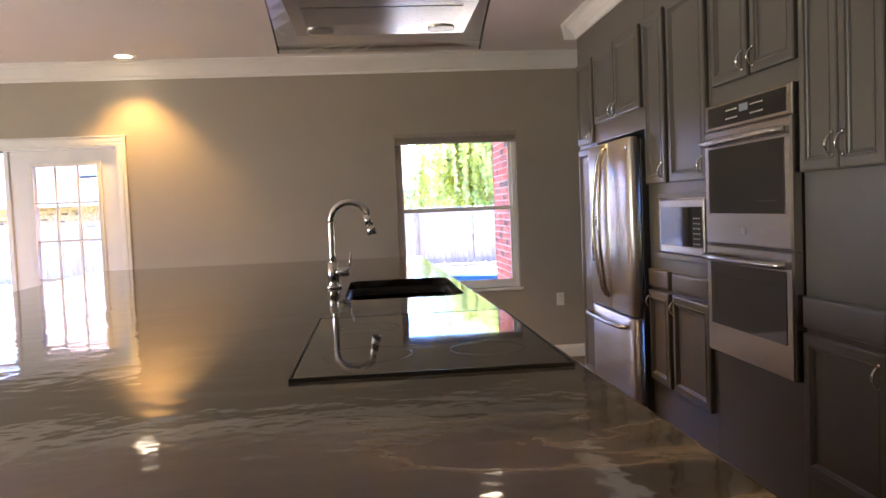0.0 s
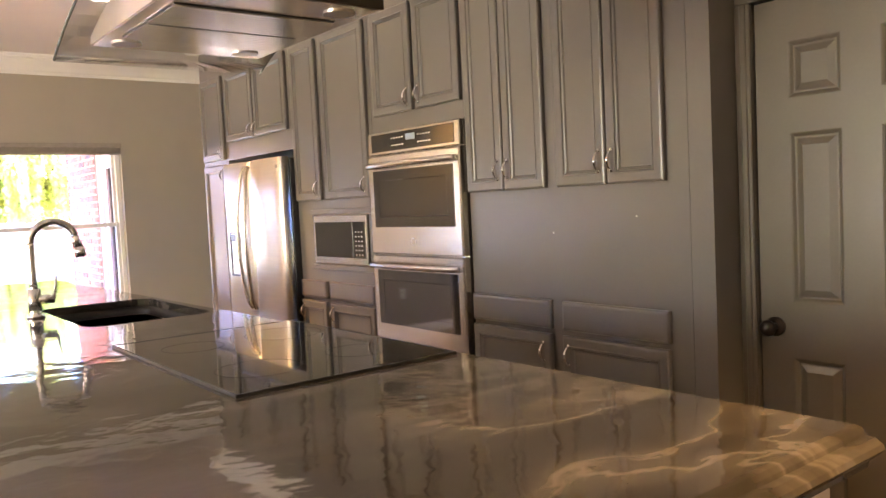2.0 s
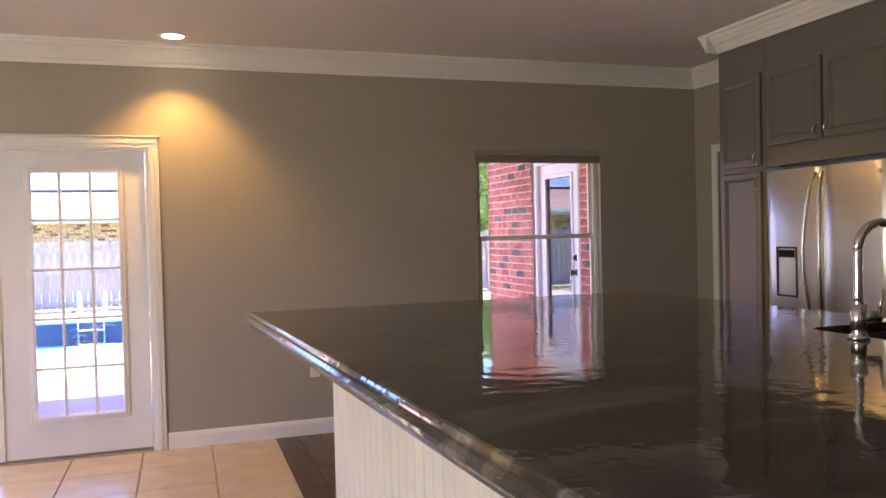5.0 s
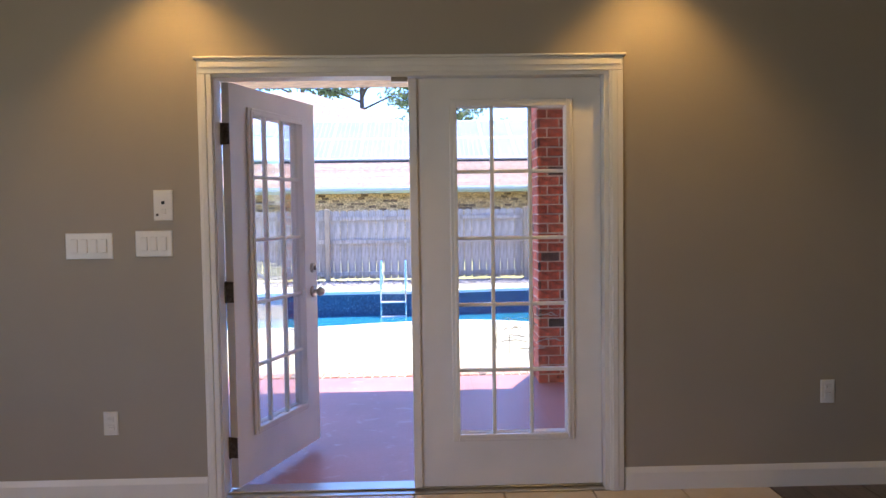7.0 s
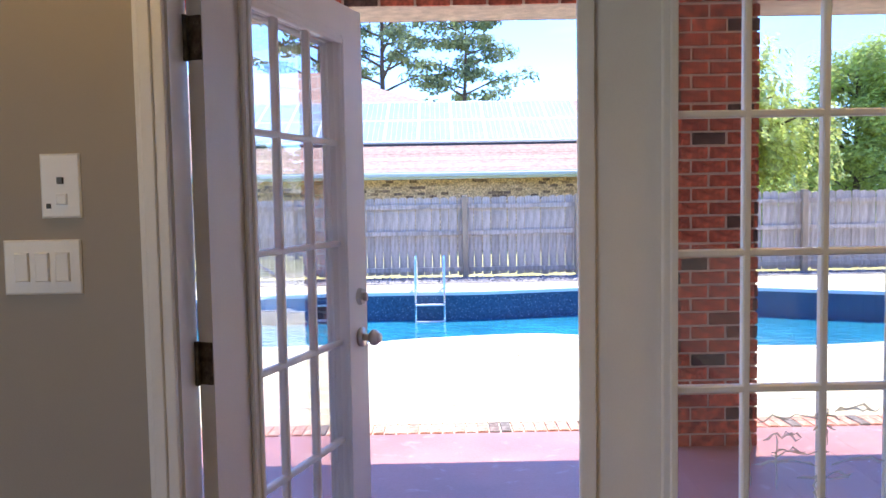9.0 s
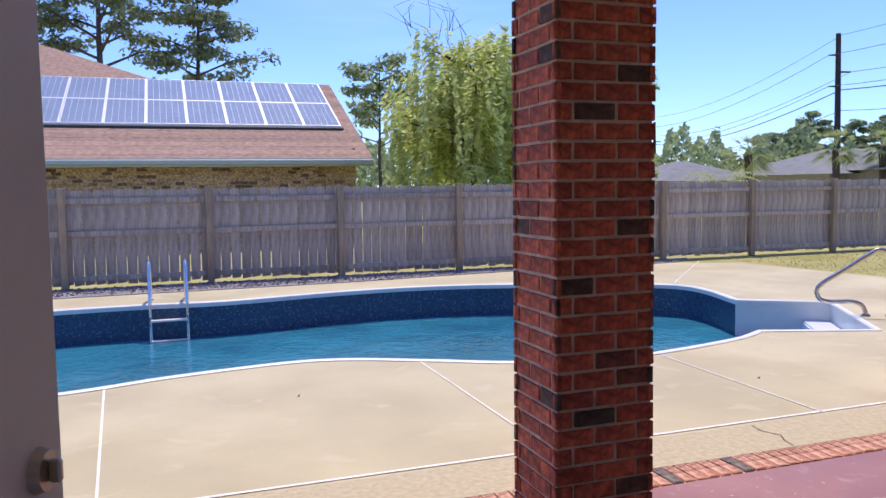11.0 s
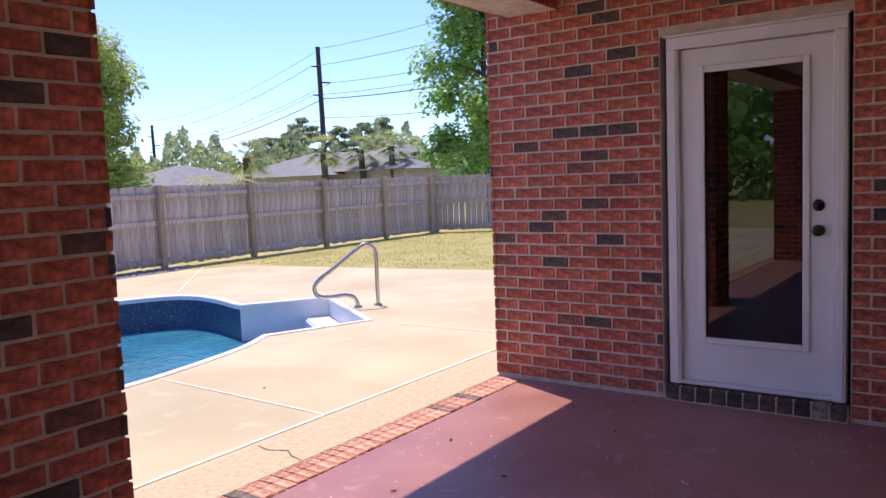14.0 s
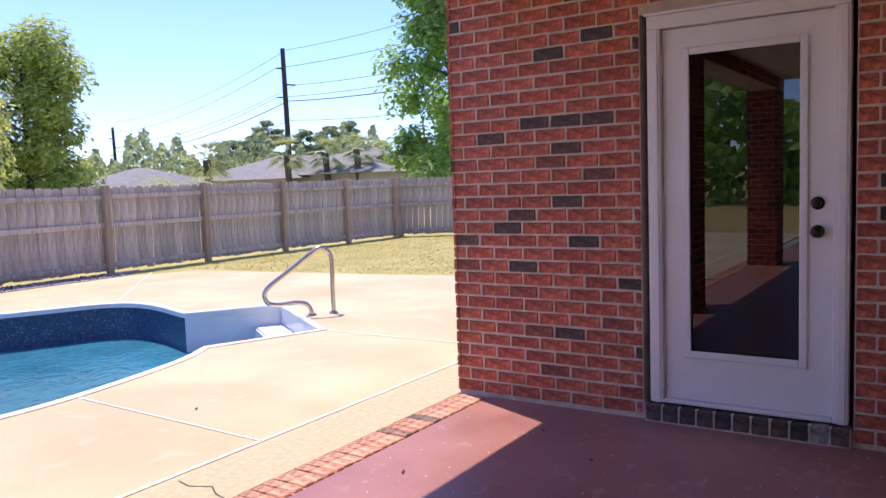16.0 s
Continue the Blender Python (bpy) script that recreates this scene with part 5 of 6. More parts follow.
for tx, ty, ta, tl in ((2.62, 0.78, 0.5, 0.10), (2.42, 0.55, 2.2, 0.12), (3.4, 1.35, 1.0, 0.05), (2.2, 1.3, 0.1, 0.06)):
    tw = thing("dry_twig", "thin pale dry twig lying on the patio", "twig", (tx, ty, ZG + 0.004), group="dry twigs")
    d = Vector((math.cos(ta), math.sin(ta), 0)) * tl
    p = Vector((tx, ty, ZG + 0.005))
    part("stem", tube(bmesh.new(), smooth_path([p - d / 2, p + Vector((-d.y, d.x, 0)) * 0.2, p + d / 2], 4), [0.0012] + [0.003] * 7 + [0.0012], 5), JOINT, tw)

cc = np.column_stack([rng.uniform(1.4, 4.6, 160), rng.uniform(0.25, 2.85, 160), np.full(160, ZG + 0.0045)])
quads("floor_grit", cc, rng.uniform(0.005, 0.016, 160), JOINT, "tiny pale crumbs scattered over the patio floor", "grit", up=9.0)

# pool shell, water, coping, steps
bm = bmesh.new()


def ring_wall(bm, pts, z0, z1, closed=True):
    lo = [bm.verts.new((x, y, z0)) for x, y in pts]
    hi = [bm.verts.new((x, y, z1)) for x, y in pts]
    for k in range(len(pts) - (0 if closed else 1)):
        j = (k + 1) % len(pts)
        bm.faces.new((lo[k], lo[j], hi[j], hi[k]))
    return lo, hi


lo, hi = ring_wall(bm, near + [tuple(far[0])] + far[1:-1], ZG - 1.35, ZG - 0.005)
# leave the mouth of the steps open above the first tread
pool = thing("swimming_pool", "freeform in-ground pool with blue speckled liner", "swimming pool", (0.5, 8.0, ZG), kind=S_)
k0 = len(near) - 1
mouth = bm.faces.get((lo[k0], lo[k0 + 1], hi[k0 + 1], hi[k0])) or [f for f in bm.faces if lo[k0] in f.verts and hi[k0 + 1] in f.verts][0]
bm.faces.remove(mouth)
part("liner_wall", bm, LINER, pool, "", True)
bm = bmesh.new()
f = bm.faces.new([bm.verts.new((x, y, ZG - 1.35)) for x, y in pool_edge])
bmesh.ops.triangulate(bm, faces=[f])
part("pool_floor", bm, FLOORLINER, pool)
bm = bmesh.new()
f = bm.faces.new([bm.verts.new((x, y, WZ)) for x, y in outer_edge])
bmesh.ops.triangulate(bm, faces=[f])
water = solid("water_pool", bm, WATER, "clear blue rippled pool water", "water", S_)
water.visible_shadow = False


def band(bm, pts, w_in, w_out, z0, z1, closed=False):
    n = len(pts)
    sec = []
    for k in range(n):
        a = Vector(pts[(k - 1) % n] if closed or k else pts[k])
        b = Vector(pts[(k + 1) % n] if closed or k < n - 1 else pts[k])
        d = (b - a).normalized()
        s = Vector((d.y, -d.x))
        p = Vector(pts[k])
        sec.append([bm.verts.new((*(p + s * o), z)) for o, z in ((-w_in, z0), (w_out, z0), (w_out, z1 - 0.006), (w_out - 0.012, z1), (-w_in + 0.015, z1), (-w_in, z1 - 0.012))])
    for k in range(n if closed else n - 1):
        a, b = sec[k], sec[(k + 1) % n]
        for i in range(6):
            bm.faces.new((a[i], a[(i + 1) % 6], b[(i + 1) % 6], b[i]))


bm = bmesh.new()
band(bm, outer_edge, 0.03, 0.045, ZG - 0.05, ZG + 0.014, True)
part("coping", bm, COPING, pool, "narrow white coping strip")
steps = thing("pool_steps", "white moulded fibreglass corner steps", "pool steps", (5.9, 6.5, ZG - 1.2), kind=S_)
A, B, C_, D_ = (Vector((4.9, 5.87)), Vector((5.94, 5.45)), Vector((6.92, 6.97)), Vector((6.08, 7.62)))
bm = bmesh.new()
for p, q in ((A, B), (B, C_), (C_, D_)):
    ring_wall(bm, [tuple(p), tuple(q)], ZG - 1.2, ZG - 0.004, False)
part("side_wall", bm, FIBER, steps)
levels = [(0.0, 0.30, ZG - 0.22), (0.30, 0.52, ZG - 0.47), (0.52, 0.76, ZG - 0.72), (0.76, 1.0, ZG - 0.97)]
for f0, f1, z in levels:
    q = [B.lerp(A, f0), C_.lerp(D_, f0), C_.lerp(D_, f1), B.lerp(A, f1)]
    bm = prism(bmesh.new(), [tuple(v) for v in q], ZG - 1.2, z)
    bmesh.ops.bevel(bm, geom=[e for e in bm.edges if e.verts[0].co.z > z - 0.01 and e.verts[1].co.z > z - 0.01], offset=0.02, segments=2, affect="EDGES")
    part("tread", bm, FIBER, steps)

# pool ladder, grab rail, skimmer
lad = thing("pool_ladder", "steel pool ladder with two looped rails", "ladder", (-0.48, 10.4, ZG))
for x in (-0.71, -0.27):
    bm = bmesh.new()
    tube(bm, smooth_path([(x, 10.72, ZG), (x, 10.70, ZG + 0.30), (x, 10.62, ZG + 0.47), (x, 10.50, ZG + 0.53), (x, 10.36, ZG + 0.48), (x, 10.22, ZG + 0.25), (x, 10.12, ZG - 0.1), (x, 10.10, ZG - 0.9)], 6), 0.022, 10)
    part("rail", bm, CHROME, lad, "polished steel rail", True)
    part("flange", cyl(bmesh.new(), (x, 10.72, ZG), (x, 10.72, ZG + 0.02), 0.045, seg=16), WHITEP, lad)
for z in (-0.18, -0.44, -0.70):
    part("tread", box(-0.71, -0.27, 10.06, 10.14, ZG + z - 0.015, ZG + z + 0.012, 0.006), WHITEP, lad, "white plastic tread")
rail = thing("pool_handrail", "bent stainless steel handrail beside the pool steps", "handrail", (6.72, 6.0, ZG))
u = Vector((-0.86, 0.51, 0))
b0 = Vector((6.73, 6.0, ZG))
pts = [(0, 0), (0, 0.30), (0.0, 0.58), (0.04, 0.67), (0.12, 0.71), (0.22, 0.66), (0.45, 0.50), (0.66, 0.36), (0.73, 0.27), (0.70, 0.18), (0.60, 0.15), (0.42, 0.155), (0.30, 0.13), (0.25, 0.06), (0.24, 0.0)]
bm = bmesh.new()
tube(bm, smooth_path([b0 + u * a + Vector((0, 0, h)) for a, h in pts], 5), 0.024, 12)
part("tube", bm, STEEL, rail, "", True)
for a in (0.0, 0.24):
    p = b0 + u * a
    part("flange", cyl(bmesh.new(), p, p + Vector((0, 0, 0.02)), 0.05, 0.042, 18), STEEL, rail)
sk = thing("pool_skimmer", "white square pool skimmer opening", "pool skimmer", (-2.1, 10.2, ZG - 0.35))
bm = ringed(bmesh.new(), (-2.27, 10.19, ZG - 0.42), (1, 0, 0.0), (0, 0, 1), (0, -1, 0), 0.34, 0.26, [(0, -0.03), (0, 0.012), (0.03, 0.012), (0.035, -0.02)])
part("faceplate", bm, WHITEP, sk)
part("opening", box(-2.23, -1.97, 10.195, 10.205, ZG - 0.385, ZG - 0.195), DARK, sk)

# ---- patio structure: brick house walls, pillars, beam, roof ----
WX = 4.645
CY = 3.125
RZ = 2.66
core = bmesh.new()
bx(core, WX + 0.010, 9.5, 1.90, CY - 0.012, ZG - 0.1, RZ)
bx(core, WX + 0.010, 9.5, 0.30, 0.855, ZG - 0.1, RZ)
bx(core, WX + 0.010, 9.5, 0.855, 1.90, 2.18, RZ)
bx(core, WX + 0.5, 9.5, 0.855, 1.90, ZG - 0.1, 2.18)
bx(core, WX + 0.012, WX + 0.5, 0.855, 1.90, ZG - 0.1, 0.02)
wing = solid("wall_wing", core, MORTAR, "red brick wing of the house beside the patio", "brick wall", S_)
core = bmesh.new()
for a, b, c_, d_ in ((-4.3, DOOR[0], ZG - 0.1, RZ), (DOOR[1], WIN[0], ZG - 0.1, RZ), (WIN[1], WX + 0.012, ZG - 0.1, RZ), (DOOR[0], DOOR[1], DOOR[3], RZ), (WIN[0], WIN[1], WIN[3], RZ), (WIN[0], WIN[1], ZG - 0.1, WIN[2])):
    bx(core, a, b, 0.102, 0.19, c_, d_)
house = solid("wall_house", core, MORTAR, "red brick outer wall of the house", "brick wall", S_)
PX0, PX1, PY0_, PY1_ = 0.97, 1.43, 2.56, 2.965
pill = solid("brick_pillar", box(PX0 + 0.012, PX1 - 0.012, PY0_ + 0.012, PY1_ - 0.012, ZG, 2.44), MORTAR, "red brick patio pillar with a few dark bricks", "pillar", S_)
PILL2 = (-3.25, -2.79)
pill2 = solid("brick_pillar", box(PILL2[0] + 0.012, PILL2[1] - 0.012, PY0_ + 0.012, PY1_ - 0.012, ZG, 2.44), MORTAR, "red brick patio pillar standing farther along", "pillar", S_)
beam = solid("wall_beam", box(-3.35, WX + 0.012, PY0_ + 0.012, PY1_ - 0.012, 2.445, RZ + 0.2), MORTAR, "brick-faced beam over the patio pillars", "beam", S_)
bm = box(-3.35, WX, 0.19, PY0_ + 0.01, RZ - 0.05, RZ)
solid("ceiling_patio", bm, SOFFIT, "white painted patio ceiling", "ceiling", S_)
bm = bmesh.new()
bx(bm, -3.5, 9.8, PY1_ + 0.005, 3.14, 2.57, 2.595)
bx(bm, -3.5, 9.8, 3.14, 3.165, 2.545, 2.73)
bx(bm, WX - 0.1, 9.8, CY + 0.01, 3.14, 2.595, 2.62)
solid("trim_eave", bm, SOFFIT, "white soffit and fascia at the roof edge", "fascia", S_)
bm = bmesh.new()
vs = [bm.verts.new(p) for p in ((-3.6, 3.25, 2.73), (10, 3.25, 2.73), (10, -4.5, 5.4), (-3.6, -4.5, 5.4), (-3.6, 3.25, 2.81), (10, 3.25, 2.81), (10, -4.5, 5.5), (-3.6, -4.5, 5.5))]
for q in ((0, 1, 2, 3), (4, 5, 6, 7), (0, 1, 5, 4), (1, 2, 6, 5), (2, 3, 7, 6), (3, 0, 4, 7)):
    bm.faces.new([vs[k] for k in q])
bx(bm, -4.3, 9.6, -10.4, -4.5, 2.9, 5.45)
solid("roof", bm, SHINGLE, "brown shingled roof over the house", "roof", S_)

# the wing's glazed door
bd = thing("glazed_back_door", "white back door with a full dark glass panel, shut", "door", (WX + 0.06, 1.38, 0.09))
LX = WX + 0.055
LY0, LY1, LZ0, LZ1 = 0.957, 1.79, 0.095, 2.09
GY0, GY1, GZ0, GZ1 = 1.10, 1.655, 0.36, 1.955
bm = bmesh.new()
for a, b, c_, d_ in ((LY0, GY0, LZ0, LZ1), (GY1, LY1, LZ0, LZ1), (GY0, GY1, LZ0, GZ0), (GY0, GY1, GZ1, LZ1)):
    bx(bm, LX, LX + 0.044, a, b, c_, d_)
slab = part("slab", bm, DOORW, bd)
bm = bmesh.new()
for a, b, c_, d_ in ((GY0 - 0.03, GY0 + 0.008, GZ0 - 0.03, GZ1 + 0.03), (GY1 - 0.008, GY1 + 0.03, GZ0 - 0.03, GZ1 + 0.03), (GY0 + 0.008, GY1 - 0.008, GZ0 - 0.03, GZ0 + 0.008), (GY0 + 0.008, GY1 - 0.008, GZ1 - 0.008, GZ1 + 0.03)):
    bx(bm, LX - 0.014, LX, a, b, c_, d_, 0.005)
part("glazing_bead", bm, DOORW, bd)
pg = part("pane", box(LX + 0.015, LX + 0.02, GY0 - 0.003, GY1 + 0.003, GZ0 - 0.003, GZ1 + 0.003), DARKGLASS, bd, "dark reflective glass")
# Near-black sheet added behind the pane to stand for the unlit room.
part("room_blind", box(LX + 0.05, LX + 0.06, LY0, LY1, LZ0, LZ1), M("dark_room_sheet", (0.02, 0.018, 0.016), 0.9), bd, "added dark sheet standing for the unlit room behind the glass")
for z in (1.02, 1.16):
    bm = cyl(bmesh.new(), (LX, LY0 + 0.07, z), (LX - 0.012, LY0 + 0.07, z), 0.033, 0.03, 20)
    cyl(bm, (LX - 0.012, LY0 + 0.07, z), (LX - 0.03, LY0 + 0.07, z), 0.013)
    if z < 1.1:
        ball(bm, (LX - 0.048, LY0 + 0.07, z), 0.028, (0.8, 1, 1), 18)
    else:
        cyl(bm, (LX - 0.02, LY0 + 0.07, z), (LX - 0.034, LY0 + 0.07, z), 0.02, 0.017, 16)
    part("knob" if z < 1.1 else "deadbolt", bm, BRONZE, bd, "dark bronze hardware", True)
for z in (0.35, 1.15, 1.9):
    part("hinge", cyl(bmesh.new(), (LX - 0.006, LY1 + 0.004, z - 0.05), (LX - 0.006, LY1 + 0.004, z + 0.05), 0.008, seg=10), DOORW, bd)
bm = bmesh.new()
for a, b in ((LY0 - 0.075, LY0 - 0.004), (LY1 + 0.004, LY1 + 0.075)):
    bx(bm, LX - 0.035, LX + 0.06, a, b, 0.07, LZ1 + 0.006, 0.004)
    bx(bm, LX - 0.043, LX - 0.033, a + 0.012, b - 0.022, 0.07, LZ1 + 0.006, 0.003)
bx(bm, LX - 0.035, LX + 0.06, LY0 - 0.075, LY1 + 0.075, LZ1 + 0.006, LZ1 + 0.078, 0.004)
bx(bm, LX - 0.058, LX - 0.03, LY0 - 0.085, LY1 + 0.085, LZ1 + 0.078, LZ1 + 0.092, 0.003)
bx(bm, LX - 0.04, LX + 0.06, LY0 - 0.004, LY1 + 0.004, 0.072, 0.092, 0.004)
part("casing", bm, DOORW, bd)

# ---- fence ----
fence = thing("fence", "weathered wooden privacy fence with posts and rails", "fence", (4, 12.45, ZG))
FZ = 1.42
FLINE = [Vector((-13.0, 12.45, 0)), Vector((16.3, 12.30, 0)), Vector((22.0, 2.2, 0))]


def fence_run(p, q, post_at, far_run):
    d = (q - p).normalized()
    back = Vector((-d.y, d.x, 0))
    L = (q - p).length
    for s in post_at:
        c = p + d * s - back * 0.06
        bm = box(-0.05, 0.05, -0.05, 0.05, ZG, FZ + 0.035, 0.006)
        bmesh.ops.translate(bm, verts=bm.verts, vec=(c.x, c.y, 0))
        part("post", bm, POST, fence, "brown square post")
    for a, b in zip(post_at, post_at[1:]):
        for z in (0.12, 0.78, FZ - 0.16):
            p0, p1 = p + d * a, p + d * b
            bm = bmesh.new()
            r = []
            sag = rng.uniform(-0.012, 0.012)
            for e, zz in ((p0, 0), (p1, sag)):
                r.append([bm.verts.new(e - back * o + Vector((0, 0, z + zz + h))) for o, h in ((0.0, -0.04), (0.04, -0.04), (0.04, 0.04), (0.0, 0.04))])
            for i in range(4):
                bm.faces.new((r[0][i], r[0][(i + 1) % 4], r[1][(i + 1) % 4], r[1][i]))
            part("rail", bm, FENCE, fence)
    return d, back, L


posts1 = [0.9 + 2.04 * k for k in range(15)]
d1 = fence_run(FLINE[0], FLINE[1], posts1 + [29.25], False)
d2 = fence_run(FLINE[1], FLINE[2], [0.05 + 1.93 * k for k in range(6)], True)
variants = []
for k in range(6):
    w, top = 0.138, FZ + rng.uniform(-0.012, 0.012)
    bm = bmesh.new()
    z0 = ZG + 0.05
    out = [(-w / 2, z0), (w / 2, z0 + rng.uniform(-0.02, 0.02)), (w / 2, top - 0.03), (w / 2 - 0.03, top), (-w / 2 + 0.03, top), (-w / 2, top - 0.03)]
    r0 = [bm.verts.new((x, 0, z)) for x, z in out]
    r1 = [bm.verts.new((x, 0.016, z)) for x, z in out]
    for i in range(6):
        bm.faces.new((r0[i], r0[(i + 1) % 6], r1[(i + 1) % 6], r1[i]))
    bm.faces.new(r0[::-1])
    bm.faces.new(r1)
    variants.append(mesh_of("picket", bm, FENCE))
for (d, back, L), p in ((d1, FLINE[0]), (d2, FLINE[1])):
    s = 0.07
    while s < L:
        c = p + d * s + back * rng.uniform(0.001, 0.004) - Vector(ORG[fence.name])
        ob = new("picket", variants[rng.randint(6)])
        ob.parent = fence
        ob.matrix_local = Matrix.Translation((c.x, c.y, -ZG + rng.uniform(-0.012, 0.012))) @ Matrix.Rotation(math.atan2(d.y, d.x) + rng.uniform(-0.015, 0.015), 4, "Z") @ Matrix.Rotation(rng.uniform(-0.006, 0.006), 4, "Y")
        s += 0.1465 if rng.rand() < 0.75 else 0.156

# ---- the neighbour's house ----
nh = thing("neighbour_house", "tan brick house with brown shingles behind the fence", "house", (-2, 20, ZG))
EY, EZ, SL = 19.0, 2.05, 0.466
GX = 4.45
part("wall", box(-16.0, GX - 0.32, 19.5, 29.0, ZG, 2.35), YBRICK, nh)
bm = bmesh.new()


def roof_slab(bm, x0, x1, u0, u1, dz=0.0, t=0.06):
    vs = []
    for dzz in (0, t):
        for x, u_ in ((x0, u0), (x1, u0), (x1, u1), (x0, u1)):
            vs.append(bm.verts.new((x, EY + u_, EZ + SL * u_ + dz + dzz)))
    for q in ((3, 2, 1, 0), (4, 5, 6, 7), (0, 1, 5, 4), (1, 2, 6, 5), (2, 3, 7, 6), (3, 0, 4, 7)):
        bm.faces.new([vs[k] for k in q])


roof_slab(bm, -16, GX, 0, 5.35)
vs = [bm.verts.new(p) for p in ((-16, EY + 5.35, EZ + SL * 5.35 + 0.06), (GX, EY + 5.35, EZ + SL * 5.35 + 0.06), (GX, EY + 10.7, EZ), (-16, EY + 10.7, EZ))]
bm.faces.new(vs)
rf = part("roof", bm, SHINGLE, nh)
for k in range(23):
    bm = bmesh.new()
    roof_slab(bm, -10, GX + 0.01, k * 0.23, k * 0.23 + 0.245, 0.062, 0.012 + 0.004 * (k % 2))
    part("shingle_course", bm, SHINGLE, rf)
part("gable", prism(bmesh.new(), [(GX - 0.4, 19.5), (GX - 0.34, 19.5), (GX - 0.34, 29), (GX - 0.4, 29)], 2.0, 2.4), YBRICK, nh)
bm = bmesh.new()
v = [bm.verts.new(p) for p in ((GX - 0.35, 19.4, 2.2), (GX - 0.35, 29.2, 2.2), (GX - 0.35, EY + 5.35, EZ + SL * 5.35))]
bm.faces.new(v)
part("gable_end", bm, YBRICK, nh)
bm = bmesh.new()
bx(bm, -16, GX + 0.02, EY - 0.03, EY, EZ - 0.12, EZ + 0.075)
bx(bm, -16, GX, EY - 0.12, EY - 0.03, EZ - 0.07, EZ + 0.05, 0.02)
part("gutter", bm, FASCIA, nh, "pale green gutter and fascia")
part("soffit", box(-16, GX, EY, 19.5, EZ - 0.10, EZ - 0.06), FASCIA, nh)
bm = bmesh.new()
for r in range(8):
    for k in range(62):
        x = GX - 0.36 - k * 0.212 - (0.106 if r % 2 else 0)
        bx(bm, x - 0.2, x, 19.488, 19.5, 2.0 - r * 0.083 - 0.07, 2.0 - r * 0.083)
ob = part("brick_facing", bm, YBRICK, nh)
tagged(ob, kind="stuff")
# hip of the taller wing behind
bm = bmesh.new()
pk = bm.verts.new((-4.6, 29.2, 6.4))
pk2 = bm.verts.new((-14.0, 29.2, 6.4))
cs = [bm.verts.new(p) for p in ((2.4, 25.0, 3.75), (2.4, 34.0, 3.3), (-18, 34.0, 3.3), (-18, 25.0, 3.75))]
for q in ((cs[0], cs[1], pk), (cs[1], cs[2], pk2, pk), (cs[2], cs[3], pk2), (cs[3], cs[0], pk, pk2)):
    bm.faces.new(q)
part("hip_roof", bm, SHINGLE, nh)
arr = thing("solar_array", "two rows of blue solar panels on the roof", "solar panels", (0, 21, 3.0))
for c_ in range(11):
    for r in range(2):
        xx = 4.05 - c_ * 0.985
        u0 = 1.80 + r * 1.63
        bm = bmesh.new()
        roof_slab(bm, xx - 0.975, xx, u0, u0 + 1.62, 0.14, 0.035)
        pn = part("panel", bm, ALU, arr, "solar panel in a pale frame")
        bm = bmesh.new()
        for i in range(6):
            for j in range(10):
                a = xx - 0.975 + 0.03 + i * 0.153
                b = u0 + 0.03 + j * 0.1565
                roof_slab(bm, a, a + 0.147, b, b + 0.150, 0.176, 0.002)
        ob = part("cell_layer", bm, PANEL, pn)
        tagged(ob, kind="stuff")
bm = bmesh.new()
roof_slab(bm, -6.9, 4.1, 1.72, 1.80, 0.09, 0.05)
part("mounting_rail", bm, DARK, arr)

# ---- trees ----
def limbs(tree, base, height, spread, n, r, lean=(0, 0), start=0.35, rise=0.5):
    base = Vector(base)
    trunk = [base + Vector((lean[0] * a * a, lean[1] * a * a, height * a)) + Vector((rng.normal() * 0.03, rng.normal() * 0.03, 0)) * height * 0.15 for a in (0, 0.15, 0.35, 0.55, 0.75, 0.95)]
    bm = tube(bmesh.new(), trunk, [r, r * 0.85, r * 0.7, r * 0.5, r * 0.33, r * 0.12], 8)
    part("trunk", bm, BARK, tree)
    tips = [trunk[-1]]
    for k in range(n):
        a = start + (0.95 - start) * (k + rng.rand()) / n
        p = base + Vector((lean[0] * a * a, lean[1] * a * a, height * a))
        th = k * 2.4 + rng.rand()
        ln = spread * (0.55 + 0.45 * rng.rand()) * (1.15 - 0.55 * (a - start) / (1 - start))
        q = p + Vector((math.cos(th), math.sin(th), rise * rng.uniform(0.5, 1.2))) * ln
        m = p.lerp(q, 0.5) + Vector((0, 0, 0.08 * ln))
        part("limb", tube(bmesh.new(), [p, m, q], [r * 0.32, r * 0.2, r * 0.06], 6), BARK, tree)
        tips += [q, m, p.lerp(q, 0.75)]
    return tips


def cloud(tips, per, rad, flat=1.0):
    """Leaf places in clumps round the tips, and the way each leaf faces."""
    out, face = [], []
    for t in tips:
        k = int(per * rng.uniform(0.6, 1.4))
        rr = rad * rng.uniform(0.6, 1.2)
        d = rng.normal(size=(k, 3))
        d /= np.linalg.norm(d, axis=1)[:, None]
        face.append(d + np.array([0, 0, 0.5]))
        d = d * (rng.rand(k, 1) ** 0.4) * rr
        d[:, 2] *= flat
        out.append(np.array(t) + d)
    return np.concatenate(out), np.concatenate(face)


def broad_tree(name, label, base, height, spread, n, per, rad, leaf, m, r=0.16, **k):
    t = thing(name, label, "tree", base)
    tips = limbs(t, base, height, spread, n, r, **k)
    c, f = cloud(tips, per, rad)
    quads("crown", c, rng.uniform(0.6, 1.3, len(c)) * leaf, m, "", "", parent=t, normals=f, up=0.7)
    return t


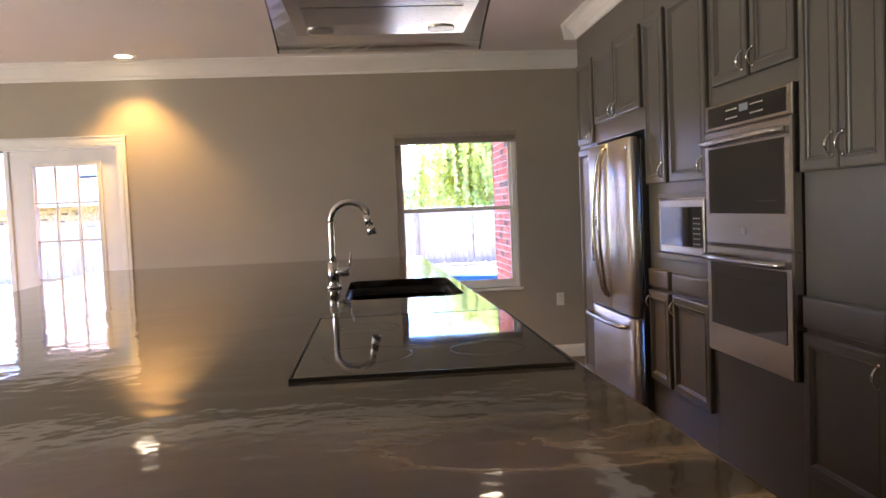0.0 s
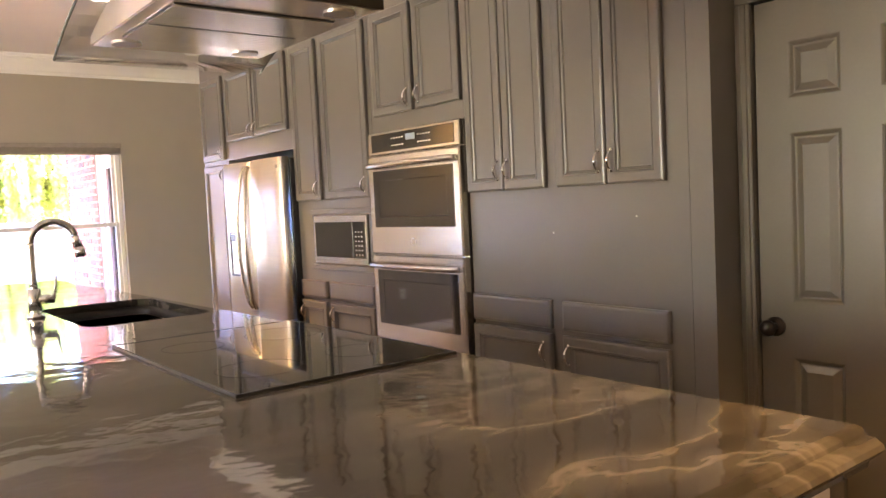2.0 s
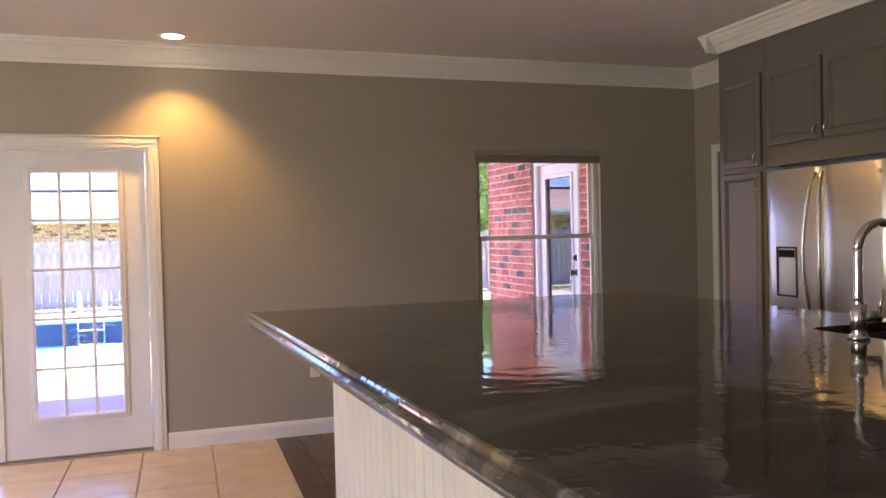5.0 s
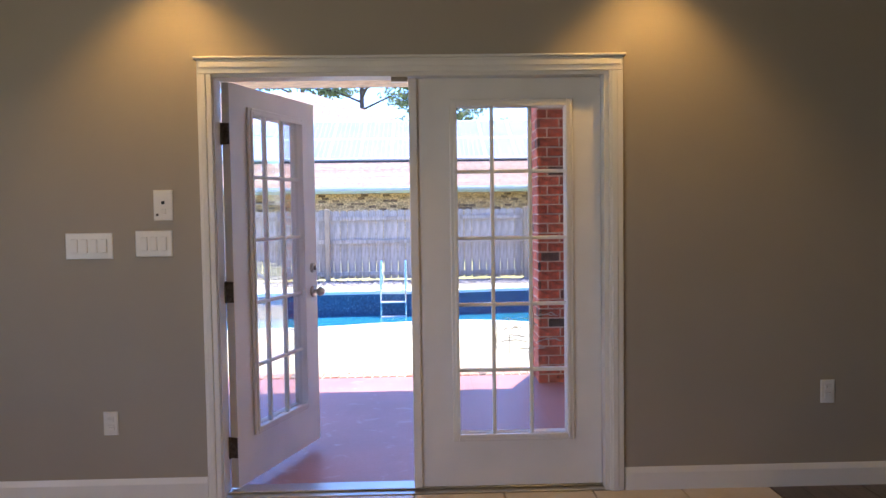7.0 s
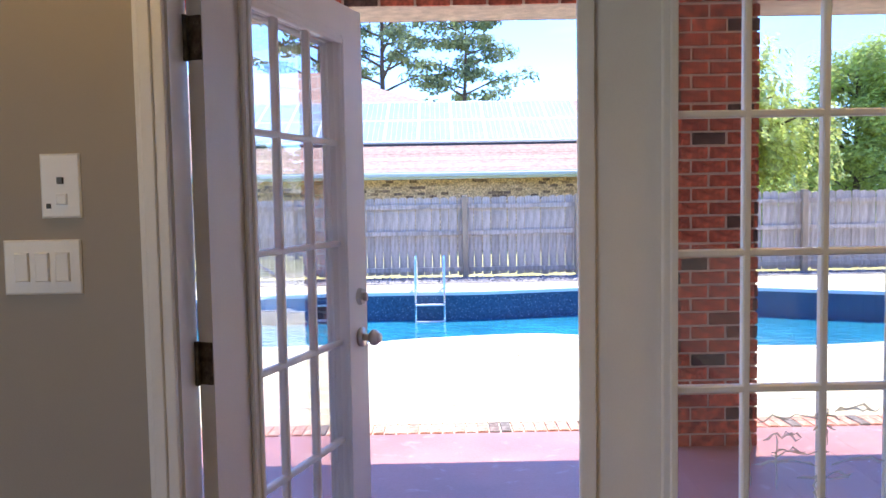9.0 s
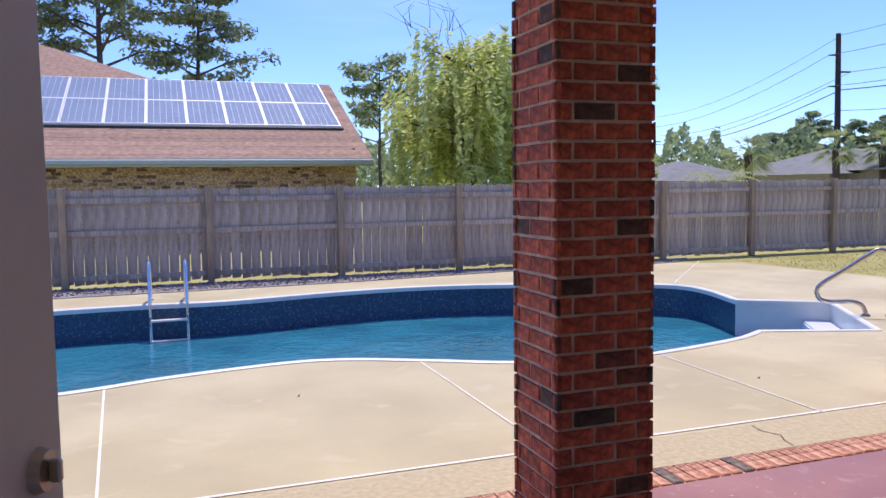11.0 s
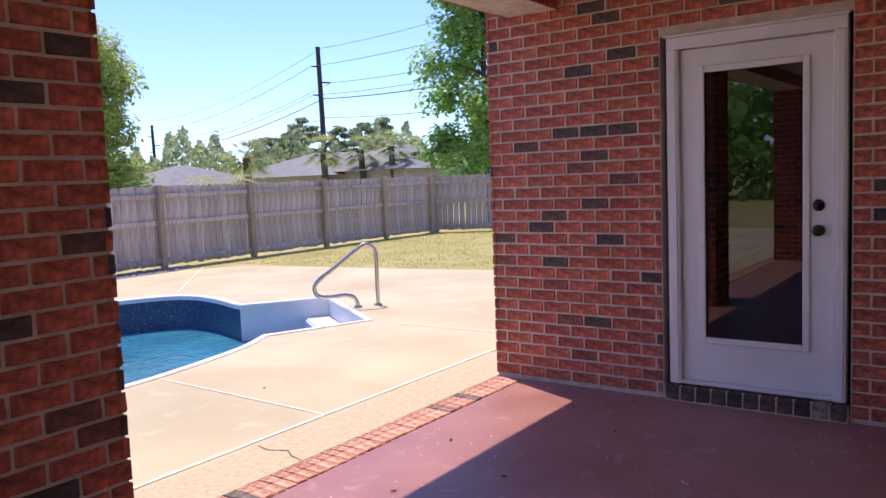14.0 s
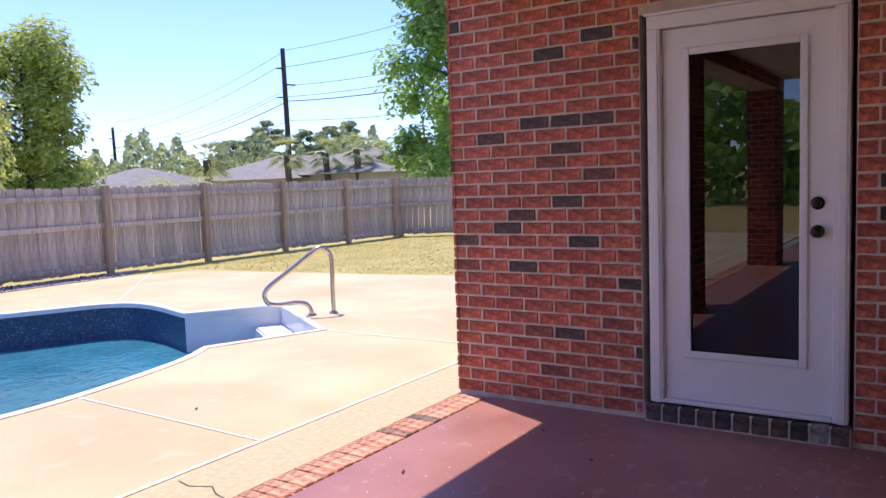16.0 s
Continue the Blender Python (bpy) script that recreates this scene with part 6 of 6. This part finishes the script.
broad_tree("leafy_tree", "tall bright green broadleaf tree beyond the fence", (20.6, 13.2, ZG), 8.6, 2.3, 30, 250, 0.72, 0.17, BROAD, 0.16, start=0.1, rise=0.3)
broad_tree("leafy_tree", "light green leafy tree behind the fence", (10.4, 18.3, ZG), 5.0, 1.9, 22, 320, 0.66, 0.13, SHRUB, 0.12, start=0.12, rise=0.3)
# willow: hanging strands from its limbs
wt = thing("willow_tree", "weeping willow with hanging yellow-green branches", "tree", (6.6, 17.4, ZG))
tips = limbs(wt, (6.6, 17.4, ZG), 4.7, 2.3, 22, 0.2, start=0.4, rise=0.45)
cs, ns = [], []
axis_ = np.array([6.6, 17.4, 3.0])
for t in tips:
    for k in range(11):
        a = rng.uniform(0, 2 * math.pi)
        p = np.array(t) + np.array([math.cos(a), math.sin(a), 0]) * rng.uniform(0, 0.65) + np.array([0, 0, rng.uniform(-0.1, 0.45)])
        ln = rng.uniform(0.7, 2.6)
        k2 = int(ln * 16)
        s = np.linspace(0, ln, k2)
        sway = rng.normal(size=2) * 0.07
        q = np.column_stack([p[0] + sway[0] * s + rng.normal(size=k2) * 0.03, p[1] + sway[1] * s + rng.normal(size=k2) * 0.03, p[2] - s])
        q = q[q[:, 2] > 0.6]
        cs.append(q)
        f = (p - axis_) * np.array([1, 1, 0.3])
        ns.append(np.repeat((f / np.linalg.norm(f) + np.array([0, 0, 0.6 if ln < 1.4 else 0.25]) + rng.normal(size=3) * 0.35)[None], len(q), 0))
c = np.concatenate(cs)
quads("crown", c, rng.uniform(0.08, 0.19, len(c)), WILLOW, "", "", parent=wt, long=1.3, normals=np.concatenate(ns), up=0.7)
bm = bmesh.new()
for k in range(14):
    p = Vector((5.3 + rng.uniform(-0.9, 1.2), 17.4 + rng.uniform(-0.5, 0.5), 4.9 + rng.uniform(-0.4, 0.3)))
    tube(bm, [p, p + Vector((rng.uniform(-0.5, 0.2), 0, 0.45)), p + Vector((rng.uniform(-0.9, 0.3), 0, rng.uniform(0.5, 0.9)))], [0.009, 0.006, 0.003], 5)
tagged(part("twig_spray", bm, BARK, wt), kind="stuff")


def pine(base, h, spread, n, per, rad, tuft, m, label, start=0.45):
    t = thing("pine_tree", label, "tree", base)
    tips = limbs(t, base, h, spread, n, 0.2 * h / 14, start=start, rise=0.3)
    c, f = cloud(tips, per, rad, 0.5)
    quads("crown", c, rng.uniform(0.5, 1.2, len(c)) * tuft, m, "", "", parent=t, long=1.6, normals=f)


pine((1.2, 38.0, ZG), 11.8, 3.0, 24, 75, 0.75, 0.2, PINE, "tall slender pine behind the neighbour's house")
pine((-2.9, 37.0, ZG), 14.6, 4.2, 26, 85, 0.8, 0.2, PINE, "tall spreading pine behind the neighbour's house")
pine((-6.4, 40.0, ZG), 16.0, 4.0, 24, 75, 0.85, 0.22, PINE, "tall spreading pine behind the neighbour's house")
pine((8.4, 33.0, ZG), 6.9, 2.4, 16, 55, 0.7, 0.2, WOODS, "dark pine half hidden behind the willow")
bush = thing("shrub", "dense bright green shrub showing over the fence", "shrub", (5.6, 15.2, ZG))
c, f = cloud([(5.0 + 0.28 * k, 15.2 + 0.1 * (k % 3), 1.1 + 0.12 * (k % 2)) for k in range(8)] + [(5.0 + 0.28 * k, 15.2, 0.5) for k in range(8)], 420, 0.5)
quads("leaves", c, rng.uniform(0.05, 0.1, len(c)), SHRUB, "", "", parent=bush, normals=f, up=0.5)
part("stem", tube(bmesh.new(), [(5.9, 15.2, ZG), (5.9, 15.2, 1.0)], [0.06, 0.03], 6), BARK, bush)

# far pines, palms, houses, woods towards the street
def polar(deg, dist, z=ZG):
    a = radians(deg)
    return (dist * math.sin(a), dist * math.cos(a), z)


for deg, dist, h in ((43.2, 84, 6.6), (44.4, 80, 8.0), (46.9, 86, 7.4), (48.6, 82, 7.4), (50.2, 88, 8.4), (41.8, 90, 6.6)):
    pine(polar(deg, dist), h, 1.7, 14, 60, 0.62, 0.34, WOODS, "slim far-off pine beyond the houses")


def fan_palm(base, h, label, fronds=34, L=1.25):
    t = thing("palm_tree", label, "palm tree", base)
    b = Vector(base)
    part("trunk", tube(bmesh.new(), [b, b + Vector((0.05, 0, h * 0.5)), b + Vector((0.0, 0.05, h))], [0.2, 0.16, 0.17], 8), BARK, t)
    bm = bmesh.new()
    top = b + Vector((0, 0, h))
    for k in range(fronds):
        th, el = k * 2.4, rng.uniform(-0.7, 1.2)
        d = Vector((math.cos(th) * math.cos(el), math.sin(th) * math.cos(el), math.sin(el)))
        side = d.cross(Vector((0, 0, 1))).normalized()
        stem = top + d * L * 0.5
        for j in range(-4, 5):
            a = j * 0.24
            tip = stem + (d * math.cos(a) + side * math.sin(a)) * L * 0.62 + Vector((0, 0, -0.22 * L))
            w = side * 0.045
            bm.faces.new([bm.verts.new(v) for v in (stem - w, tip, stem + w)])
        bm.faces.new([bm.verts.new(v) for v in (top, stem - side * 0.02, stem + side * 0.02)])
    part("fronds", bm, PALM, t)


for deg, dist, h in ((45.7, 41, 3.0), (48.4, 43, 3.05), (50.6, 42, 3.15), (52.2, 44, 2.85), (40.3, 36, 2.6)):
    fan_palm(polar(deg, dist), h, "stout fan palm in a front garden")
# a feather palm
fp = thing("palm_tree", "low feather palm with long arching fronds", "palm tree", polar(38.6, 30))
b = Vector(polar(38.6, 30))
part("trunk", tube(bmesh.new(), [b, b + Vector((0, 0, 1.3))], [0.25, 0.22], 8), BARK, fp)
bm = bmesh.new()
for k in range(22):
    th = k * 2.4
    out = Vector((math.cos(th), math.sin(th), 0))
    sd = Vector((-out.y, out.x, 0))
    for s in range(14):
        a = s / 14
        p = b + Vector((0, 0, 1.3)) + out * (1.5 * a) + Vector((0, 0, 1.1 * a - 1.4 * a * a + 0.3 * (k % 3) * a))
        for side in (-1, 1):
            tip = p + sd * side * 0.32 * (1 - 0.5 * a) + out * 0.12 + Vector((0, 0, -0.1))
            bm.faces.new([bm.verts.new(v) for v in (p, p + out * 0.06, tip)])
part("fronds", bm, PALM, fp)
for deg, dist, w, hh in ((46.5, 50, 11, 1.75), (51.5, 47, 10, 1.9), (36.0, 60, 9, 1.5)):
    p = Vector(polar(deg, dist))
    hs = thing("far_house", "low house with a grey hip roof across the street", "house", tuple(p))
    part("wall", box(p.x - w / 2 + 0.6, p.x + w / 2 - 0.6, p.y - 3.5, p.y + 3.5, ZG, hh), M("far_render", (0.42, 0.40, 0.36), 0.9), hs)
    bm = bmesh.new()
    r = [bm.verts.new(v) for v in ((p.x - w / 2, p.y - 4.5, hh), (p.x + w / 2, p.y - 4.5, hh), (p.x + w / 2, p.y + 4.5, hh), (p.x - w / 2, p.y + 4.5, hh))]
    k1, k2 = bm.verts.new((p.x - w / 2 + 4, p.y, hh + 1.45)), bm.verts.new((p.x + w / 2 - 4, p.y, hh + 1.45))
    for q in ((r[0], r[1], k2, k1), (r[1], r[2], k2), (r[2], r[3], k1, k2), (r[3], r[0], k1), (r[3], r[2], r[1], r[0])):
        bm.faces.new(q)
    part("roof", bm, GREYROOF, hs)
n = 85000
deg = rng.uniform(-75, 100, n)
dist = rng.uniform(70, 105, n)
hmax = 4.6 + 1.2 * np.sin(deg * 0.9) + 0.9 * np.sin(deg * 2.3 + 1) + 0.6 * np.sin(deg * 6.1) + (dist - 70) * 0.05
z = rng.rand(n) ** 0.7 * hmax
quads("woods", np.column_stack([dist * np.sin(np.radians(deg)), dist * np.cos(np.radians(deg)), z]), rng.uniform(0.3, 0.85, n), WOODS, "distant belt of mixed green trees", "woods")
n = 9000
y_ = rng.uniform(-20, 12, n)
x_ = -26 + rng.normal(size=n) * 2.2
quads("side_woods", np.column_stack([x_, y_, rng.rand(n) ** 0.8 * (5 + 1.5 * np.sin(y_ * 0.9))]), rng.uniform(0.3, 0.8, n), BROAD, "green trees beside the yard", "woods")

# utility poles and wires
P0, P1, P2 = Vector((43.2, 41.9, ZG)), Vector((62.2, 90.9, ZG)), Vector((24.2, -7.1, ZG))
for p, h in ((P0, 11.4), (P1, 9.6), (P2, 11.4)):
    t = thing("utility_pole", "dark wooden utility pole with short crossarms", "utility pole", tuple(p))
    part("pole", tube(bmesh.new(), [p, p + Vector((-0.1, 0.1, h))], [0.24, 0.17], 10), POLEM, t)
    d = Vector((0.93, -0.36, 0))
    for z, s in ((h - 1.45, -1), (h - 2.6, 1), (h - 3.55, -1)):
        q = p + Vector((0, 0, z))
        part("crossarm", tube(bmesh.new(), [q, q + d * s * 0.75], [0.07, 0.05], 6), POLEM, t)
for off, z, thick in ((-0.75, 9.95, 0.018), (0.75, 8.8, 0.018), (-0.75, 7.85, 0.018), (0.1, 7.6, 0.035), (0.1, 11.3, 0.015), (0.1, 6.2, 0.018)):
    for A_, B_, za, zb in ((P0, P1, z, z - 1.0), (P0, P2, z, z)):
        d = Vector((0.93, -0.36, 0)) * off
        a, b = A_ + d + Vector((0, 0, za)), B_ + d + Vector((0, 0, zb))
        pts = [a.lerp(b, k / 14) - Vector((0, 0, 1.1 * 4 * (k / 14) * (1 - k / 14))) for k in range(15)]
        solid("overhead_wire", tube(bmesh.new(), pts, thick, 5), WIRE, "black overhead utility wire", "wire")

# ---- bricks, tiles and planks, each a piece of its own ----
CH, BL, MJ = 0.0773, 0.1975, 0.0122


def brick_mesh(name, w, h, d, m, wob=0.002, seed=0):
    r = random.Random(seed)
    bm = bmesh.new()
    bx(bm, -w / 2, w / 2, 0, d, -h / 2, h / 2, 0.004)
    for v in bm.verts:
        v.co += Vector((r.uniform(-wob, wob), r.uniform(-wob, wob), r.uniform(-wob, wob)))
    return mesh_of(name, bm, m)


_bank = {}


def piece(name, w, h, d, m):
    key = (name, round(w, 3), round(h, 3), round(d, 3), m.name)
    bank = _bank.setdefault(key, [])
    if len(bank) < 3:
        bank.append(brick_mesh(name, w, h, d, m, seed=len(bank) + int(w * 1000)))
        return bank[-1]
    return bank[random.randrange(3)]


def lay(parent, o, u, v, n, w, h, holes=(), phase=0.0, limit=300, near=None, m=BRICK, bl=BL, ch=CH, z_half=0.5, depth=0.022, stuff_name="brick_rest"):
    """Running bond over a w x h face at o, directions u and v, outward n. Bricks near the given spot are objects, the rest is joined."""
    o, u, v, n = Vector(o), Vector(u), Vector(v), Vector(n)
    out = []
    rows = int(h / ch + 0.3)
    for r in range(rows):
        s = -((phase + (z_half if r % 2 else 0.0)) % 1.0) * bl
        while s < w - 0.02:
            a, b = max(0, s), min(w, s + bl - MJ)
            z0, z1 = r * ch, min(h, (r + 1) * ch - MJ)
            spans = [(a, b)]
            for h0, h1, g0, g1 in holes:
                if z1 > g0 and z0 < g1:
                    nxt = []
                    for p, q in spans:
                        if q <= h0 or p >= h1:
                            nxt.append((p, q))
                        else:
                            if h0 - p > 0.025:
                                nxt.append((p, h0))
                            if q - h1 > 0.025:
                                nxt.append((h1, q))
                    spans = nxt
            for p, q in spans:
                if q - p > 0.025 and z1 - z0 > 0.02:
                    out.append(((p + q) / 2, (z0 + z1) / 2, q - p, z1 - z0))
            s += bl
    if near is not None:
        out.sort(key=lambda c: (c[0] - near[0]) ** 2 + (c[1] - near[1]) ** 2)
    rot = Matrix((u, -n, v)).transposed().to_4x4()
    rest = bmesh.new()
    for k, (a, z, bw, bh) in enumerate(out):
        c = o + u * a + v * z + n * (0.003 + random.uniform(-0.003, 0.002))
        if k < limit:
            ob = new("brick", piece("brick", bw, bh, depth, m))
            ob.parent = parent
            ob.matrix_local = Matrix.Translation(c) @ rot
        else:
            vs = bmesh.ops.create_cube(rest, size=1)["verts"]
            for vert in vs:
                x, y, zz = vert.co
                vert.co = c + u * x * bw - n * (y + 0.5) * depth + v * zz * bh
    if rest.verts:
        ob = part(stuff_name, rest, m, parent)
        tagged(ob, kind="stuff")
    else:
        rest.free()


SILLB = brick_mat("weathered_sill_brick", [(0.0, (0.10, 0.07, 0.055)), (0.5, (0.16, 0.11, 0.09)), (0.8, (0.05, 0.04, 0.035)), (0.95, (0.3, 0.28, 0.25)), (1.0, (0.3, 0.28, 0.25))])
X, Y, Z = (1, 0, 0), (0, 1, 0), (0, 0, 1)
NX, NY = (-1, 0, 0), (0, -1, 0)
# wing: the patio face with its door, and the end that faces the pool
lay(wing, (WX + 0.008, CY, ZG + 0.03), NY, Z, NX, CY - 0.30, RZ - ZG - 0.08, [(CY - 1.905, CY - 0.85, -0.1, 2.225)], 0.0, 290, (0.9, 1.1))
lay(wing, (9.4, CY - 0.008, ZG + 0.03), NX, Z, Y, 9.4 - WX, RZ - ZG - 0.16, (), 0.25, 0, stuff_name="brick_end")
# sill of bricks on edge below the back door
part("sill_bed", box(WX - 0.024, WX + 0.011, 0.864, 1.881, ZG - 0.02, ZG + 0.096), MORTAR, wing)
for k in range(11):
    ob = new("brick", piece("sill_brick", 0.082, 0.085, 0.13, SILLB))
    ob.parent = wing
    ob.matrix_local = Matrix.Translation((WX - 0.03, 1.835 - k * 0.0925, ZG + 0.055)) @ Matrix((NY, X, Z)).transposed().to_4x4()
lay(house, (-4.3, 0.186, ZG + 0.03), X, Z, Y, 4.3 + WX, RZ - ZG - 0.08, [(4.3 + DOOR[0] - 0.02, 4.3 + DOOR[1] + 0.02, -0.1, 2.13), (4.3 + WIN[0] - 0.01, 4.3 + WIN[1] + 0.01, 0.66, 2.12)], 0.3, 0)
for pp, x0, x1, lim in ((pill, PX0, PX1, 76), (pill2, PILL2[0], PILL2[1], 0)):
    lay(pp, (x0, PY0_ + 0.008, ZG), X, Z, NY, x1 - x0, 2.475, (), 0.55, lim, (0.2, 1.3), stuff_name="brick_front")
    lay(pp, (x0 + 0.008, PY1_, ZG), NY, Z, NX, PY1_ - PY0_, 2.475, (), 0.2, lim, (0.2, 1.3), stuff_name="brick_side")
    lay(pp, (x1 - 0.008, PY0_, ZG), Y, Z, X, PY1_ - PY0_, 2.475, (), 0.7, lim // 2, (0.2, 1.3), stuff_name="brick_side")
    lay(pp, (x1, PY1_ - 0.008, ZG), NX, Z, Y, x1 - x0, 2.475, (), 0.1, 0, stuff_name="brick_back")
# beam: a course laid flat and soldiers above it
for face, y, nn in (("in", PY0_ + 0.008, NY), ("out", PY1_ - 0.008, Y)):
    uu = X if face == "in" else NX
    ox = -3.0 if face == "in" else WX
    lay(beam, (ox, y, 2.445), uu, Z, nn, 3.0 + WX, CH, (), 0.1, 40 if face == "in" else 0, (3.0, 0), stuff_name="brick_flat")
    lay(beam, (ox, y, 2.445 + CH), uu, Z, nn, 3.0 + WX, 0.2, (), 0.0, 110 if face == "in" else 0, (3.0, 0), bl=CH, ch=0.2, z_half=0, stuff_name="brick_soldier")
# brick edging of the patio
edging = thing("pavement_edging", "row of red edging bricks along the patio", "brick edging", (0, 3.0, ZG), kind=S_)
part("bed", box(-5.0, WX, 2.905, 3.115, ZG - 0.06, ZG - 0.004), MORTAR, edging)
k = 0
x = -3.4
while x < WX - 0.04:
    ob = new("brick", piece("paver", 0.062, 0.2, 0.05, EDGEB))
    ob.parent = edging
    ob.matrix_local = Matrix.Translation((x + 0.035 + random.uniform(-0.002, 0.002), 0.01 + random.uniform(-0.004, 0.004), 0.008 + random.uniform(-0.002, 0.002))) @ Matrix(((1, 0, 0), (0, 0, -1), (0, 1, 0))).transposed().to_4x4()
    x += 0.071
# floor tiles and planks
tile_floor = thing("floor_tiles", "beige square ceramic floor tiles", "tile floor", (0, 0, 0), kind=S_)
TP = 0.44
tm = []
for s in range(3):
    bm = bx(bmesh.new(), -TP / 2 + 0.004, TP / 2 - 0.004, -TP / 2 + 0.004, TP / 2 - 0.004, -0.012, 0.0, 0.003)
    tm.append(mesh_of("tile", bm, TILE))
for i in range(13):
    for j in range(22):
        cx, cy = 1.72 - TP * (i + 0.5) + 0.01, -TP * (j + 0.5) - 0.003
        ob = new("tile", tm[(i * 7 + j * 3) % 3])
        ob.parent = tile_floor
        ob.matrix_local = Matrix.Translation((cx, cy, random.uniform(-0.0006, 0.0006)))
wood_floor = thing("floor_planks", "dark brown wood-look floor planks", "plank floor", (0, 0, 0), kind=S_)
pm = mesh_of("plank", bx(bmesh.new(), -0.074, 0.074, -0.6, 0.6, -0.012, 0.0, 0.002), PLANK)
for i in range(24):
    for j in range(9):
        cx, cy = 1.732 + 0.151 * (i + 0.5), -1.2035 * (j + 0.5) + (0.0 if i % 3 == 0 else (0.4 if i % 3 == 1 else 0.75))
        if cy > 0.0 - 0.6:
            continue
        ob = new("plank", pm)
        ob.parent = wood_floor
        ob.matrix_local = Matrix.Translation((cx, cy, random.uniform(-0.0005, 0.0005)))
bm = bmesh.new()
for i in range(24):
    off = 0.0 if i % 3 == 0 else (0.4 if i % 3 == 1 else 0.75)
    ends = [-1.2035 * (j + 0.5) + off + 0.6 for j in range(9) if -1.2035 * (j + 0.5) + off <= -0.6]
    if ends and max(ends) < -0.01:
        bx(bm, 1.732 + 0.151 * i + 0.0015, 1.732 + 0.151 * (i + 1) - 0.0015, max(ends) + 0.003, -0.002, -0.012, 0.0)
ob = part("plank_ends", bm, PLANK, wood_floor)
tagged(ob, kind="stuff")
